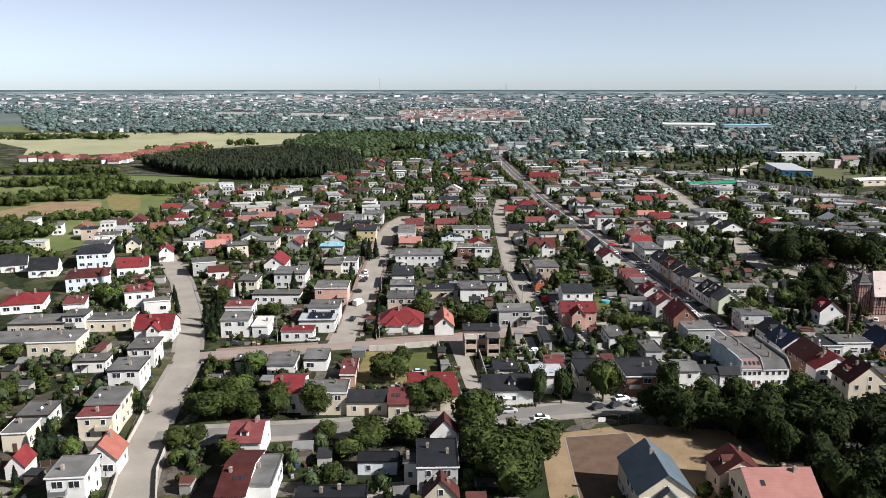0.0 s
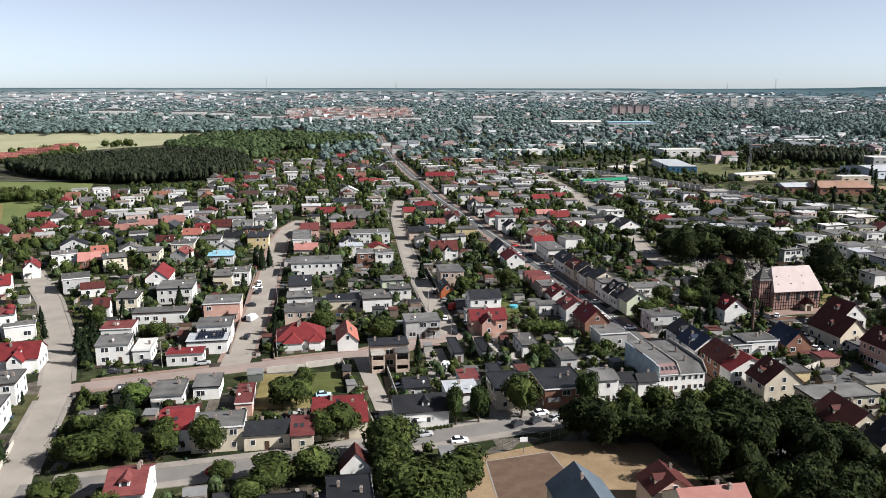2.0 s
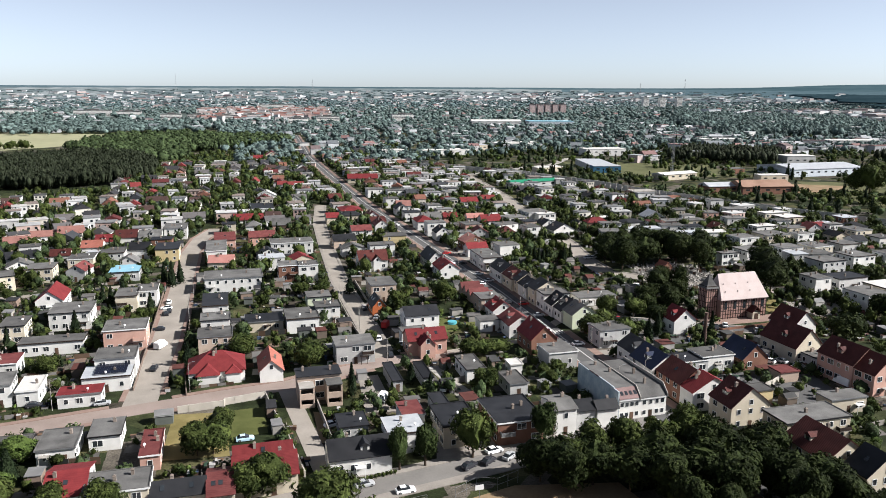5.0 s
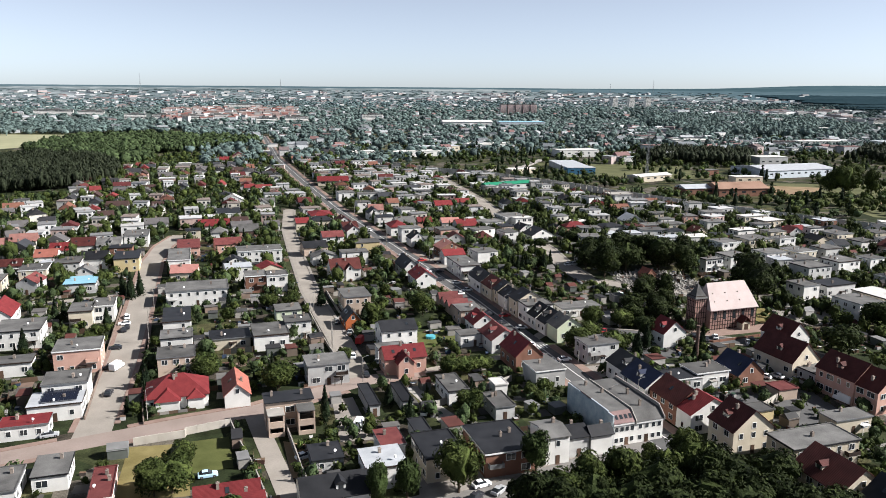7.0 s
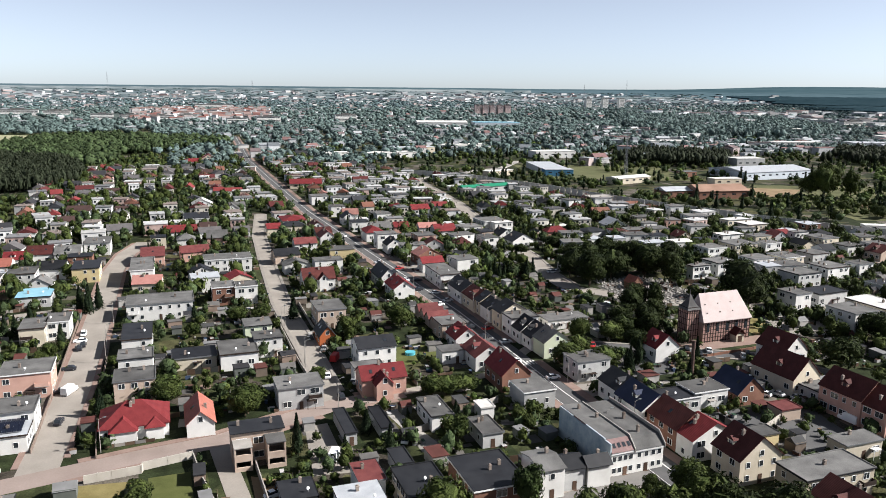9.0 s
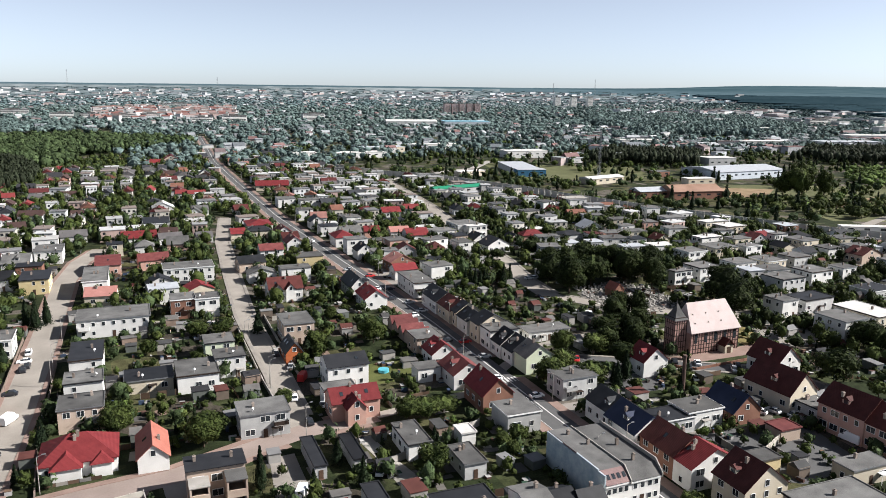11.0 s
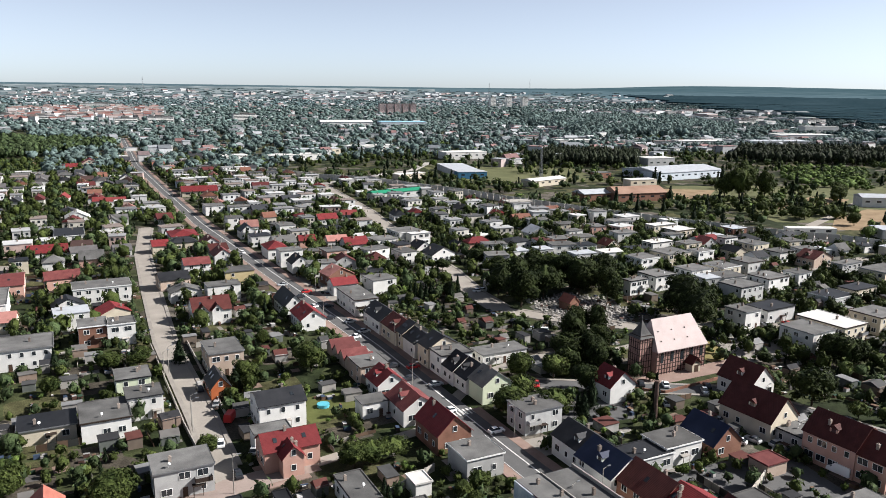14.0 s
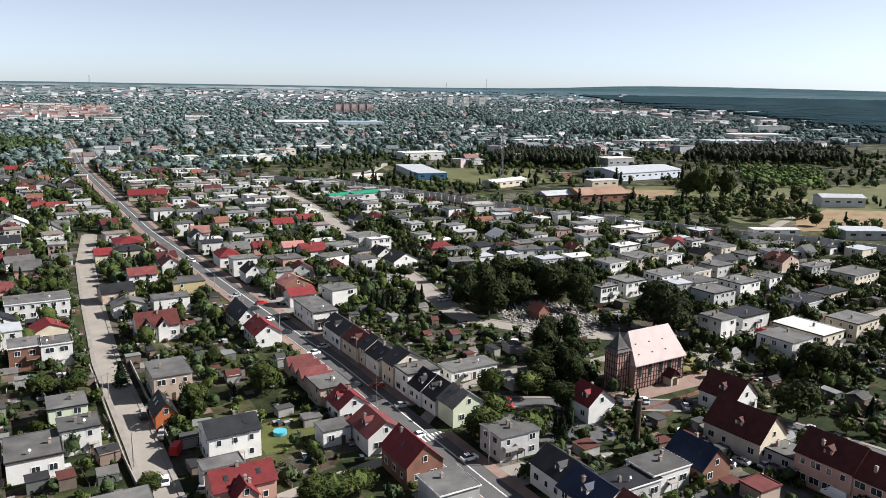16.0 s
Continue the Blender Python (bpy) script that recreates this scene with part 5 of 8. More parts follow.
# ---- trees ----
def crown_mesh(name, kind, seed, count, size):
    """A crown one metre in radius and one in height, of many small leaf sprays over uneven clumps."""
    rng = np.random.default_rng(seed)
    if kind == "fir":
        z = rng.random(count) ** 0.8
        ang = rng.random(count) * 2 * np.pi
        lobes = 0.82 + 0.25 * np.sin(ang * 5 + np.floor(z * 7) * 1.9)
        r = (1 - z) * lobes * (0.75 + 0.35 * rng.random(count)) * (0.75 + 0.25 * np.cos((z * 7 % 1) * np.pi)) + 0.03
        pos = np.stack([r * np.cos(ang), r * np.sin(ang), z], 1)
        outward = np.stack([np.cos(ang), np.sin(ang), 0.5 + 0 * ang], 1)
    else:
        k = 22
        c = rng.normal(size=(k, 3))
        c /= np.linalg.norm(c, axis=1)[:, None]
        c *= (0.45 + 0.3 * rng.random(k))[:, None]
        rad = 0.26 + 0.2 * rng.random(k)
        which = rng.integers(0, k, count)
        d = rng.normal(size=(count, 3))
        d /= np.linalg.norm(d, axis=1)[:, None]
        pos = c[which] + d * (rad[which] * (0.85 + 0.3 * rng.random(count)))[:, None]
        outward = d + 0.6 * pos
        if kind == "column":
            pos[:, :2] *= 0.95
        pos = np.stack([pos[:, 0], pos[:, 1], 0.52 + 0.48 * pos[:, 2]], 1)
        keep = np.linalg.norm((pos - (0, 0, 0.52)) * (1, 1, 2), axis=1) > 0.5
        pos, outward = pos[keep], outward[keep]
        count = len(pos)
    nrm = outward + rng.normal(size=(count, 3)) * 0.4
    nrm /= np.linalg.norm(nrm, axis=1)[:, None]
    t = np.cross(nrm, rng.normal(size=(count, 3)))
    t /= np.linalg.norm(t, axis=1)[:, None]
    b = np.cross(nrm, t)
    s = size * (0.6 + 0.8 * rng.random(count))[:, None]
    sz = np.array([1, 1, 0.55 if kind != "fir" else 0.4])
    verts = np.concatenate([pos + (t * i + b * j) * s * sz for i, j in ((-1, -0.6), (0.2, -1), (1, 0.5), (-0.3, 1))], 0)
    idx = np.arange(count)
    faces = np.stack([idx, idx + count, idx + 2 * count, idx + 3 * count], 1)
    return verts, faces


def core(kind, seed, full=0.52, fine=2):
    """The lumpy body of a crown, under its sprays."""
    bm = bmesh.new()
    bmesh.ops.create_icosphere(bm, subdivisions=fine, radius=1)
    for v in bm.verts:
        p = v.co.copy()
        k = full * (1 + 0.6 * noise.noise(p * 1.7 + Vector((seed, 0, 0))) + 0.35 * noise.noise(p * 4.3 + Vector((0, seed, 0))))
        if kind == "fir":
            zz = (p.z + 1) / 2
            wide = (0.78 + 0.5 * noise.noise(p * 2.6 + Vector((seed, 3, 0)))) * (1 - zz)
            v.co = Vector((p.x * wide, p.y * wide, zz * 0.95))
        else:
            v.co = Vector((p.x * k, p.y * k, 0.52 + 0.54 * p.z * k))
    vs = [tuple(v.co) for v in bm.verts]
    fs = [[q.index for q in f.verts] for f in bm.faces]
    bm.free()
    return vs, fs


def tree_model(kind, seed, count, size):
    v, f = crown_mesh(kind, kind, seed, count, size)
    cv, cf = core(kind, seed, 0.66, 2)
    k = len(f)
    v, f = np.concatenate([v[:k], v[2 * k:]]), np.stack([np.arange(k), np.arange(k) + k, np.arange(k) + 2 * k], 1)
    n = len(v)
    me = bpy.data.meshes.new("crown")
    me.from_pydata([tuple(p) for p in v] + cv, [], [tuple(int(q) for q in r) for r in f] + [[q + n for q in r] for r in cf])
    me.materials.append(LEAF[kind])
    return me


CROWNS = {k: [tree_model(k, s + 11, 2700 if k != "fir" else 1900, 0.082) for s in range(4)] for k in LEAF if k not in ("hazy", "faint", "wooded", "pines", "teal")}
bm = bmesh.new()
tube(bm, (0, 0, -0.05), (0.02, 0, 0.35), 0.05, 0.036, 8)
tube(bm, (0.02, 0, 0.35), (-0.02, 0.03, 0.75), 0.036, 0.015, 7)
for q in range(5):
    aa = q * 1.3
    tube(bm, (0, 0, 0.28 + 0.06 * q), (0.2 * math.cos(aa), 0.2 * math.sin(aa), 0.5 + 0.07 * q), 0.018, 0.006, 5)
TRUNK = bpy.data.meshes.new("trunk")
bm.to_mesh(TRUNK)
bm.free()
TRUNK.materials.append(BARK)
TREE_WORDS = {"round": ("broad-leaved tree with a dense dark green crown", "tree"), "fir": ("dark green conifer with a pointed crown", "conifer"),
              "column": ("tall narrow green tree", "tree"), "dark": ("tall tree with a dense crown, shade painted into its black-green leaves", "tree"), "hazy": ("tree with a dull green crown", "tree"), "pale": ("bushy tree with yellow-green leaves", "tree")}
TREE_RNG = random.Random(5)


def tree(kind, x, y, radius, height):
    ob = new("tree")
    ob.matrix_basis = pose(x, y, 0, 0, 0, TREE_RNG.uniform(0, 360))
    tagged(ob, *TREE_WORDS[kind], group="trees")
    low = height * (0.03 if kind == "fir" else 0.12)
    shared("trunk", TRUNK, ob, Matrix.Diagonal((height * 0.5, height * 0.5, height, 1)))
    shared("crown", TREE_RNG.choice(CROWNS[kind]), ob, Matrix.LocRotScale((0, 0, low), None, (radius, radius, height - low)))
    PLOTS.append((x, y, radius * 0.6))
    return ob


tree("fir", -36.5, 335.8, 2.6, 10)
tree("fir", -33.3, 333.0, 3, 11)
tree("fir", -30.3, 337.7, 2.6, 10)
tree("round", -63.8, 239.2, 4, 6)
tree("fir", -80.1, 267.2, 2, 7)
tree("fir", -61.7, 277.2, 2.6, 8)
tree("fir", -57.2, 311.2, 2.4, 8)
tree("fir", -39.5, 298.3, 2.6, 7)
tree("fir", -54.6, 313.4, 2.2, 7)
tree("fir", -25.0, 235.1, 2.4, 8)
tree("round", -9.3, 242.7, 3.6, 7)
tree("round", 9.2, 223.3, 5, 8)
tree("fir", 17.8, 198.5, 1.6, 9)
tree("round", -18.1, 174.6, 5, 8)
tree("round", -21.6, 174.5, 4.5, 8)
tree("round", -16.7, 184.0, 4, 7)
tree("round", -12.1, 152.6, 4, 8)
tree("round", -7.3, 153.0, 4.6, 9)
tree("round", -38.3, 151.8, 4.4, 9)
tree("round", -47.5, 154.2, 3.6, 8)
tree("fir", -59.2, 172.1, 3.6, 8)
tree("round", -59.6, 159.0, 5.5, 8)
tree("pale", -59.4, 182.5, 4.4, 6)
tree("column", 20.7, 155.4, 2.6, 11)
tree("column", 26.6, 155.7, 2.6, 11)
tree("round", 2.6, 139.6, 6.5, 11)
tree("round", 37.9, 156.6, 5, 12)
tree("column", 56.1, 158.0, 3.6, 11)
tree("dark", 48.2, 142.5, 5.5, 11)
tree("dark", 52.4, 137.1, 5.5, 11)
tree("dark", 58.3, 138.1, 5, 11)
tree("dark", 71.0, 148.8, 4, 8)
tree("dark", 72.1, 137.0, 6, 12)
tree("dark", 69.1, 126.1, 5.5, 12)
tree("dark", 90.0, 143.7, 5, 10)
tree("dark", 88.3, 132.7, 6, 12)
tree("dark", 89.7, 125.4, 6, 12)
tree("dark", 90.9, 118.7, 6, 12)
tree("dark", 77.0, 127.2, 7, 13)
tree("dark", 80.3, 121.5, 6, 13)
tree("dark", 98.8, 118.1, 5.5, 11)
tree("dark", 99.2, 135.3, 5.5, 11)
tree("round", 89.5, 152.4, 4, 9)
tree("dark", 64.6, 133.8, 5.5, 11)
tree("fir", 118.8, 216.2, 2.6, 8.5)
tree("fir", 125.6, 221.6, 2.8, 9)
tree("dark", 131.5, 231.4, 4.4, 8)
tree("round", 113.4, 221.8, 5, 8)
tree("round", 104.8, 227.1, 5.5, 8)
tree("round", 113.0, 236.1, 4, 7)
tree("dark", 154.8, 255.3, 4.2, 10)
tree("dark", 205.9, 270.8, 9, 17)
tree("dark", 180.0, 196.9, 6.5, 12)
tree("fir", 131.9, 205.6, 2, 7)
tree("fir", 58.1, 202.1, 1.8, 6)
tree("fir", 57.6, 199.0, 2, 6)
tree("dark", 161.6, 308.8, 7.5, 16)
tree("dark", 175.9, 314.7, 7.5, 15)
tree("dark", 191.7, 312.3, 8.5, 17)
tree("dark", 204.4, 315.8, 8, 16)
tree("dark", 162.3, 326.6, 6.5, 14)
tree("dark", 190.5, 323.7, 8, 16)
tree("dark", 184.2, 334.3, 7, 15)
tree("dark", 162.2, 374.4, 4, 6)
tree("dark", 183.2, 379.5, 5, 8)
tree("dark", 182.4, 358.8, 5, 8)
tree("dark", 177.8, 340.0, 5, 9)
tree("fir", 129.0, 338.9, 1.8, 7)
tree("fir", 129.8, 335.8, 2, 8)
tree("fir", 131.1, 333.6, 2, 8)
tree("fir", 133.5, 333.9, 2, 7)
tree("fir", 136.0, 334.8, 2, 7)
tree("dark", 136.6, 377.8, 3, 6)
tree("dark", 145.1, 378.3, 3, 6)
tree("dark", 144.1, 332.8, 3.4, 7)
tree("fir", -100.3, 245.4, 1.8, 7)
tree("fir", -105.9, 261.4, 1.8, 7)
tree("fir", -80.0, 216.1, 3, 11)
tree("fir", -85.0, 227.6, 3, 10)
tree("fir", -82.0, 233.5, 3.4, 10)
tree("round", -86.1, 256.9, 3, 8)
tree("round", -134.3, 262.6, 5, 8)
tree("pale", -130.2, 260.6, 4, 7)
tree("round", -231.0, 390.1, 7, 10)
tree("round", -226.9, 397.2, 7, 10)
tree("round", -232.3, 383.1, 7, 10)
tree("round", -136.2, 197.3, 4, 5)
tree("round", -110.3, 320.7, 3, 7)
tree("round", -68.1, 134.2, 3.6, 4.5)
tree("round", -63.9, 136.0, 3, 5)
tree("round", -54.2, 126.1, 3.6, 6)
tree("fir", -95.5, 130.9, 3.4, 9)
tree("fir", -97.0, 129.1, 3, 8)
tree("round", -122.9, 166.0, 4, 6)
tree("fir", -104.0, 155.2, 2.6, 6)
tree("pale", -84.9, 156.0, 2, 5.5)
tree("fir", -82.7, 154.3, 2, 6)
tree("round", -63.0, 149.5, 6, 8)
tree("round", -67.5, 152.0, 4.5, 7)
tree("round", -58.8, 150.9, 5, 8)
tree("round", -54.5, 149.9, 4, 8)
tree("round", -47.5, 150.4, 4, 8)
tree("round", -68.2, 165.4, 3.5, 6)
tree("pale", -59.9, 165.1, 3.8, 6)
tree("round", -37.2, 150.7, 4, 8)
tree("round", -23.3, 132.9, 6, 7)
tree("round", -27.7, 127.4, 4, 5)
tree("round", -33.2, 136.7, 3.4, 5)
tree("round", -14.4, 133.9, 5, 8)
tree("round", 2.3, 131.8, 6, 10)
tree("round", 4.3, 117.2, 7, 11)
tree("round", 9.7, 115.9, 6, 11)
tree("round", 15.0, 121.3, 6, 11)
tree("round", -0.2, 123.2, 4, 9)
tree("round", 7.0, 108.1, 6, 10)
tree("dark", 212.6, 212.9, 6, 11)
tree("dark", 213.0, 210.3, 5, 11)
tree("fir", 142.6, 216.0, 2, 9)
tree("fir", 197.5, 188.0, 2.4, 6)
tree("dark", 222.6, 212.0, 3, 5)
tree("dark", 195.0, 224.8, 3, 4)
tree("round", 24.4, 305.6, 4, 6)
tree("round", 16.5, 306.9, 4, 5)
tree("fir", 35.6, 303.5, 3.5, 7)
tree("round", 31.4, 239.4, 3, 5)
tree("fir", 45.5, 275.1, 3, 6)
tree("round", 48.8, 278.6, 4, 7)
tree("round", 68.5, 279.2, 5, 9)
tree("fir", 42.0, 270.3, 2.5, 5)
tree("fir", 10.0, 337.9, 2, 6)
tree("fir", 23.6, 330.5, 3, 5)
tree("round", 10.0, 224.9, 5, 8)
tree("round", -9.6, 238.1, 4, 7)
tree("fir", 18.2, 200.5, 2.2, 9)
tree("fir", 38.0, 192.3, 2, 7)
tree("fir", 35.6, 203.8, 2.4, 6)
tree("round", 62.3, 219.1, 4, 6)
tree("round", 58.3, 219.5, 4, 6)
tree("round", 68.0, 220.4, 4, 5)
tree("round", 54.3, 192.5, 4, 7)
for x, y, r, h in ((480, 487, 10, 25), (491, 493, 10, 28), (473, 495, 8, 20), (500, 480, 8, 22), (540, 447, 7, 13), (548, 452, 7, 14), (445, 402, 5, 8), (437, 400, 5, 9), (452, 372, 4.5, 9)):
    tree("round", x, y, r, h)


def on_road(x, y, pad=0.0):
    for x0, y0, x1, y1, hw in BLOCKED:
        dx, dy = x1 - x0, y1 - y0
        k = max(0, min(1, ((x - x0) * dx + (y - y0) * dy) / (dx * dx + dy * dy)))
        if math.hypot(x - x0 - k * dx, y - y0 - k * dy) < hw + pad:
            return True
    return False


def free(x, y, r):
    return not on_road(x, y, r * 0.7) and all((x - a) ** 2 + (y - b) ** 2 > (r + c) ** 2 for a, b, c in PLOTS)


def wall_line(y):
    """Where the long factory wall runs, by its y."""
    pts = ((307, 405), (339, 392), (371, 370), (416, 349), (475, 325), (541, 303), (582, 295), (636, 274), (686, 258), (722, 225), (860, 185))
    if y <= 307:
        return 405 + (307 - y) * 0.3
    for (a, xa), (b, xb) in zip(pts, pts[1:]):
        if y <= b:
            return xa + (xb - xa) * (y - a) / (b - a)
    return 185 - (y - 860) * 0.1


# plaster colours shifted to blue-grey to carry the haze
FARWALL = palette("hazy_far_walls", [(0.56, 0.575, 0.59), (0.6, 0.61, 0.62), (0.43, 0.43, 0.42), (0.58, 0.605, 0.625), (0.39, 0.4, 0.412), (0.5, 0.5, 0.49), (0.42, 0.35, 0.335)])
ESTATEWALL = palette("estate_walls", [(0.66, 0.655, 0.64), (0.7, 0.7, 0.69), (0.5, 0.47, 0.41), (0.68, 0.68, 0.68), (0.46, 0.455, 0.44), (0.6, 0.575, 0.52), (0.5, 0.37, 0.33)])
# roof colours lifted and blued, haze put into the palette
FARROOF = palette("hazy_far_roofs", [(0.16, 0.173, 0.185), (0.22, 0.233, 0.245), (0.19, 0.115, 0.11), (0.13, 0.141, 0.153), (0.28, 0.293, 0.305), (0.15, 0.115, 0.115), (0.36, 0.372, 0.384), (0.19, 0.195, 0.203)])
# felt greys lightened: the sky's sheen at low angles is put into them
FLATROOF = palette("estate_flat_roofs_sheen", [(0.18, 0.18, 0.182), (0.25, 0.252, 0.252), (0.34, 0.342, 0.34), (0.07, 0.07, 0.072), (0.46, 0.46, 0.455), (0.2, 0.165, 0.148), (0.14, 0.142, 0.145), (0.4, 0.395, 0.38)])
PITCHROOF = palette("estate_pitched_roofs", [(0.18, 0.036, 0.036), (0.09, 0.024, 0.024), (0.18, 0.084, 0.06), (0.036, 0.036, 0.0396), (0.108, 0.102, 0.102), (0.06, 0.036, 0.0324), (0.042, 0.0444, 0.0504), (0.24, 0.12, 0.102)])
REDROOF = palette("village_roofs", [(0.21, 0.075, 0.06), (0.17, 0.055, 0.048), (0.25, 0.1, 0.08), (0.12, 0.05, 0.042)])
OLDROOF = palette("old_town_roofs", [(0.19, 0.11, 0.098), (0.16, 0.075, 0.065), (0.24, 0.17, 0.155), (0.15, 0.12, 0.11), (0.2, 0.19, 0.185), (0.28, 0.25, 0.24)])


class Joined:
    """Boxes and roofs gathered into one mesh."""

    def __init__(self):
        self.v, self.f = [], []

    def solid(self, at, pts, faces):
        k = len(self.v)
        self.v += [at(*p) for p in pts]
        self.f += [tuple(k + i for i in f) for f in faces]

    def box(self, at, x0, y0, z0, x1, y1, z1):
        self.solid(at, ((x0, y0, z0), (x1, y0, z0), (x1, y1, z0), (x0, y1, z0), (x0, y0, z1), (x1, y0, z1), (x1, y1, z1), (x0, y1, z1)),
                   ((4, 5, 6, 7), (0, 1, 5, 4), (1, 2, 6, 5), (2, 3, 7, 6), (3, 0, 4, 7)))

    def gable(self, at, hw, hd, h, r, o):
        """Ridge along x."""
        self.solid(at, ((-hw - o, -hd - o, h - 0.2), (hw + o, -hd - o, h - 0.2), (hw + o, 0, h + r), (-hw - o, 0, h + r), (hw + o, hd + o, h - 0.2), (-hw - o, hd + o, h - 0.2)),
                   ((0, 1, 2, 3), (3, 2, 4, 5), (0, 3, 5), (1, 4, 2)))

    def put(self, name, material, label, category):
        return tagged(mesh_ob(name, self.v, self.f, material), label, category, kind="stuff")


def turned(x, y, deg):
    c, s = math.cos(radians(deg)), math.sin(radians(deg))
    return lambda p, q, z: (x + c * p - s * q, y + s * p + c * q, z)


def estates():
    """Rows of houses: the nearest as single houses, the rest joined."""
    lot = random.Random(21)
    spots = []
    y = 300.0
    while y < 960:
        x = -265.0
        while x < 440:
            px, py = x + lot.uniform(-4, 4), y + lot.uniform(-4.5, 4.5)
            x += 15.0
            if px > wall_line(py) - 15 or (py > 610 and px < -95) or (py > 850 and px < 80) or (py > 720 and px < -60):
                continue
            if py < 352 and px < 168:
                continue
            if (py > 440 and px < -185) or (px < -140 and lot.random() < 0.45) or (165 < px < 228 and 268 < py < 356):
                continue
            if (-20 < px < 40 and 560 < py < 640) and lot.random() < 0.6:
                continue
            w, d = lot.uniform(7, 13), lot.uniform(7, 10.5)
            if lot.random() < (0.14 if py < 480 else 0.2) or not free(px, py, max(w, d) / 2 + 0.4):
                continue
            style = lot.choices(("flat", "eaves", "gable", "hip"), (4, 2.0, 3.0, 0.9) if px < 120 else (7, 0.8, 1.5, 0.5))[0]
            spots.append((py, px, w, d, style, lot.gauss(-1 if px > -90 else 13, 6)))
            PLOTS.append((px, py, max(w, d) / 2))
        y += 18.5
    spots.sort(key=lambda s: s[0] + abs(s[1] - 60) * 0.3)
    wall, flat, pitch, win, chim = Joined(), Joined(), Joined(), Joined(), Joined()
    for n, (py, px, w, d, style, rot) in enumerate(spots):
        h = lot.choice((6.0, 6.2, 3.6, 5.8, 6.1)) if style == "flat" else lot.uniform(3.4, 4.8)
        rise = lot.uniform(2.0, 3.2)
        if n < 80:
            PLOTS.remove((px, py, max(w, d) / 2))
            house(style, lot.choices("wcgpykn", (6, 3, 2, 0.8, 0.2, 0.5, 0.8))[0], lot.choices("gkws", (4, 1.2, 1.3, 1.6))[0] if style == "flat" else lot.choices("rmdtkgq", (0.9, 1.5, 2, 0.15, 2.8, 2.4, 0.4))[0],
                  px, py, w, d, rot, h, rise, near=False, group="estate houses")
            continue
        at = turned(px, py, rot + (90 if style == "gable" else 0))
        hw, hd = w / 2, d / 2
        wall.box(at, -hw, -hd, 0, hw, hd, h)
        if style == "flat":
            flat.box(at, -hw - 0.25, -hd - 0.25, h, hw + 0.25, hd + 0.25, h + 0.3)
        else:
            pitch.gable(at, hw, hd, h, rise, 0.4)
            wall.solid(at, ((-hw, -hd, h), (-hw, hd, h), (-hw, 0, h + rise - 0.15)), ((0, 1, 2),))
            wall.solid(at, ((hw, -hd, h), (hw, hd, h), (hw, 0, h + rise - 0.15)), ((0, 1, 2),))
        chim.box(at, -0.4, hd * 0.2, h, 0.3, hd * 0.2 + 0.6, h + (1.2 if style == "flat" else rise + 0.8))
        at = turned(px, py, rot)
        if style == "gable":
            hw, hd = hd, hw
        for f in range(2 if h > 5 else 1):
            for i in range(3):
                if lot.random() < 0.75:
                    u = (i - 1) * hw * 0.62
                    win.box(at, u - 0.65, -hd - 0.06, f * 2.9 + 1.0, u + 0.65, -hd + 0.02, f * 2.9 + 2.3)
                    u = (i - 1) * hd * 0.62
                    win.box(at, -hw - 0.06, u - 0.6, f * 2.9 + 1.0, -hw + 0.02, u + 0.6, f * 2.9 + 2.3)
    wall.put("estate_houses", ESTATEWALL, "plastered houses of the estates farther off", "houses")
    flat.put("estate_roofs", FLATROOF, "flat felt roofs of the estates farther off", "roofs")
    pitch.put("estate_roofs", PITCHROOF, "pitched tiled roofs of the estates farther off", "roofs")
    win.put("estate_windows", GLASS, "dark windows of the estates farther off", "windows")
    chim.put("estate_chimneys", CHIMNEY, "rendered chimneys of the estates farther off", "chimneys")
    return len(spots)


estates()


def garden_sheds():
    """Small sheds, garages and greenhouses in the gardens."""
    rng = random.Random(8)
    wall, roof = Joined(), Joined()
    for _ in range(5200):
        x, y = rng.uniform(-135, 330), rng.uniform(95, 420)
        w, d, h = rng.uniform(2.2, 4.6), rng.uniform(2.2, 5.5), rng.uniform(2.0, 2.7)
        if x > wall_line(y) - 6 or (16 < x < 68 and 106 < y < 146) or (144 < x < 200 and 224 < y < 256) or (-28 < x < -4 and 172 < y < 203) or (50 < x < 112 and y < 150) or (160 < x < 200 and 270 < y < 325):
            continue
        if not free(x, y, max(w, d) / 2 + 0.2):
            continue
        PLOTS.append((x, y, max(w, d) / 2))
        at = turned(x, y, rng.gauss(0, 4))
        wall.box(at, -w / 2, -d / 2, 0, w / 2, d / 2, h)
        if rng.random() < 0.6:
            roof.box(at, -w / 2 - 0.15, -d / 2 - 0.15, h, w / 2 + 0.15, d / 2 + 0.15, h + 0.15)
        else:
            roof.gable(at, w / 2, d / 2, h, 1.0, 0.15)
        if len(wall.f) > 5 * 330:
            break
    wall.put("garden_sheds", palette("shed_walls", [(0.3, 0.288, 0.264), (0.15, 0.12, 0.096), (0.24, 0.18, 0.144), (0.36, 0.348, 0.33), (0.12, 0.132, 0.12)]), "small garden sheds and lean-tos", "sheds")
    roof.put("shed_roofs", palette("shed_roof_sheets", [(0.06, 0.06, 0.06), (0.12, 0.114, 0.108), (0.03, 0.03, 0.033), (0.18, 0.18, 0.18), (0.096, 0.036, 0.03)]), "sheet roofs of garden sheds", "roofs")


PLOTS.append((63.2, 253.4, 3.6))
garden_sheds()

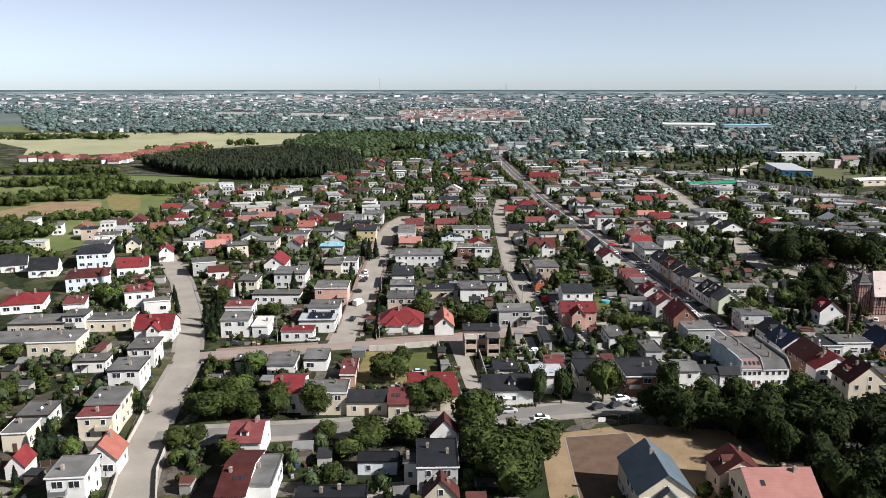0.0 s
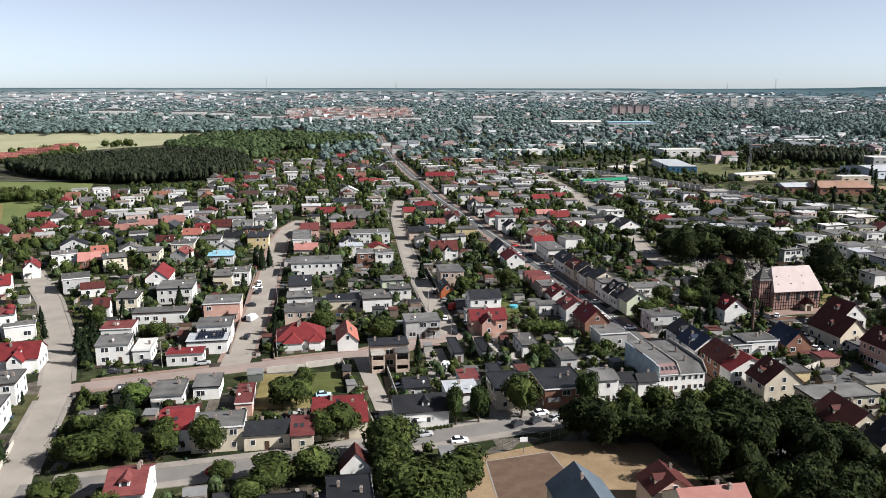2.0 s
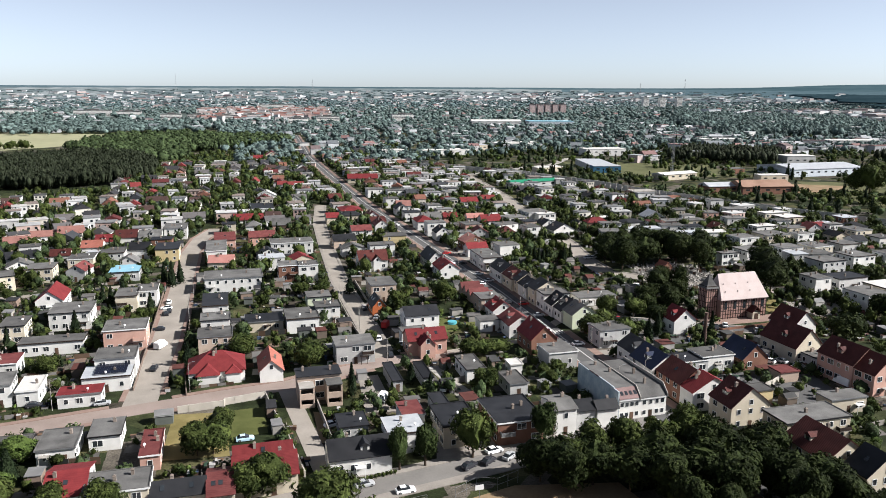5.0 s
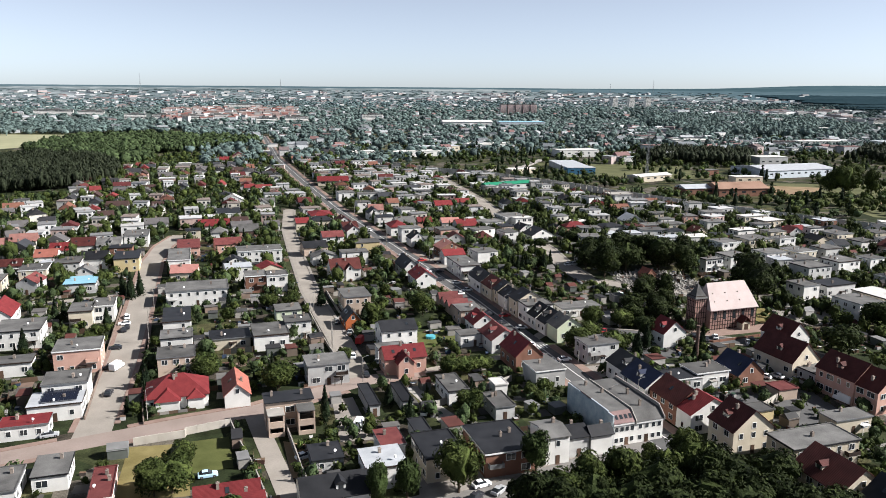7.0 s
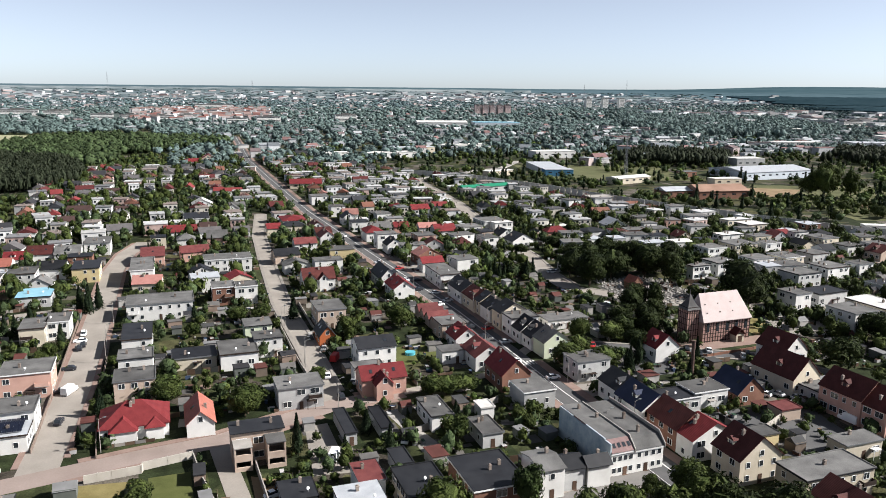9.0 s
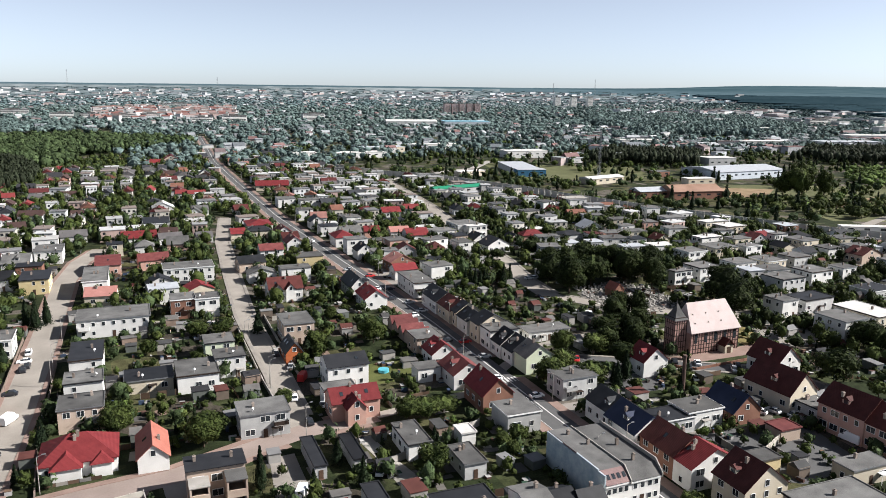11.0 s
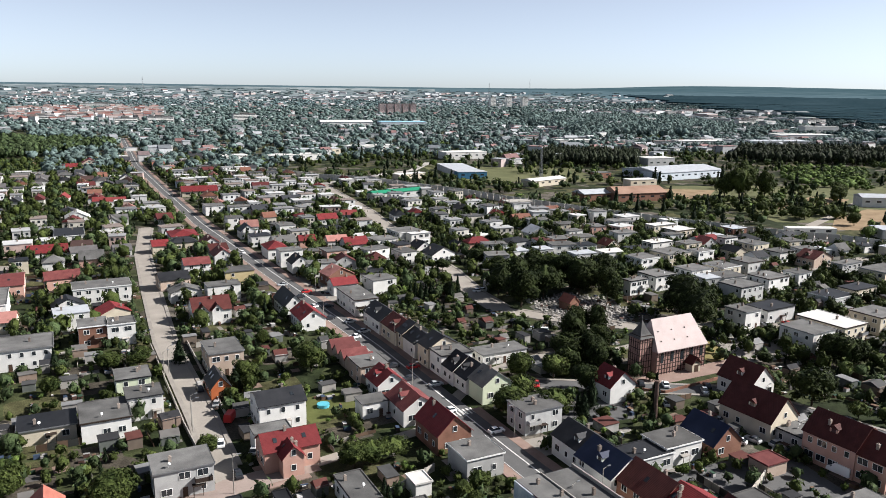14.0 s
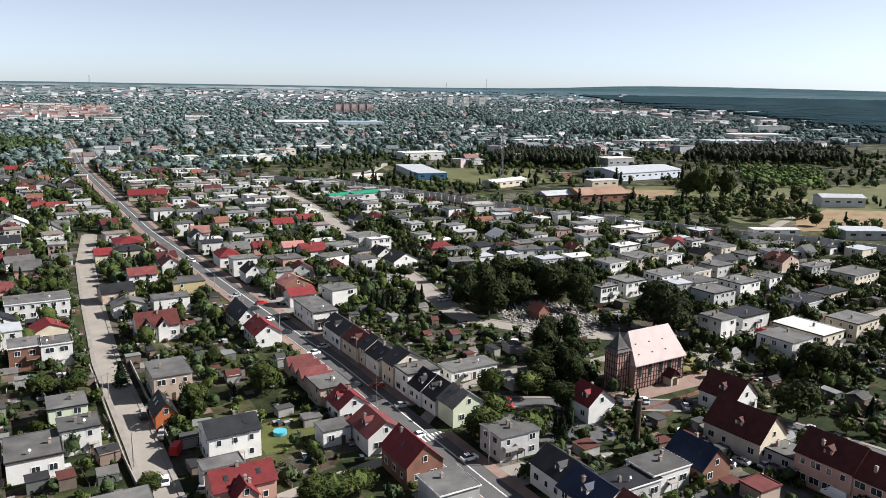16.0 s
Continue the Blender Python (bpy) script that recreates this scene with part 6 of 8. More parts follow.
# ---- garden trees and shrubs between the houses ----
def garden_trees():
    rng = random.Random(77)
    n = 0
    for _ in range(5200):
        x, y = rng.uniform(-135, 330), rng.uniform(88, 360)
        if x > wall_line(y) - 6 or (15 < x < 67 and 106 < y < 146) or (144 < x < 200 and 224 < y < 256):
            continue
        if -31 < x < -4 and 172 < y < 203:
            continue
        kind = rng.choices(("round", "fir", "pale", "column"), (7, 2.6, 1.0, 0.4))[0]
        r = rng.uniform(1.3, 3.0) if kind != "fir" else rng.uniform(1.2, 2.0)
        if not free(x, y, r * 0.75):
            continue
        tree(kind, x, y, r, r * (rng.uniform(1.7, 2.3) if kind != "fir" else rng.uniform(2.8, 3.8)))
        n += 1
        if n >= 150:
            break


garden_trees()


def park():
    """The dark stand of tall trees between the sandy yard and the road."""
    rng = random.Random(12)
    for j in range(9):
        for i in range(9):
            x, y = 50 + i * 5.6 + rng.uniform(-1.6, 1.6), 93 + j * 6.2 + rng.uniform(-1.6, 1.6)
            if x > 93 or (y < 141 and x < 64 + (141 - y) * 0.1) or (x < 54 and y < 146) or y > 150 - (x < 60) * 3:
                continue
            if all((x - a) ** 2 + (y - b) ** 2 > (2.5 + c * 0.8) ** 2 for a, b, c in PLOTS):
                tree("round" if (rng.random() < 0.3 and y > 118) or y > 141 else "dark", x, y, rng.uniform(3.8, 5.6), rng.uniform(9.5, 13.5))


park()


def scatter_leaves(name, spots, kind, count, size, label, category, seed=1, base=None):
    """Many crowns in one mesh: spots are (x, y, radius, height)."""
    vs, fs, n = [], [], 0
    models = []
    for i in range(8):
        cv, cf = core(kind, seed + i * 3.7, 0.68, 1)
        v, f = crown_mesh("", kind, seed + i, max(9, int(count * 0.7)), size * 1.0)
        k, c = len(f), len(cv)
        models.append((np.concatenate([np.array(cv), v[:k], v[2 * k:]]), np.concatenate([np.array(cf), np.stack([np.arange(k), np.arange(k) + k, np.arange(k) + 2 * k], 1) + c])))
    for i, (x, y, r, h) in enumerate(spots):
        v, f = models[i % 8]
        a = i * 2.4
        c, s = math.cos(a), math.sin(a)
        p = np.stack([x + r * (v[:, 0] * c - v[:, 1] * s), y + r * (v[:, 0] * s + v[:, 1] * c), v[:, 2] * h + (base(x, y) if base else 0)], 1)
        vs.append(p)
        fs.append(f + n)
        n += len(v)
    vs, fs = np.concatenate(vs), np.concatenate(fs)
    me = bpy.data.meshes.new(name)
    me.vertices.add(len(vs))
    me.vertices.foreach_set("co", vs.astype(np.float32).ravel())
    me.loops.add(fs.size)
    me.loops.foreach_set("vertex_index", fs.astype(np.int32).ravel())
    me.polygons.add(len(fs))
    me.polygons.foreach_set("loop_start", np.arange(0, fs.size, 3, dtype=np.int32))
    me.update(calc_edges=True)
    me.materials.append(LEAF[kind])
    return tagged(new(name, me), label, category, kind="stuff")


PLOTS.extend(((238, 588, 20), (225, 585, 12), (252, 592, 12), (109, 655, 16), (108, 700, 12), (290, 500, 12)))


def mid_green():
    """Shrubs and small trees that fill the gardens."""
    rng = random.Random(9)
    for kind, want, count, y0, y1, r0, r1 in (("round", 2700, 72, 90, 350, 0.6, 2.1), ("wooded", 900, 72, 90, 350, 1.2, 2.6), ("pale", 420, 60, 90, 350, 0.5, 1.3), ("fir", 240, 90, 90, 350, 0.7, 1.2),
                                              ("round", 2300, 84, 330, 960, 1.6, 4.2), ("wooded", 1600, 84, 330, 960, 1.4, 3.6), ("fir", 900, 70, 330, 960, 1.3, 2.2), ("pale", 200, 80, 330, 960, 1.0, 2.2)):
        spots = []
        for _ in range(want * 8):
            x, y = rng.uniform(-290, 440), rng.uniform(y0, y1)
            if x > wall_line(y) - 24 or (y > 640 and x < -90) or (y > 330 and x < -175 - (y - 330) * 0.05) or (y > 560 and x < -150) or (-31 < x < -4 and 174 < y < 203) or (13 < x < 68 and 106 < y < 146) or (160 < x < 196 and 270 < y < 322):
                continue
            if y < 350 and not -150 < x < 400:
                continue
            r = rng.uniform(r0, r1)
            if not free(x, y, r * (0.3 if y < 350 else -0.15)) or on_road(x, y, r * 0.9):
                continue
            spots.append((x, y, r, r * (rng.uniform(1.5, 2.4) if kind != "fir" else 3.2)))
            if len(spots) >= want:
                break
        scatter_leaves("garden_shrubs" if y1 < 400 else "garden_trees", spots, kind, count, 0.24 if y1 < 400 else 0.2, "shrubs and small trees between the houses", "shrubs", seed=40)


mid_green()


def estate_trees():
    """Dark garden trees between the flat-roofed houses in front of the factory wall."""
    rng = random.Random(58)
    for kind, want in (("dark", 420), ("round", 520)):
        spots = []
        for _ in range(want * 12):
            x, y = rng.uniform(120, 400), rng.uniform(205, 480)
            r = rng.uniform(1.5, 3.3)
            if x > wall_line(y) - 5 or x < 205 - (y - 205) * 0.3 or (165 < x < 228 and 268 < y < 356) or not free(x, y, r * 0.25) or on_road(x, y, r * 0.7):
                continue
            spots.append((x, y, r, r * rng.uniform(1.7, 2.5)))
            if len(spots) >= want:
                break
        scatter_leaves("garden_trees", spots, kind, 110, 0.22, "dark trees in the gardens by the factory wall", "trees", seed=59)


estate_trees()


def wood(name, ring, step, kind, r, h, count, label, seed, gaps=-1.0, sunk=0.0):
    """Trees that fill an outline."""
    rng = random.Random(seed)
    xs, ys = [p[0] for p in ring], [p[1] for p in ring]
    spots = []
    y = min(ys)
    while y < max(ys):
        x = min(xs)
        while x < max(xs):
            px, py = x + rng.uniform(-0.45, 0.45) * step, y + rng.uniform(-0.45, 0.45) * step
            x += step
            inside = False
            for (x0, y0), (x1, y1) in zip(ring, ring[1:] + ring[:1]):
                if (y0 > py) != (y1 > py) and px < (x1 - x0) * (py - y0) / (y1 - y0) + x0:
                    inside = not inside
            if inside and noise.noise(Vector((px * 0.02, py * 0.02, seed))) > gaps:
                k = rng.uniform(0.62, 1.3) if kind != "pines" else rng.uniform(0.9, 1.15)
                spots.append((px, py, r * k, h * (0.3 + 0.7 * k) * rng.uniform(0.9, 1.1)))
        y += step
    return scatter_leaves(name, spots, kind, count, 0.26 if kind != "fir" else 0.2, label, "woodland", seed, base=lambda x, y: -sunk)


wood("pine_plantation", [(-300, 800), (-262, 748), (-205, 690), (-149, 668), (-90, 690), (-66, 735), (-64, 800), (-95, 905), (-150, 945), (-235, 880)], 4.0, "pines", 3.2, 13.5, 44, "dense dark pine plantation behind the houses", 3)
wood("woodland", [(-190, 1060), (-150, 960), (-95, 915), (-62, 850), (-40, 880), (-48, 1000), (14, 1025), (72, 1085), (100, 1150), (-60, 1300), (-150, 1260)], 8.5, "wooded", 6.2, 12, 80, "green broad-leaved wood beside the field", 4)


def hedgerow(pts, width, r, h, seed, label="hedgerow of bushes and small trees between meadows"):
    """Uneven bushes along a field's edge."""
    rng = random.Random(seed)
    spots = []
    for (x0, y0), (x1, y1) in zip(pts, pts[1:]):
        for _ in range(int(math.hypot(x1 - x0, y1 - y0) * width / (r * r * 1.3)) + 3):
            f, k = rng.random(), rng.uniform(0.55, 1.25)
            spots.append((x0 + (x1 - x0) * f + rng.gauss(0, width * 0.3), y0 + (y1 - y0) * f + rng.gauss(0, width * 0.3), r * k, h * k))
    return scatter_leaves("hedgerow", spots, "round", 90, 0.2, label, "hedgerow", seed)


hedgerow([(-262, 440), (-234, 462), (-196, 462)], 12, 3.6, 6, 101)
hedgerow([(-330, 500), (-286, 544), (-250, 566)], 22, 4.2, 8, 102)
hedgerow([(-300, 622), (-222, 590), (-177, 575)], 24, 4.4, 9, 103)
hedgerow([(-400, 625), (-332, 640), (-270, 664)], 20, 4.2, 8, 104)
hedgerow([(-330, 400), (-262, 405), (-225, 400)], 26, 4.4, 8, 105)
hedgerow([(-260, 345), (-215, 350), (-185, 330)], 20, 4.0, 7, 106)
hedgerow([(-430, 720), (-360, 735), (-300, 722)], 14, 4.0, 8, 107)
hedgerow([(-720, 1286), (-619, 1251), (-561, 1294), (-492, 1265)], 34, 7, 9, 108, "belt of bushes across the pale field")
hedgerow([(-455, 875), (-430, 906)], 12, 5.0, 9, 109)
hedgerow([(-352, 985), (-335, 1022), (-290, 1034)], 14, 5.0, 9, 110)
hedgerow([(-280, 1098), (-238, 1110)], 12, 5.5, 10, 111)
hedgerow([(-400, 790), (-330, 900), (-300, 1010)], 26, 4.0, 6, 112)
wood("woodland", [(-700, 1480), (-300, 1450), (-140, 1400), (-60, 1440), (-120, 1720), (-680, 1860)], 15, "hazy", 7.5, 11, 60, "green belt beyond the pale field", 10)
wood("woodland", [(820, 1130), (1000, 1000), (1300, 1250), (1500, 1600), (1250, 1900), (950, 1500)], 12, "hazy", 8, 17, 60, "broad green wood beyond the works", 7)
wood("woodland", [(470, 760), (560, 690), (640, 780), (560, 850)], 7.5, "pines", 4.2, 15, 56, "dark stand of tall pines", 8)
wood("woodland", [(700, 700), (860, 600), (1000, 700), (840, 800)], 8.5, "pines", 5.2, 15, 52, "dark belt of tall pines", 12, -0.3)
wood("woodland", [(590, 500), (630, 478), (785, 592), (712, 640), (620, 560)], 9, "pale", 4.4, 5.5, 70, "young bushy trees on waste ground", 11)
wood("woodland", [(400, 440), (470, 380), (520, 420), (425, 500)], 10, "round", 4, 7, 80, "bushes along the factory wall", 13)


def far_forest():
    """The wide forest on the plain: one uneven canopy, with a ragged edge towards the town."""
    n, k = 230, 150
    rng = random.Random(21)
    verts, faces, edge = [], [], []
    for j in range(k + 1):
        ring = 1500 * (4600 / 1500) ** (j / k)
        first = 64 - 22 * ((ring - 1500) / 3100) ** 0.6
        first += 5.0 * noise.noise(Vector((j * 0.07, 0, 7))) + 3.0 * noise.noise(Vector((j * 0.33, 3, 7)))
        for i in range(n + 1):
            a = radians(first + (82 - first) * ((i + rng.uniform(-0.4, 0.4) * (0 < i < n)) / n) ** 1.15)
            r = ring * (1 + rng.uniform(-0.4, 0.4) * 0.0075)
            x, y = r * math.sin(a), r * math.cos(a)
            z = 12 + 2.5 * noise.noise(Vector((x * 0.004, y * 0.004, 0))) + 1.0 * noise.noise(Vector((x * 0.02, y * 0.02, 5))) + rng.uniform(-0.35, 0.35)
            verts.append((x, y, -0.5 if i == 0 or j == 0 else z + max(0.0, r - 4250) * 0.1))
        for _ in range(13):
            a, r = radians(first + rng.gauss(-1.2, 2.6)), ring * rng.uniform(0.99, 1.01)
            edge.append((r * math.sin(a), r * math.cos(a), rng.uniform(6, 11), rng.uniform(9, 14)))
    for j in range(k):
        for i in range(n):
            q = j * (n + 1) + i
            faces.append((q, q + 1, q + n + 2, q + n + 1))
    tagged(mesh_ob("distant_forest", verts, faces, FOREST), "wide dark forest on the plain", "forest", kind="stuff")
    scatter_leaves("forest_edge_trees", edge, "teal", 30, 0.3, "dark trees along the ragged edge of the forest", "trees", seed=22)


# the blue cast of haze over the forest is part of this base colour
FOREST = mat("hazy_forest_canopy", (0.013, 0.027, 0.034), (0.027, 0.046, 0.056), 0.95, scale=0.004, fine=0.05, gloss=0.0)
far_forest()


def works_green():
    """Trees and bushes over the works and waste ground."""
    rng = random.Random(17)
    for kind, want in (("round", 900), ("wooded", 700), ("fir", 300), ("pale", 160)):
        spots = []
        while len(spots) < want:
            y = rng.uniform(340, 1050)
            x = wall_line(y) + 6 + rng.random() ** 1.2 * 760
            if noise.noise(Vector((x * 0.012, y * 0.012, 3))) > -0.12 and free(x, y, 2):
                r = rng.uniform(1.8, 4.6)
                spots.append((x, y, r, r * (1.9 if kind != "fir" else 3)))
        scatter_leaves("works_trees", spots, kind, 70, 0.24, "trees and bushes between the works buildings", "trees", seed=70)


# ---- works and long wall ----
def hall(x, y, w, d, rot, h, wall, roof, rise=0.0, label="low industrial hall"):
    ob = new("industrial_hall")
    ob.matrix_basis = pose(x, y, 0, 0, 0, rot)
    tagged(ob, label, "hall", "works buildings")
    PLOTS.append((x, y, max(w, d) / 2))
    bm = bmesh.new()
    hw, hd = w / 2, d / 2
    box(bm, -hw, -hd, -0.2, hw, hd, h)
    part("wall", bm, wall, ob)
    bm = bmesh.new()
    o = 0.5
    if rise:
        rows = [[bm.verts.new((s * (hw + o), p, q)) for p, q in ((-hd - o, h), (0, h + rise), (hd + o, h), (hd + o, h + 0.2), (0, h + rise + 0.25), (-hd - o, h + 0.2))] for s in (-1, 1)]
        for i in range(6):
            bm.faces.new((rows[0][i], rows[0][(i + 1) % 6], rows[1][(i + 1) % 6], rows[1][i]))
        for r in rows:
            bm.faces.new((r[0], r[1], r[4], r[5]))
            bm.faces.new((r[1], r[2], r[3], r[4]))
            bm.faces.new((r[0], r[1], r[2]))
        bmesh.ops.recalc_face_normals(bm, faces=bm.faces)
    else:
        box(bm, -hw - 0.2, -hd - 0.2, h + 0.003, hw + 0.2, hd + 0.2, h + 0.4)
    part("roof", bm, roof, ob)
    for i in range(max(2, int(w / 8))):
        bm = bmesh.new()
        u = -hw + (i + 0.5) * w / max(2, int(w / 8))
        box(bm, u - 1.6, -hd - 0.05, h * 0.5, u + 1.6, -hd + 0.02, h * 0.5 + 1.3)
        part("window_band", bm, GLASS, ob)
    return ob


BLUE = mat("blue_cladding", (0.036, 0.12, 0.216), (0.06, 0.162, 0.27), 0.6)
GREEN = mat("green_sheet", (0.012, 0.132, 0.072), (0.024, 0.18, 0.102), 0.5)
RUST = mat("rusty_roof_sheet", (0.168, 0.102, 0.072), (0.252, 0.162, 0.12), 0.8, scale=0.1)
W, G, C = WALL["w"], WALL["g"], WALL["c"]
hall(363.7, 722.8, 26, 69.6, -14, 5.6, G, ROOF["s"], label="long grey works hall with a pale roof")
hall(353.6, 682, 27, 14, -14, 6.2, BLUE, ROOF["s"], label="end bay of a works hall in blue cladding")
hall(238, 593, 44, 9, 11, 5, G, GREEN, 1.6, "long low shed with a bright green roof")
hall(592, 699, 33, 22, -8, 10, G, ROOF["w"], label="grey warehouse with a flat pale roof")
hall(545, 625, 83, 50, 2, 7, WALL["j"], ROOF["s"], 3, "large white warehouse with a pale metal roof")
hall(402, 518, 42, 24, -8, 6, WALL["k"], RUST, 4, "brick warehouse with a rusty brown roof")
hall(371, 528, 26, 16, -4, 5.5, WALL["k"], ROOF["s"], 2.4, "brick shed with a pale roof")
hall(461, 577, 26, 12, -8, 6, C, ROOF["w"], label="cream works building with a whitish roof")
hall(388, 616, 42, 14, 13, 5, C, ROOF["w"], 1.5, "long cream storage building with a pale roof")
hall(548, 418, 32, 14, -31, 7, W, ROOF["s"], 2, "white storage hall with a pale roof")
hall(401, 365, 28, 7, -27, 3.6, W, ROOF["w"], label="long low white shed behind a wall")
hall(441, 337, 26, 16, -30, 5, G, ROOF["s"], label="grey storage hall behind a wall")
hall(442, 855, 51, 24, -4, 8, W, ROOF["w"], label="white works hall with a whitish roof")
hall(300, 700, 30, 10, 14, 4.5, C, ROOF["w"], label="pale low workshop with a flat roof")
hall(470, 640, 16, 10, 0, 5, WALL["k"], ROOF["g"], label="brick works office with a grey roof")
hall(255, 905, 60, 22, 2, 6, W, ROOF["w"], label="white supermarket with a pale flat roof")
hall(190, 930, 40, 16, 2, 5, W, ROOF["w"], label="white low market hall with a pale roof")
hall(300, 960, 56, 20, 4, 7, C, ROOF["s"], label="cream workshop hall with a metal roof")
hall(380, 990, 60, 22, 4, 7, W, ROOF["w"], label="white workshop hall with a pale roof")
hall(108, 706, 16, 10, 2, 5, WALL["j"], ROOF["u"], label="pale blue shop with a dark roof")
hall(109, 662, 25, 18, -8, 4, C, ROOF["r"], 3, "shop with a broad red hipped roof")
hall(540, 1490, 100, 34, -12, 12, W, ROOF["w"], 3, "stadium stand with a white roof")
hall(640, 1450, 90, 40, -12, 13, WALL["j"], ROOF["j"], label="sports hall with a pale blue roof")
hall(700, 980, 60, 24, -10, 8, W, ROOF["w"], label="white works hall with a whitish roof")
hall(860, 900, 70, 26, -14, 9, W, ROOF["w"], label="white works hall with a whitish roof")
hall(980, 860, 90, 34, -18, 9, G, ROOF["s"], label="grey works hall with a metal roof")
hall(1150, 950, 100, 34, -18, 10, W, ROOF["w"], label="long white works hall with a whitish roof")
hall(1080, 1120, 60, 16, -18, 14, W, ROOF["w"], label="tall white works office with a flat roof")
hall(1330, 1050, 70, 18, -18, 16, W, ROOF["w"], label="tall white works office with a flat roof")


def shell_house():
    """Unfinished concrete frame of a large house."""
    ob = tagged(new("unfinished_house"), "unfinished grey concrete frame of a large house", "building shell")
    ob.matrix_basis = pose(290, 508, 0, 0, 0, -8)
    for z in (0.0, 3.2, 6.4):
        bm = bmesh.new()
        box(bm, -9, -6, z, 9, 6, z + 0.3)
        part("floor_slab", bm, CONCRETE, ob)
    for i in range(5):
        for j in range(3):
            bm = bmesh.new()
            box(bm, -8.8 + i * 4.3, -5.8 + j * 5.6, 0.3, -8.4 + i * 4.3, -5.4 + j * 5.6, 6.4 if i not in (0, 4) else 9.0)
            part("column", bm, CONCRETE, ob)
    PLOTS.append((290, 508, 10))


shell_house()


def long_wall():
    """Concrete panel wall along the works, panel by panel."""
    ob = tagged(new("factory_wall"), "long grey concrete panel wall around the works", "wall")
    pts = [(417, 270), (405, 307), (392, 339), (370, 371), (349, 416), (325, 475), (303, 541), (295, 582), (274, 636), (258, 686), (225, 722), (196, 790)]
    for (x0, y0), (x1, y1) in zip(pts, pts[1:]):
        n = int(math.hypot(x1 - x0, y1 - y0) / 6)
        ang = math.degrees(math.atan2(y1 - y0, x1 - x0))
        for i in range(n):
            f = (i + 0.5) / n
            shared("wall_panel", PANEL, ob, pose(x0 + (x1 - x0) * f, y0 + (y1 - y0) * f, 0, 0, 0, ang))


bm = bmesh.new()
box(bm, -2.85, -0.08, -0.1, 2.85, 0.08, 4.7)
box(bm, -2.85, -0.12, 4.7, 2.85, 0.12, 4.85)
box(bm, 2.85, -0.16, -0.1, 3.1, 0.16, 4.95)
PANEL = bpy.data.meshes.new("wall_panel")
bm.to_mesh(PANEL)
bm.free()
PANEL.materials.append(mat("pale_concrete_panels", (0.33, 0.325, 0.305), (0.45, 0.44, 0.415), 0.9))
long_wall()
strip("road", [(428, 270), (403, 342), (360, 420), (336, 478), (314, 545), (306, 584), (285, 639), (269, 690), (236, 727), (207, 795), (180, 930)], 6, 0.3, 0.5, CONCRETE, "pale railway ballast bed", "railway")
strip("road", [(214, 690), (236, 703), (264, 717), (291, 738), (330, 757), (381, 822)], 8, 0.36, 0.5, CONCRETE, "pale concrete works road", "road")
strip("path", [(425, 383), (480, 405), (538, 431), (575, 446)], 6, 0.1, 0.1, SETTS, "pale lane to a storage yard", "path")


def mast(x, y, h, w=2.4):
    ob = tagged(new("radio_mast"), "slender grey lattice mast", "mast")
    ob.matrix_basis = pose(x, y, 0)
    n = int(h / 5)
    for sx, sy in ((-1, -1), (1, -1), (1, 1), (-1, 1)):
        bm = bmesh.new()
        tube(bm, (sx * w / 2, sy * w / 2, 0), (sx * 0.35, sy * 0.35, h), 0.16, 0.1, 5)
        part("leg", bm, STEEL, ob)
    for i in range(n):
        a, b = 1 - i / n, 1 - (i + 1) / n
        ra, rb = 0.35 + (w / 2 - 0.35) * a, 0.35 + (w / 2 - 0.35) * b
        bm = bmesh.new()
        for sx, sy, tx, ty in ((-1, -1, 1, -1), (1, -1, 1, 1), (1, 1, -1, 1), (-1, 1, -1, -1)):
            tube(bm, (sx * ra, sy * ra, h * i / n), (tx * rb, ty * rb, h * (i + 1) / n), 0.07, 0.07, 4)
        part("bracing", bm, STEEL, ob)
    return ob


mast(387.9, 620.2, 46)
mast(259.0, 2165.5, 95, 9)
mast(-98.3, 2280.9, 110, 9)
mast(1136.5, 1944.3, 90, 7)
mast(1688.5, 2559.9, 110, 9)
mast(790.2, 1780.9, 60, 6)


# ---- far town ----

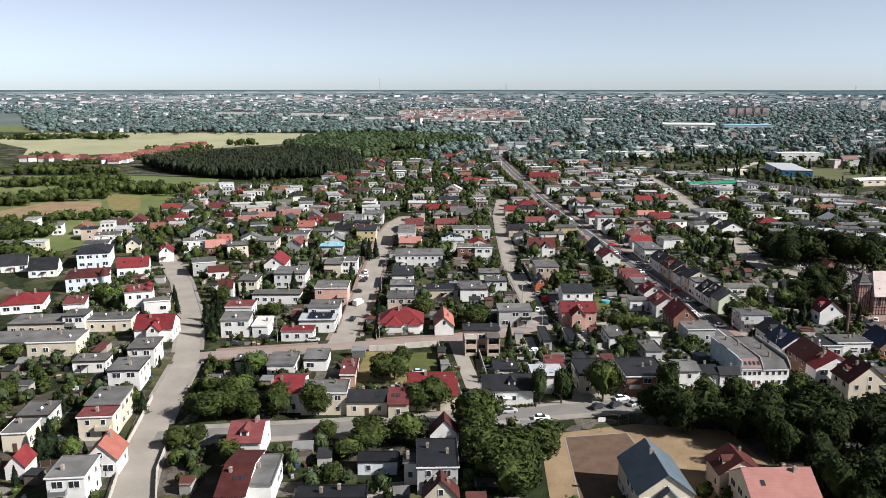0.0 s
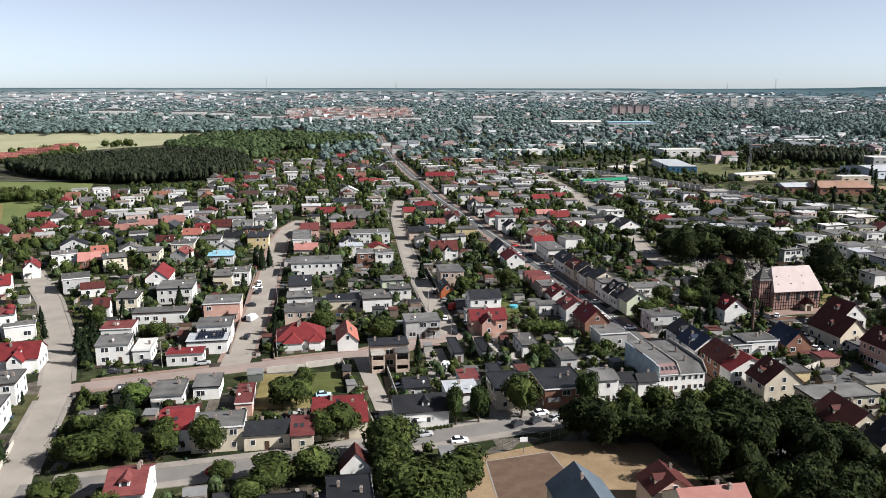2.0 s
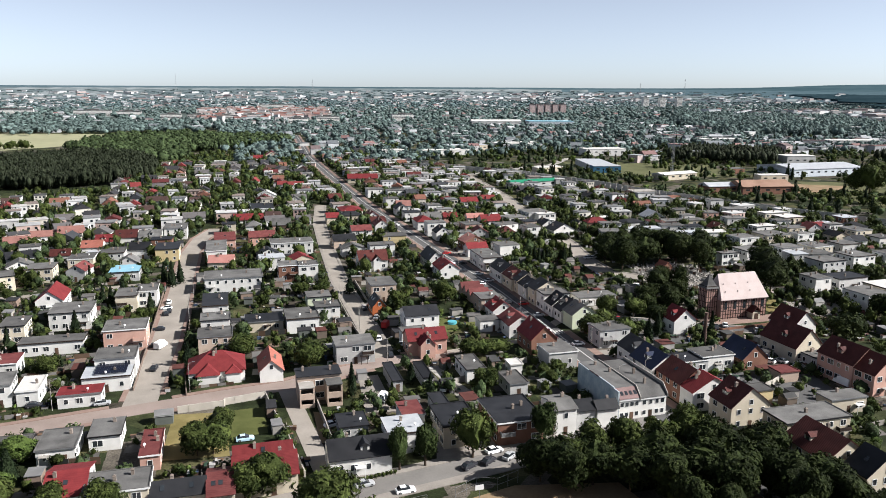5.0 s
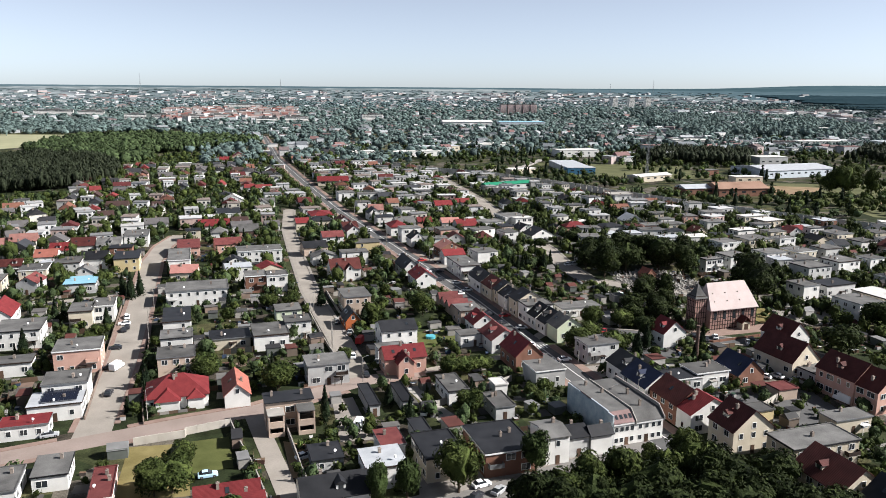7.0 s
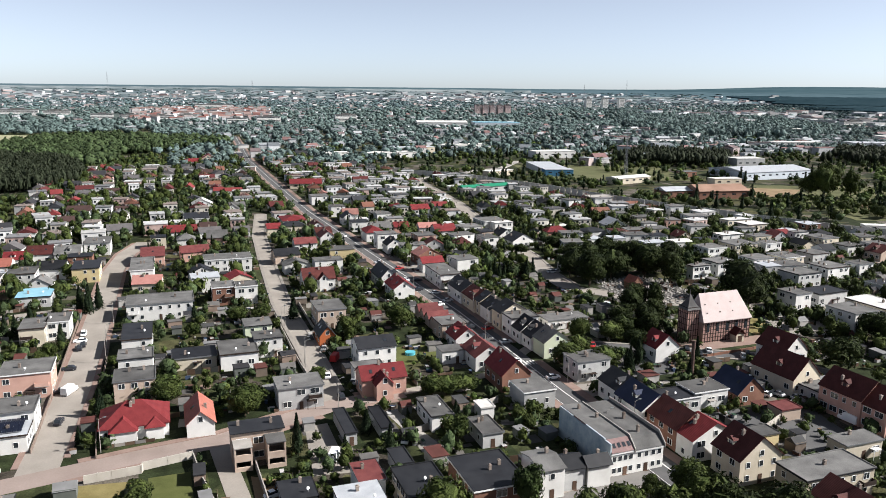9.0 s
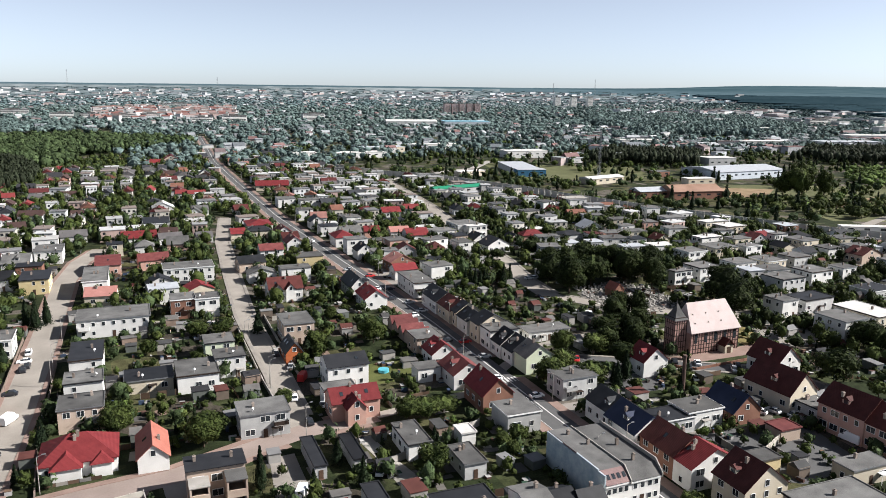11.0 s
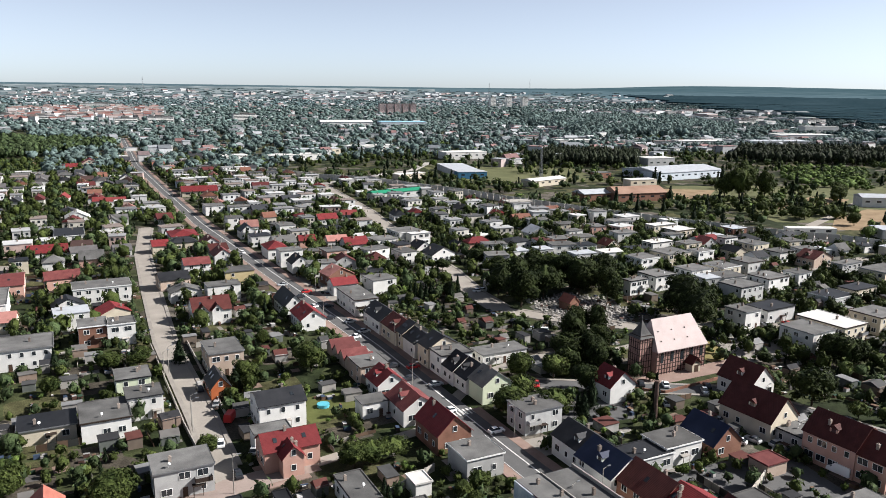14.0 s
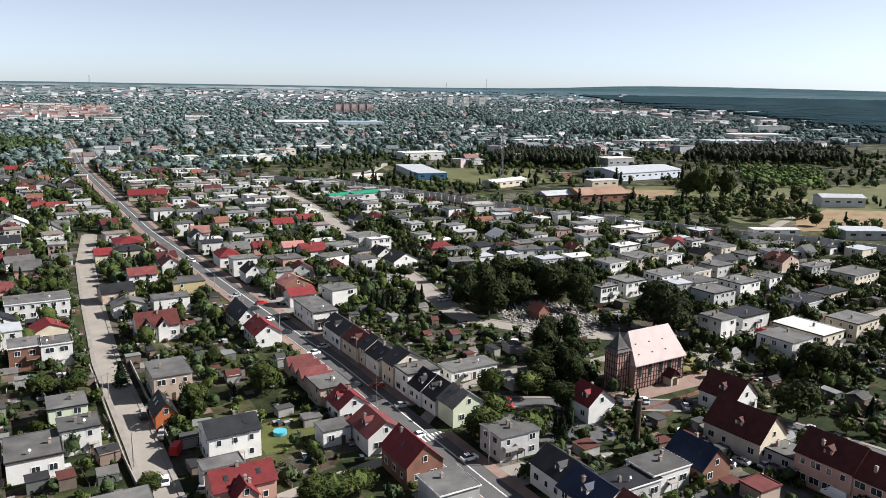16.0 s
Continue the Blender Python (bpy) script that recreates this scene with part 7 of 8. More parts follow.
def far_houses(name, n, zone, seed, wmin, wmax, hmin, hmax, label, roofs, flat=0.6, base=None):
    rng = random.Random(seed)
    wv, wf, rv, rf = [], [], [], []
    for _ in range(n):
        x, y = zone(rng)
        w, d, h, a = rng.uniform(wmin, wmax), rng.uniform(wmin * 0.7, wmax * 0.7), rng.uniform(hmin, hmax), rng.gauss(0.05, 0.3)
        c, s = math.cos(a), math.sin(a)

        foot = base(x, y) if base else 0

        def at(p, q, z):
            return (x + c * p - s * q, y + s * p + c * q, z + foot)
        k = len(wv)
        wv += [at(i * w / 2, j * d / 2, z) for z in (0, h) for i, j in ((-1, -1), (1, -1), (1, 1), (-1, 1))]
        wf += [(k, k + 1, k + 5, k + 4), (k + 1, k + 2, k + 6, k + 5), (k + 2, k + 3, k + 7, k + 6), (k + 3, k, k + 4, k + 7)]
        k = len(rv)
        if rng.random() < flat:
            rv += [at(i * (w / 2 + 0.3), j * (d / 2 + 0.3), z) for z in (h, h + 0.5) for i, j in ((-1, -1), (1, -1), (1, 1), (-1, 1))]
            rf += [(k, k + 1, k + 5, k + 4), (k + 1, k + 2, k + 6, k + 5), (k + 2, k + 3, k + 7, k + 6), (k + 3, k, k + 4, k + 7), (k + 4, k + 5, k + 6, k + 7)]
        else:
            r = rng.uniform(2.5, 4)
            rv += [at(i * (w / 2 + 0.3), j * (d / 2 + 0.4), h) for i, j in ((-1, -1), (1, -1), (1, 1), (-1, 1))] + [at(-w / 2, 0, h + r), at(w / 2, 0, h + r)]
            rf += [(k, k + 1, k + 5, k + 4), (k + 2, k + 3, k + 4, k + 5), (k + 3, k, k + 4), (k + 1, k + 2, k + 5)]
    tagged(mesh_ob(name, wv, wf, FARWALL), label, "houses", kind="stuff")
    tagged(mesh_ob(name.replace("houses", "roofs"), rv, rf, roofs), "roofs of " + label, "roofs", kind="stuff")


def fan(y0, y1, left, right):
    """A zone that widens with distance; left and right are slopes of x over y."""
    def pick(rng):
        y = math.sqrt(rng.uniform(y0 * y0, y1 * y1))
        return rng.uniform(left, right) * y, y
    return pick


def clear(zone, *holes):
    def pick(rng):
        for _ in range(60):
            x, y = zone(rng)
            if all(not (a < x < b and c < y < d) for a, b, c, d in holes):
                return x, y
        return x, y
    return pick


HOLES = ((-900, 100, 600, 1400), (230, 520, 500, 860), (480, 700, 480, 860), (700, 1000, 600, 800), (850, 1350, 1000, 1700), (-1500, 0, 300, 700))
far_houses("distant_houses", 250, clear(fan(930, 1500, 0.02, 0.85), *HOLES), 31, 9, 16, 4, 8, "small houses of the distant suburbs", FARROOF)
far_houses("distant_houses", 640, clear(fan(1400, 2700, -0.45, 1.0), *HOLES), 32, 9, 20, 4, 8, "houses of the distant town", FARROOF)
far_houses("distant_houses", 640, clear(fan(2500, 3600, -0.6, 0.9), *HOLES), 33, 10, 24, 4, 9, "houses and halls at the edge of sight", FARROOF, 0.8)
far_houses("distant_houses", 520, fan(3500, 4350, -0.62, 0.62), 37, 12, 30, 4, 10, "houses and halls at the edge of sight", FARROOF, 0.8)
far_houses("distant_houses", 230, fan(1750, 2500, -0.02, 0.14), 34, 10, 19, 8, 15, "red-roofed old town houses", OLDROOF, 0.0)
far_houses("distant_houses", 140, clear(fan(620, 1050, 0.75, 1.25), *HOLES), 35, 10, 18, 4, 7, "houses beyond the works", FARROOF)

far_houses("distant_houses", 160, fan(760, 1350, 0.55, 1.7), 39, 10, 34, 4, 10, "houses and workshops beyond the works", FARROOF, 0.75)
far_houses("distant_houses", 120, fan(1300, 2100, 0.7, 1.25), 40, 14, 60, 8, 16, "pale blocks and halls of the far suburb", FARROOF, 0.9)


def row_zone(rng):
    f = rng.random()
    if f < 0.4:
        return -450 + 290 * f + rng.uniform(-10, 10), 875 - 75 * f + rng.uniform(-14, 14)
    return -346 + 60 * (f - 0.4) + rng.uniform(-12, 12), 850 + 390 * (f - 0.4) + rng.uniform(-14, 14)


far_houses("distant_houses", 120, row_zone, 36, 8, 14, 3, 5, "red-roofed houses along the field", REDROOF, 0.0)


def far_blocks():
    """Slab blocks of flats, storey by storey."""
    def block(x, y, w, d, h, rot, wall, label):
        ob = new("apartment_block")
        ob.matrix_basis = pose(x, y, 0, 0, 0, rot)
        tagged(ob, label, "apartment block", "blocks of flats")
        bm = bmesh.new()
        box(bm, -w / 2, -d / 2, 0, w / 2, d / 2, h)
        part("wall", bm, wall, ob)
        bm = bmesh.new()
        box(bm, -w / 2 - 0.3, -d / 2 - 0.3, h + 0.01, w / 2 + 0.3, d / 2 + 0.3, h + 1.0)
        box(bm, -w / 6, -d / 4, h + 1.0, w / 6, d / 4, h + 3.5)
        part("roof", bm, ROOF["g"], ob)
        for i in range(int(h / 3)):
            bm = bmesh.new()
            box(bm, -w / 2 + 0.8, -d / 2 - 0.12, i * 3 + 1.1, w / 2 - 0.8, -d / 2 + 0.02, i * 3 + 2.4)
            part("window_band", bm, GLASS, ob)
    for i in range(5):
        block(885 + i * 22, 2110 - i * 4, 17, 14, 30, -4, mat("pale_pink_panels", (0.36, 0.28, 0.27), (0.44, 0.35, 0.34)), "tall pinkish slab block of flats")
    for i in range(3):
        block(1567 + i * 66, 2630 - i * 10, 22, 18, 42, -4, WALL["w"], "tall white block of flats")
    for x, y, w in ((-98, 1881, 46), (-40, 1850, 44), (21, 1793, 50), (75, 1830, 40), (-300, 2181, 90), (-207, 2101, 60), (200, 2700, 120), (420, 1800, 50), (1450, 1330, 60), (1560, 1400, 60), (1650, 1300, 70), (1300, 1500, 60), (-520, 2300, 120), (230, 1700, 50), (160, 1640, 40)):
        block(x, y, w, 13, 15, 4, WALL["w"], "white block of flats in the distant town")


far_blocks()


def far_green():
    rng = random.Random(15)
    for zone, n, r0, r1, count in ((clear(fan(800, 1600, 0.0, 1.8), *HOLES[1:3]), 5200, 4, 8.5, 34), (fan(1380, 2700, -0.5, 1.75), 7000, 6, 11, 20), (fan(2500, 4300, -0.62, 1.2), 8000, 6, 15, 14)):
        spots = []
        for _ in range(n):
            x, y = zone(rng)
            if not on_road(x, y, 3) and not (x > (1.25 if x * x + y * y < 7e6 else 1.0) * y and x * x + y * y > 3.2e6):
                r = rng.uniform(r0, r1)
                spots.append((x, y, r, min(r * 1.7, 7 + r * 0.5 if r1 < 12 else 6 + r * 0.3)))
        # the farthest crowns get the palest leaves, haze being part of their colour
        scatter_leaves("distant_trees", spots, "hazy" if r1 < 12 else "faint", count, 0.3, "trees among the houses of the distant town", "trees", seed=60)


far_green()


def rim():
    """The plain rises in its last stretch to a wooded rim, with a long low forest hill to one side; both glow in place
    of haze.
    """
    verts, faces, wooded = [], [], []
    n, k = 240, 6
    for i in range(n + 1):
        deg = -60 + 150 * i / n
        a = radians(deg)
        hill = 30 * math.exp(-((deg - 46) / (7 if deg < 46 else 20)) ** 2)
        top = 71 + 1.6 * noise.noise(Vector((i * 0.11, 0, 0))) + 0.8 * noise.noise(Vector((i * 0.7, 5, 0)))
        for j in range(k):
            f = j / (k - 1)
            r = 4250 + 480 * f
            verts.append((r * math.sin(a), r * math.cos(a), -1 + (top - 8) * f ** 1.1))
        verts.append((4735 * math.sin(a), 4735 * math.cos(a), top + hill * 0.95))
        if i:
            for j in range(k):
                q = i * (k + 1) + j
                faces.append((q - k - 1, q, q + 1, q - k))
                wooded.append(1 if j >= 5 - max(0, (deg - 22) / 5 + noise.noise(Vector((i * 0.5, j, 2)))) else 0)
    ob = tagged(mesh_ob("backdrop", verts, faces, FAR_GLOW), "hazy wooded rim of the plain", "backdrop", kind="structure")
    ob.data.materials.append(FAR_WOOD_GLOW)
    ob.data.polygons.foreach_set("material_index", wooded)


rim()


def slope_rise(x, y):
    return -3 + 63 * max(0.0, (math.hypot(x, y) - 4250) / 480) ** 1.1


def slope_zone(rng):
    a, r = radians(rng.uniform(-34, 44)), 4250 + 480 * rng.random() ** 1.3 * 0.7
    return r * math.sin(a), r * math.cos(a)


def slope_green():
    """Clumps of trees and scattered houses on the rising plain in front of the rim."""
    rng = random.Random(44)
    spots = []
    for _ in range(2000):
        a, f = radians(rng.uniform(-34, 40)), rng.random() ** 1.3 * 0.85
        r = 4250 + 480 * f
        spots.append((r * math.sin(a), r * math.cos(a), rng.uniform(12, 30), rng.uniform(3, 6)))
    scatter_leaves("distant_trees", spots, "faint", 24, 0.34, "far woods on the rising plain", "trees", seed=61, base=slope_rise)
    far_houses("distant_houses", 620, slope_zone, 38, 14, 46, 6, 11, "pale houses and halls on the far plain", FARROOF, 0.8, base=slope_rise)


slope_green()
works_green()

# ---- vehicles ----
CARPAINT = {"white": mat("white_car_paint", (0.7, 0.7, 0.7), (0.78, 0.78, 0.78), 0.3), "silver": mat("silver_car_paint", (0.4, 0.41, 0.42), (0.46, 0.47, 0.48), 0.3, metal=0.4),
            "dark": mat("dark_car_paint", (0.02, 0.021, 0.025), (0.03, 0.03, 0.035), 0.25), "red": mat("red_car_paint", (0.3, 0.02, 0.02), (0.36, 0.03, 0.03), 0.3),
            "blue": mat("light_blue_car_paint", (0.35, 0.5, 0.6), (0.4, 0.56, 0.66), 0.3)}
RUBBER = mat("tyre_rubber", (0.02, 0.02, 0.02), (0.03, 0.03, 0.03), 0.9)


def section_body(bm, rows):
    """A body from cross sections (x, half width, low z, high z)."""
    last = None
    for x, hw, z0, z1 in rows:
        ring = [bm.verts.new(p) for p in ((x, -hw, z0), (x, hw, z0), (x, hw, z0 + (z1 - z0) * 0.6), (x, hw * 0.88, z1), (x, -hw * 0.88, z1), (x, -hw, z0 + (z1 - z0) * 0.6))]
        if last:
            for i in range(6):
                bm.faces.new((last[i], last[(i + 1) % 6], ring[(i + 1) % 6], ring[i]))
        else:
            bm.faces.new(ring[::-1])
        last = ring
    bm.faces.new(last)
    bmesh.ops.recalc_face_normals(bm, faces=bm.faces)


def vehicle_meshes(kind):
    s = []
    if kind == "car":
        body = ((-2.1, 0.75, 0.35, 0.75), (-2.0, 0.85, 0.25, 0.9), (-0.9, 0.88, 0.22, 0.96), (0.8, 0.88, 0.22, 0.96), (1.9, 0.84, 0.25, 0.84), (2.1, 0.72, 0.35, 0.66))
        cabin = ((-1.75, 0.7, 0.9, 1.0), (-1.2, 0.74, 0.92, 1.42), (0.1, 0.74, 0.92, 1.46), (0.95, 0.74, 0.92, 1.0))
        roof = ((-1.15, 0.62, 1.4, 1.47), (0.05, 0.62, 1.42, 1.5))
        wheels = 1.3
    else:
        body = ((-2.7, 0.95, 0.4, 2.2), (-2.6, 0.98, 0.3, 2.35), (0.9, 0.98, 0.3, 2.35), (1.7, 0.96, 0.3, 1.5), (2.5, 0.9, 0.35, 1.15), (2.7, 0.8, 0.4, 0.8))
        cabin = ((0.95, 0.9, 1.35, 2.2), (1.75, 0.92, 1.3, 1.45))
        roof = ((-2.5, 0.8, 2.3, 2.4), (0.9, 0.8, 2.3, 2.4))
        wheels = 1.75
    for rows in (body, cabin, roof):
        bm = bmesh.new()
        section_body(bm, rows)
        me = bpy.data.meshes.new("body")
        bm.to_mesh(me)
        bm.free()
        s.append(me)
    return s, wheels


bm = bmesh.new()
tube(bm, (0, -0.1, 0), (0, 0.1, 0), 0.32, 0.32, 14)
tube(bm, (0, -0.11, 0), (0, 0.11, 0), 0.17, 0.17, 10, 1)
WHEEL = bpy.data.meshes.new("wheel")
bm.to_mesh(WHEEL)
bm.free()
WHEEL.materials.append(RUBBER)
WHEEL.materials.append(STEEL)
VEHICLES = {}


def vehicle(kind, colour, x, y, rot):
    if (kind, colour) not in VEHICLES:
        (b, c, r), wx = vehicle_meshes(kind)
        for me, m in ((b, CARPAINT[colour]), (c, GLASS), (r, CARPAINT[colour])):
            me.materials.append(m)
        VEHICLES[kind, colour] = (b, c, r, wx)
    b, c, r, wx = VEHICLES[kind, colour]
    ob = new("car" if kind == "car" else "delivery_van")
    ob.matrix_basis = pose(x, y, 0.06, 0, 0, rot)
    tagged(ob, "parked %s %s on the street" % ({"dark": "dark", "blue": "light blue"}.get(colour, colour), "car" if kind == "car" else "delivery van"), "car" if kind == "car" else "van", "parked vehicles")
    shared("body", b, ob, Matrix())
    shared("cabin_glass", c, ob, Matrix())
    shared("roof", r, ob, Matrix())
    for sx in (-1, 1):
        for sy in (-1, 1):
            shared("wheel", WHEEL, ob, pose(sx * wx, sy * 0.78, 0.32))
    return ob


def car(colour, x, y, rot):
    return vehicle("car", colour, x, y, rot)


def van(colour, x, y, rot):
    return vehicle("van", colour, x, y, rot)


car("dark", -70.7, 207.9, 0)
car("silver", -45.7, 210.9, 5)
car("dark", -34.4, 234.1, 80)
car("white", -33.7, 307.9, 88)
car("dark", -33.7, 291.5, 88)
car("white", 10.0, 181.6, 20)
car("silver", 12.1, 150.8, 8)
car("blue", -10.9, 179.5, 0)
car("dark", -62.4, 214.2, 0)
car("dark", 35.6, 152.3, 30)
car("dark", 40.5, 153.3, 35)
car("silver", 45.9, 154.1, 35)
car("dark", 50.0, 154.8, 35)
car("white", 43.4, 157.6, 10)
car("white", -33.5, 306.7, 88)
car("dark", -32.9, 294.6, 88)
car("dark", 36.6, 278.4, 90)
car("silver", 38.7, 266.5, 70)
car("white", 34.6, 242.9, 80)
car("dark", 34.8, 226.7, 88)
car("silver", 40.7, 236.0, 60)
car("white", 43.1, 196.2, 60)
car("dark", 203.3, 248.7, 10)
car("white", 145.2, 214.7, 60)
car("dark", 144.0, 192.5, 120)
car("silver", 148.3, 189.0, 100)
car("white", 106.1, 305.9, 120)
car("dark", 109.8, 292.0, 100)
car("silver", 111.7, 285.3, 100)
car("white", 158.0, 335.4, 0)
car("silver", 160.9, 335.5, 0)
car("white", 150.0, 272.8, 150)
car("silver", 147.9, 283.8, 160)
car("dark", 148.7, 293.9, 20)
car("white", 149.1, 205.8, 120)
car("silver", 149.0, 201.1, 120)
car("dark", 148.7, 194.1, 110)
car("silver", 151.7, 184.9, 0)
car("dark", 200.9, 246.4, 10)
car("red", 236.8, 220.1, 20)
car("dark", 243.3, 221.2, 20)
car("white", 144.4, 189.9, 120)
car("dark", 280.3, 279.7, 40)
car("dark", 284.9, 279.5, 40)
car("white", 317.9, 255.5, 10)
car("white", 201.9, 282.0, 0)
car("red", 200.6, 284.5, 0)
car("white", 88.7, 447.5, 115)
car("white", 19.7, 146.0, 0)
car("red", -35.5, 141.0, 0)
car("dark", -57.7, 215.2, 0)
van("white", -33.6, 254.4, 62)
van("white", 25.4, 193.7, 65)
van("red", 39.9, 255.9, 60)
van("white", 152.6, 169.3, 95)
van("white", 149.3, 278.7, 150)


# ---- street furniture ----
def lamp_meshes():
    bm = bmesh.new()
    tube(bm, (0, 0, 0), (0, 0, 8.2), 0.1, 0.06, 8)
    tube(bm, (0, 0, 8.1), (1.2, 0, 8.6), 0.05, 0.04, 6)
    a = bpy.data.meshes.new("pole")
    bm.to_mesh(a)
    bm.free()
    a.materials.append(CONCRETE)
    bm = bmesh.new()
    box(bm, 1.0, -0.14, 8.5, 1.75, 0.14, 8.66)
    b = bpy.data.meshes.new("lamp_head")
    bm.to_mesh(b)
    bm.free()
    b.materials.append(STEEL)
    return a, b


LAMP = lamp_meshes()


def street_lamp(x, y, rot=0):
    ob = tagged(new("street_lamp"), "tall concrete street lamp with a steel head", "street lamp", "street lamps")
    ob.matrix_basis = pose(x, y, 0, 0, 0, rot)
    shared("pole", LAMP[0], ob, Matrix())
    shared("lamp_head", LAMP[1], ob, Matrix())


street_lamp(-25.7, 288.5)
street_lamp(30.2, 253.0)
street_lamp(32.4, 219.9)
street_lamp(-24.7, 316.7)
street_lamp(-25.4, 275.7)
street_lamp(-24.0, 213.9)
street_lamp(-57.5, 210.3)
street_lamp(30.5, 255.9)
street_lamp(29.4, 291.2)
street_lamp(97.0, 182.3)
street_lamp(105.0, 164.7)
street_lamp(31.2, 295.1)
street_lamp(96.5, 306.0)
street_lamp(96.0, 267.8)
street_lamp(162.8, 198.1)
for i, yy in enumerate(range(180, 760, 36)):
    k = np.interp(yy, [p[1] for p in MAIN], [p[0] for p in MAIN])
    street_lamp(float(k) + (5.2 if i % 2 else -5.2), yy, 180 if i % 2 else 0)


def garden_wall(pts, h, material, label, thick=0.25):
    ob = tagged(new("garden_wall"), label, "wall", "garden walls")
    for (x0, y0), (x1, y1) in zip(pts, pts[1:]):
        length = math.hypot(x1 - x0, y1 - y0)
        n = max(1, int(length / 2.6))
        ang = math.atan2(y1 - y0, x1 - x0)
        for i in range(n):
            bm = bmesh.new()
            L = length / n
            box(bm, 0.02, -thick / 2, -0.1, L - 0.16, thick / 2, h)
            box(bm, L - 0.16, -thick / 2 - 0.05, -0.1, L + 0.02, thick / 2 + 0.05, h + 0.12)
            p = part("wall_section", bm, material, ob)
            f = i / n
            p.matrix_basis = pose(x0 + (x1 - x0) * f, y0 + (y1 - y0) * f, 0, 0, 0, math.degrees(ang))
    return ob


garden_wall([(-26.7, 200.0), (-15.3, 200.9), (-15.0, 202.2), (-4.5, 204.1)], 1.9, SANDWALL, "pale rendered garden wall along the street")
garden_wall([(-4.5, 203.1), (-3.6, 193.5), (-1.3, 178.1), (0.5, 157.0)], 2.0, CONCRETE, "grey concrete garden wall beside an alley")
garden_wall([(8.1, 197.3), (8.5, 174.2), (9.0, 158.9)], 1.8, CONCRETE, "grey concrete yard wall")
VERGE = mat("brown_verge_wall", (0.12, 0.092, 0.076), (0.19, 0.15, 0.125), 0.9)
garden_wall([(-24.8, 210.9), (-26.1, 235.8), (-25.1, 293.2)], 1.0, VERGE, "low brownish garden wall along a side street")
garden_wall([(-38.8, 218.7), (-37.7, 256.9), (-36.3, 321.8)], 1.0, VERGE, "low brownish garden wall along a side street")
garden_wall([(39.3, 256.5), (39.9, 292.8), (40.6, 321.4)], 1.2, CONCRETE, "low concrete garden wall")
garden_wall([(29.6, 227.8), (28.9, 256.6), (29.7, 321.5)], 1.2, CONCRETE, "low concrete garden wall")
garden_wall([(40.8, 197.0), (55.6, 202.6), (73.4, 210.1)], 1.8, CONCRETE, "concrete panel fence between gardens")
garden_wall([(-61.0, 95.0), (-69.1, 122.3), (-71.2, 137.9)], 1.2, SANDWALL, "low pale wall along the wide street")
garden_wall([(-74.0, 106.0), (-80.2, 135.8), (-83.4, 163.8)], 1.2, SANDWALL, "low pale wall along the wide street")
garden_wall([(123.3, 169.3), (135.1, 174.7), (146.9, 182.1)], 2.2, SANDWALL, "pale yard wall")
garden_wall([(144.4, 226.4), (150.4, 220.5), (178.0, 221.9)], 0.9, WALL["k"], "low brick churchyard wall")


# ---- cemetery ----
STONE = mat("grave_granite", (0.13, 0.122, 0.112), (0.3, 0.285, 0.265), 0.5, random_tint=0.6)
bm = bmesh.new()
box(bm, -0.45, -1.0, 0, 0.45, 0.9, 0.35)
box(bm, -0.42, 0.75, 0.35, 0.42, 0.9, 1.15)
GRAVE = bpy.data.meshes.new("gravestone")
bm.to_mesh(GRAVE)
bm.free()
GRAVE.materials.append(STONE)
grng = random.Random(4)
for gy in range(19):
    for gx in range(21):
        px, py = 161.5 + gx * 1.7 + gy * 0.38, 275 + gy * 2.3 - gx * 0.22
        if (px - 179) ** 2 / 380 + (py - 296.6) ** 2 / 560 < 1 and grng.random() < 0.78 and (px - 177) ** 2 + (py - 299.5) ** 2 > 16:
            g = tagged(new("gravestone", GRAVE), "grey granite grave with a low headstone", "gravestone", "graves")
            k = grng.uniform(0.6, 1.0)
            g.matrix_basis = pose(px + grng.uniform(-0.4, 0.4), py + grng.uniform(-0.5, 0.5), 0.06, 0, 0, grng.uniform(-12, 12)) @ Matrix.Diagonal((k, k, grng.uniform(0.55, 1.15), 1))
house("gable", "k", "t", 177, 299.5, 4.6, 6, 3, 3.2, 2.4)


# ---- singular things ----
def works_chimney(x, y, h):
    bm = bmesh.new()
    box(bm, -0.75, -0.75, 0, 0.75, 0.75, 1.5)
    tube(bm, (0, 0, 1.5), (0, 0, h), 0.62, 0.48, 12)
    tube(bm, (0, 0, h), (0, 0, h + 0.4), 0.58, 0.58, 12)
    me = bpy.data.meshes.new("brick_chimney")
    bm.to_mesh(me)
    bm.free()
    me.materials.append(mat("sooty_brick", (0.05, 0.034, 0.028), (0.1, 0.066, 0.054)))
    tagged(new("brick_chimney", me), "slim dark brick works chimney", "chimney").matrix_basis = pose(x, y, 0)


works_chimney(132.3, 205.3, 12)
bm = bmesh.new()
tube(bm, (0, 0, 0), (0, 0, 0.9), 1.6, 1.64, 28)
me = bpy.data.meshes.new("garden_pool")
bm.to_mesh(me)
bm.free()
me.materials.append(mat("pool_liner", (0.06, 0.27, 0.33), (0.096, 0.33, 0.396), 0.3))
tagged(new("garden_pool", me), "round light blue garden pool", "pool").matrix_basis = pose(63.2, 253.4, 0.02)


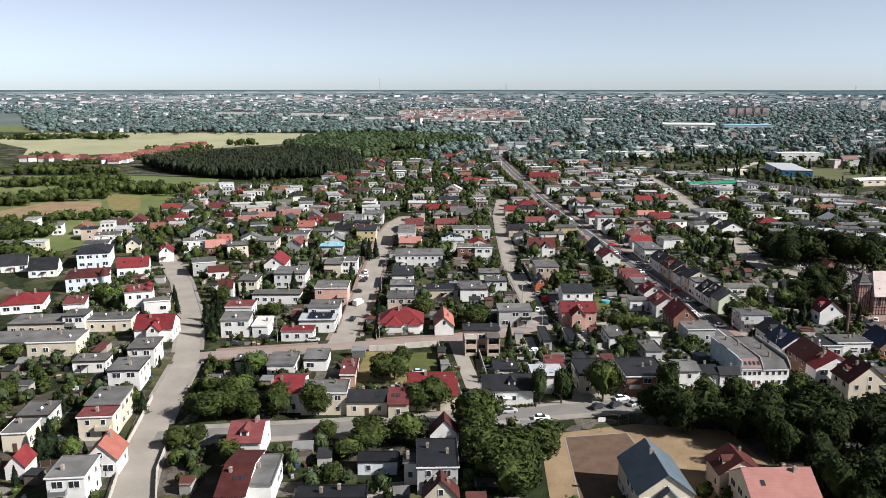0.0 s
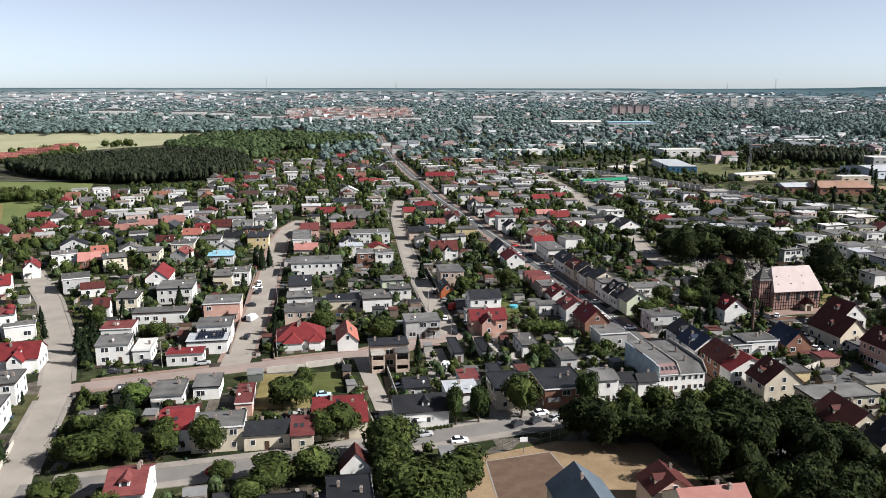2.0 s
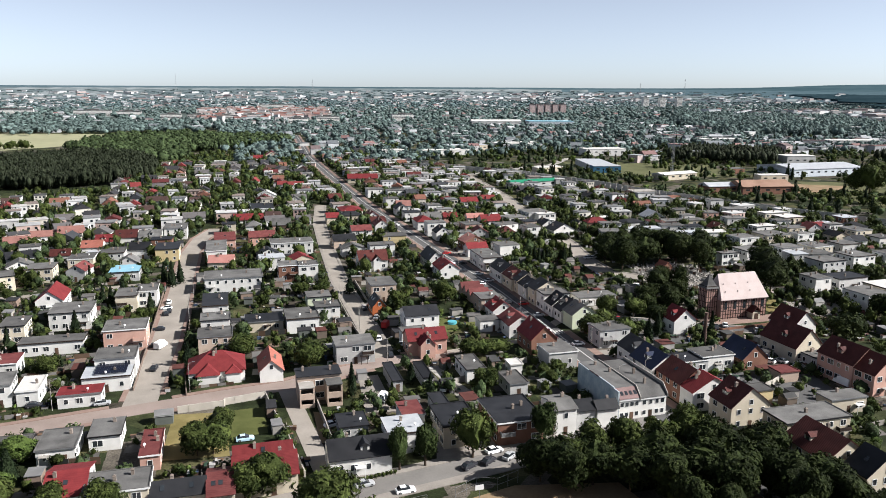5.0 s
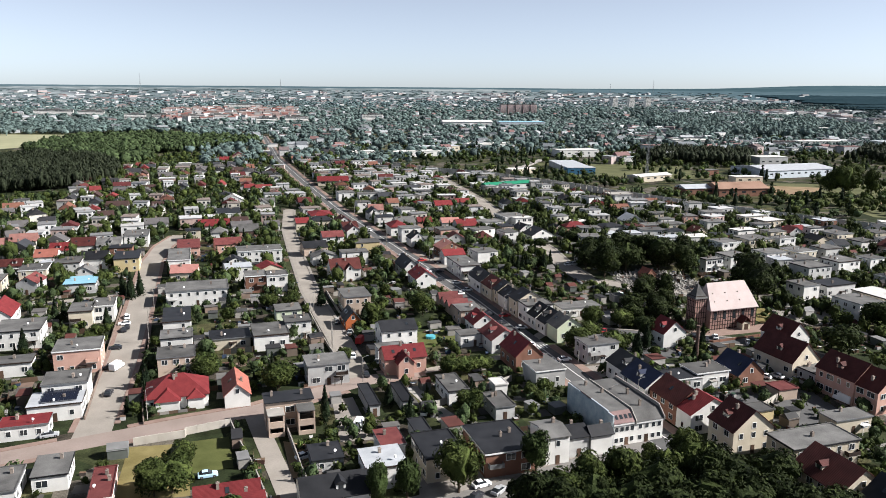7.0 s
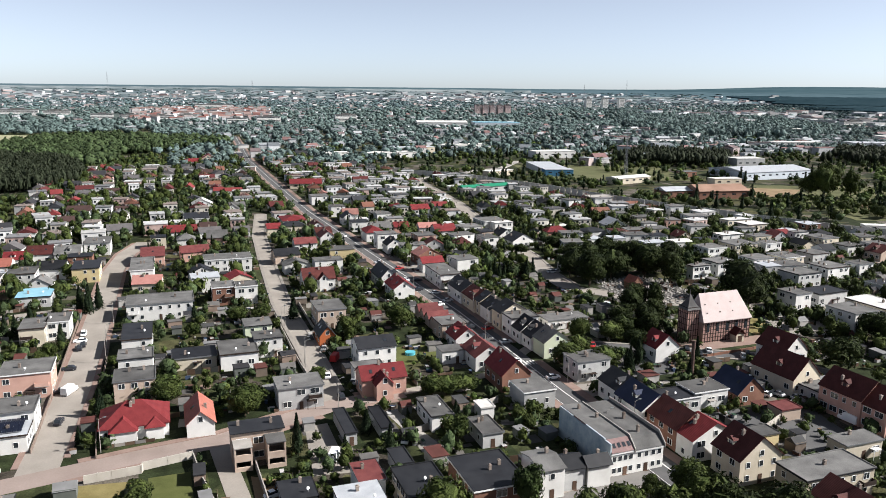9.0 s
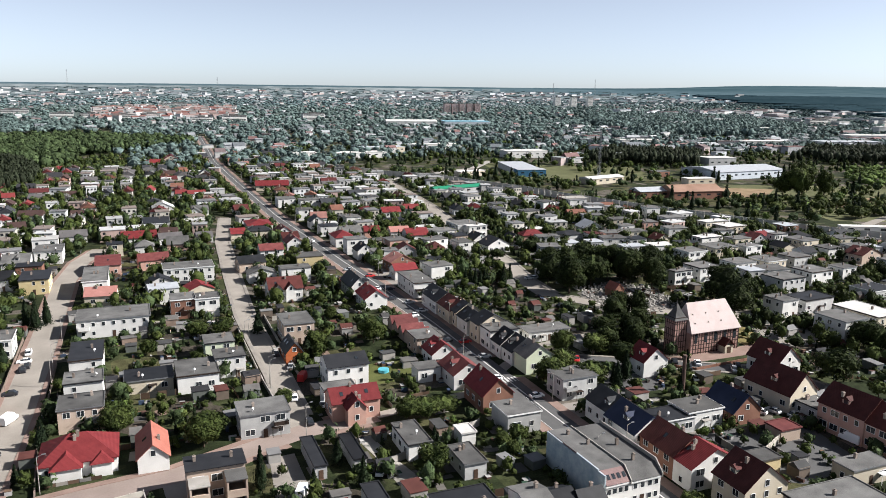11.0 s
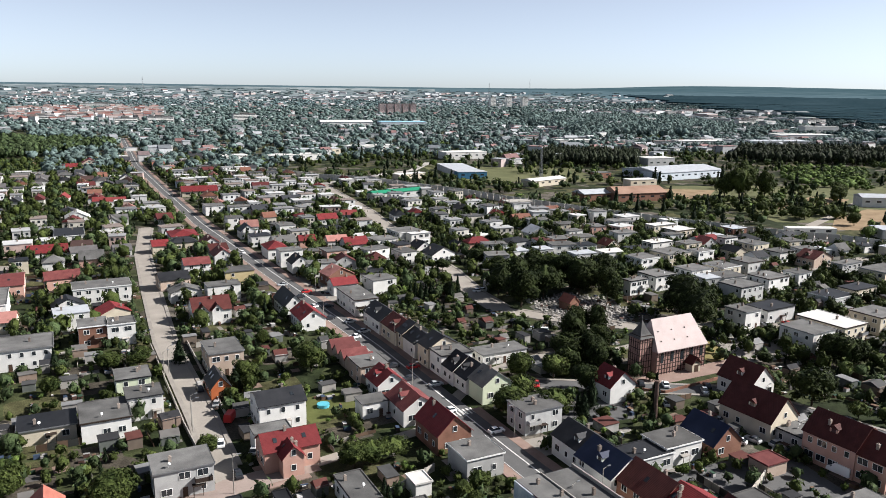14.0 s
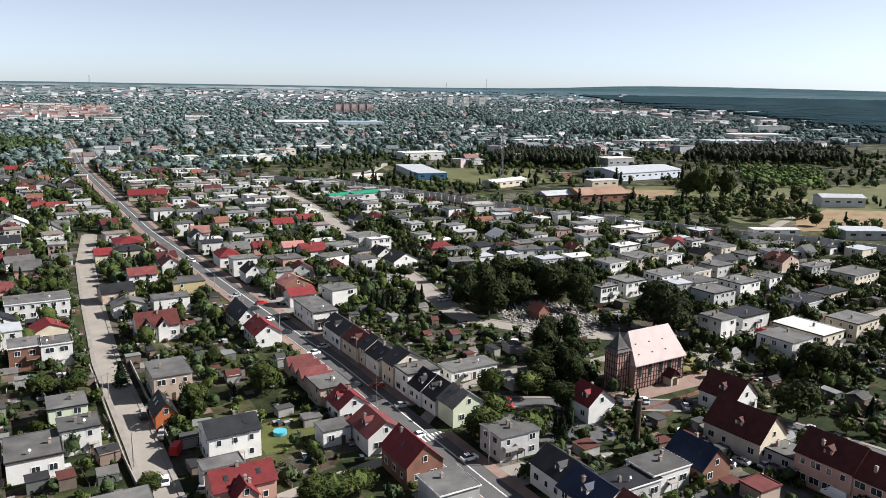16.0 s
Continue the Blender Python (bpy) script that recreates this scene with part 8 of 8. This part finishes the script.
# ---- corner house with the mansard roof ----
def corner_house():
    ob = tagged(new("corner_house"), "tall white two-part corner house with a mansard roof and skylights", "house", "town houses")
    ob.matrix_basis = pose(79.4, 165.1, 0, 0, 0, 0.5) @ Matrix.Diagonal((1, 0.93, 0.9, 1))
    PLOTS.append((86, 177, 10))
    bm = bmesh.new()
    box(bm, 0, 0, -0.2, 5.9, 23.5, 6.3)
    part("wall", bm, WALL["w"], ob)
    bm = bmesh.new()
    box(bm, 5.904, 0, -0.2, 13.5, 23.5, 6.0)
    part("wall", bm, WALL["w"], ob)
    # stained windowless side wall, stepped at its top
    bm = bmesh.new()
    for y0, y1, z in ((0.0, 2.6, 8.6), (2.6, 11, 8.9), (11, 17, 8.3), (17, 23.5, 8.6)):
        box(bm, -0.35, y0, -0.2, -0.004, y1, z)
    part("side_wall", bm, mat("weathered_pale_blue_render", (0.18, 0.24, 0.276), (0.372, 0.408, 0.42), 0.9, scale=0.5), ob, "weathered pale blue windowless side wall")
    for x0, x1, z0, z1, key, label in ((0.0, 5.7, 6.3, 8.7, "m", "pinkish mansard slope"), (6.1, 13.7, 6.0, 8.2, "g", "grey mansard slope")):
        bm = bmesh.new()
        ring = [(-0.4, z0), (2.4, z1), (23.5, z1), (23.5, z0)]
        a = [bm.verts.new((x0, y, z)) for y, z in ring]
        b = [bm.verts.new((x1, y, z)) for y, z in ring]
        bm.faces.new(a)
        bm.faces.new(b[::-1])
        for i in range(4):
            f = bm.faces.new((a[(i + 1) % 4], a[i], b[i], b[(i + 1) % 4]))
            f.material_index = 0 if i == 0 else 1
        bmesh.ops.recalc_face_normals(bm, faces=bm.faces)
        part("roof", bm, (PINKSLATE if key == "m" else ROOF["g"], ROOF["g"]), ob, label)
    for x in (5.7, 13.5):
        bm = bmesh.new()
        ring = [(-0.5, 5.6), (-0.5, 6.6), (2.2, 9.1), (23.5, 9.0), (23.5, 5.6)]
        a = [bm.verts.new((x, y, z)) for y, z in ring]
        b = [bm.verts.new((x + 0.22, y, z)) for y, z in ring]
        bm.faces.new(a)
        bm.faces.new(b[::-1])
        for i in range(5):
            bm.faces.new((a[(i + 1) % 5], a[i], b[i], b[(i + 1) % 5]))
        bmesh.ops.recalc_face_normals(bm, faces=bm.faces)
        part("fire_wall", bm, CONCRETE, ob, "pale raised party wall")
    for i in range(4):
        bm = bmesh.new()
        box(bm, -0.35, -0.03, -0.6, 0.35, 0.04, 0.6)
        s = part("skylight", bm, GLASS, ob)
        s.matrix_basis = pose(1.1 + i * 1.25, 0.95, 7.55, -50)
    for z in (0.9, 3.9):
        for x in (0.8, 2.2, 3.6, 5.0, 7.2, 9.0, 10.8, 12.4):
            if (z < 1 and x in (3.6, 9.0)):
                shared("door", DOOR_ME, ob, pose(x, 0, 0.12))
                continue
            w = shared("window", WINDOWS["small"][0], ob, pose(x, 0, z))
            shared("pane", WINDOWS["small"][1], w, Matrix())
    for x, y in ((4.4, 14), (9.5, 4.5), (10.5, 12), (3, 20)):
        shared("chimney", CHIMNEY_ME, ob, pose(x, y, 8.7))
    bm = bmesh.new()
    box(bm, -0.1, -0.35, 5.75, 5.68, 0.0, 6.05)
    part("cornice", bm, FRAME, ob)
    bm = bmesh.new()
    box(bm, 6.06, -0.35, 5.5, 13.48, 0.0, 5.8)
    part("cornice", bm, FRAME, ob)


PINKSLATE = tiles("pinkish_mansard_slate", (0.12, 0.078, 0.075), (0.18, 0.12, 0.114))
corner_house()


# ---- small fittings ----
SOLAR = mat("solar_cells", (0.0048, 0.006, 0.012), (0.0084, 0.0108, 0.021), 0.15, gloss=0.6)


def solar_array(x, y, z, rot, nx, ny, tilt=12):
    ob = tagged(new("solar_array"), "array of dark solar panels on a flat roof", "solar panels")
    ob.matrix_basis = pose(x, y, z, 0, 0, rot)
    for j in range(ny):
        for i in range(nx):
            bm = bmesh.new()
            box(bm, -0.48, -0.8, 0, 0.48, 0.8, 0.05)
            p = part("solar_panel", bm, SOLAR, ob)
            p.matrix_basis = pose((i - (nx - 1) / 2) * 1.03, (j - (ny - 1) / 2) * 1.8, 0.24, tilt)
    bm = bmesh.new()
    box(bm, -nx * 0.5, -ny * 0.9, 0, nx * 0.5, -ny * 0.9 + 0.1, 0.12)
    part("rail", bm, STEEL, ob)


def hedge(pts, h, w, label="clipped dark green hedge along a garden"):
    spots = []
    for (x0, y0), (x1, y1) in zip(pts, pts[1:]):
        n = max(2, int(math.hypot(x1 - x0, y1 - y0) / 0.9))
        spots += [(x0 + (x1 - x0) * i / n, y0 + (y1 - y0) * i / n, w * 0.75, h) for i in range(n)]
    ob = scatter_leaves("hedge", spots, "round", 60, 0.3, label, "hedge", seed=90)
    return ob


def railing(pts, h):
    ob = tagged(new("fence"), "thin grey metal railing with posts", "fence", "fences")
    for (x0, y0), (x1, y1) in zip(pts, pts[1:]):
        n = max(1, int(math.hypot(x1 - x0, y1 - y0) / 2.6))
        for i in range(n + 1):
            f = i / n
            bm = bmesh.new()
            tube(bm, (x0 + (x1 - x0) * f, y0 + (y1 - y0) * f, 0), (x0 + (x1 - x0) * f, y0 + (y1 - y0) * f, h), 0.05, 0.05, 6)
            part("post", bm, STEEL, ob)
        for z in (h * 0.45, h * 0.95):
            bm = bmesh.new()
            tube(bm, (x0, y0, z), (x1, y1, z), 0.03, 0.03, 5)
            part("rail", bm, STEEL, ob)


def sign_board(x, y):
    ob = tagged(new("basketball_board"), "white backboard on a grey post at the court", "backboard")
    ob.matrix_basis = pose(x, y, 0)
    bm = bmesh.new()
    tube(bm, (0, 0, 0), (0, 0, 3.4), 0.08, 0.07, 8)
    part("post", bm, STEEL, ob)
    bm = bmesh.new()
    box(bm, -0.9, -0.08, 2.7, 0.9, -0.02, 3.8)
    part("board", bm, FRAME, ob)


house("gable", "p", "r", 45.5, 223.4, 4.6, 4.4, -1, 4.6, 2.4)
solar_array(-44.6, 224.9, 4.65, -1, 8, 4)
sign_board(33.1, 138.3)
railing([(28.6, 140.0), (34.2, 143.1), (38.2, 141.4), (43.5, 143.4)], 3.0)
railing([(16.0, 141.5), (23.3, 142.4)], 1.0)
hedge([(5.9, 151.9), (20.3, 154.4)], 1.2, 0.8)
hedge([(-73.1, 180.1), (-75.5, 194.5)], 2.5, 1.0)
hedge([(-72.3, 186.8), (-66.7, 186.2)], 3.0, 1.0)
hedge([(118.0, 279.7), (139.0, 278.8)], 1.5, 0.8)
hedge([(101.7, 282.6), (108.4, 287.6)], 1.5, 0.8)


def yards():
    """Paved corners, fences and odd things that fill the yards and gardens."""
    rng = random.Random(61)
    slab, fence, odd = Joined(), Joined(), Joined()

    def barred(x, y):
        return x > wall_line(y) - 5 or (13 < x < 68 and 104 < y < 146) or (144 < x < 200 and 222 < y < 256) or (-30 < x < -4 and 172 < y < 203) or (50 < x < 95 and y < 152)
    for _ in range(5200):
        x, y = rng.uniform(-140, 360), rng.uniform(92, 470)
        if barred(x, y):
            continue
        at = turned(x, y, rng.gauss(0, 5) + (90 if rng.random() < 0.5 else 0))
        k = rng.random()
        if k < 0.24:
            if not on_road(x, y, 3.5):
                w, d = rng.uniform(2, 6), rng.uniform(1.2, 4)
                slab.box(at, -w / 2, -d / 2, -0.02, w / 2, d / 2, rng.uniform(0.02, 0.045))
        elif k < 0.5:
            half = rng.uniform(2.5, 7)
            ends = [at(-half, 0, 0), at(0, 0, 0), at(half, 0, 0)]
            if all(free(p[0], p[1], 0.2) for p in ends):
                h = rng.choice((0.9, 1.2, 1.5, 1.8))
                for i in range(int(half * 2 / 2.2)):
                    u = -half + i * 2.2
                    fence.box(at, u, -0.05, 0, u + 0.1, 0.05, h + 0.1)
                    fence.box(at, u + 0.1, -0.03, 0.08, u + 2.2, 0.03, h)
        elif free(x, y, 0.5):
            for _k in range(rng.randint(1, 4)):
                u, v = rng.uniform(-1.2, 1.2), rng.uniform(-1.2, 1.2)
                w, d, h = rng.uniform(0.2, 0.9), rng.uniform(0.2, 0.7), rng.uniform(0.3, 1.1)
                odd.box(at, u - w, v - d, 0, u + w, v + d, h)
                odd.box(at, u - w * 1.05, v - d * 1.05, h, u + w * 1.05, v + d * 1.05, h + 0.05)
    slab.put("yard_paving", palette("yard_slabs", [(0.14, 0.13, 0.12), (0.2, 0.185, 0.165), (0.09, 0.085, 0.08), (0.17, 0.12, 0.095), (0.24, 0.225, 0.2)]), "paved and gravelled corners of yards", "paving")
    fence.put("garden_fences", palette("fence_panels", [(0.2, 0.19, 0.18), (0.07, 0.045, 0.03), (0.3, 0.28, 0.25), (0.03, 0.032, 0.03), (0.12, 0.08, 0.055)]), "panel fences between the gardens", "fences")
    odd.put("yard_clutter", palette("odds_and_ends", [(0.3, 0.29, 0.28), (0.06, 0.05, 0.045), (0.14, 0.09, 0.06), (0.4, 0.39, 0.38), (0.04, 0.06, 0.1), (0.09, 0.05, 0.04), (0.03, 0.06, 0.04)]), "stacked timber, bins and odd things in the yards", "clutter")


yards()


def park_cars(pts, side, step, seed, rot=0):
    """Cars parked along one edge of a street."""
    rng = random.Random(seed)
    for (x0, y0), (x1, y1) in zip(pts, pts[1:]):
        length = math.hypot(x1 - x0, y1 - y0)
        ux, uy = (x1 - x0) / length, (y1 - y0) / length
        s = rng.uniform(2, step)
        while s < length:
            x, y = x0 + ux * s - uy * side, y0 + uy * s + ux * side
            s += rng.uniform(5.6, step * 2)
            if all((x - a) ** 2 + (y - b) ** 2 > (c + 0.6) ** 2 for a, b, c in PLOTS):
                car(rng.choice(("white", "silver", "dark", "dark", "silver", "red")), x, y, math.degrees(math.atan2(uy, ux)) - 90 + (180 if side > 0 else 0))
                PLOTS.append((x, y, 2.6))


park_cars([(93.5, 232), (94.0, 292), (91.4, 384)], 2.75, 14, 1)
park_cars([(92.7, 205), (93.5, 250), (93.9, 292), (91.2, 384)], -2.75, 16, 2)
park_cars([(-33.2, 250), (-30.6, 304.7)], 3.2, 14, 3)
park_cars([(144.4, 228.3), (170.2, 212.5), (178.6, 181.3)], 2.0, 9, 4)
park_cars([(116.5, 245.9), (144.4, 228.3), (170.2, 212.5), (178.6, 181.3)], -2.0, 10, 5)
park_cars([(189.2, 267.7), (225.0, 249.7), (267.7, 237.7)], 2.4, 12, 6)

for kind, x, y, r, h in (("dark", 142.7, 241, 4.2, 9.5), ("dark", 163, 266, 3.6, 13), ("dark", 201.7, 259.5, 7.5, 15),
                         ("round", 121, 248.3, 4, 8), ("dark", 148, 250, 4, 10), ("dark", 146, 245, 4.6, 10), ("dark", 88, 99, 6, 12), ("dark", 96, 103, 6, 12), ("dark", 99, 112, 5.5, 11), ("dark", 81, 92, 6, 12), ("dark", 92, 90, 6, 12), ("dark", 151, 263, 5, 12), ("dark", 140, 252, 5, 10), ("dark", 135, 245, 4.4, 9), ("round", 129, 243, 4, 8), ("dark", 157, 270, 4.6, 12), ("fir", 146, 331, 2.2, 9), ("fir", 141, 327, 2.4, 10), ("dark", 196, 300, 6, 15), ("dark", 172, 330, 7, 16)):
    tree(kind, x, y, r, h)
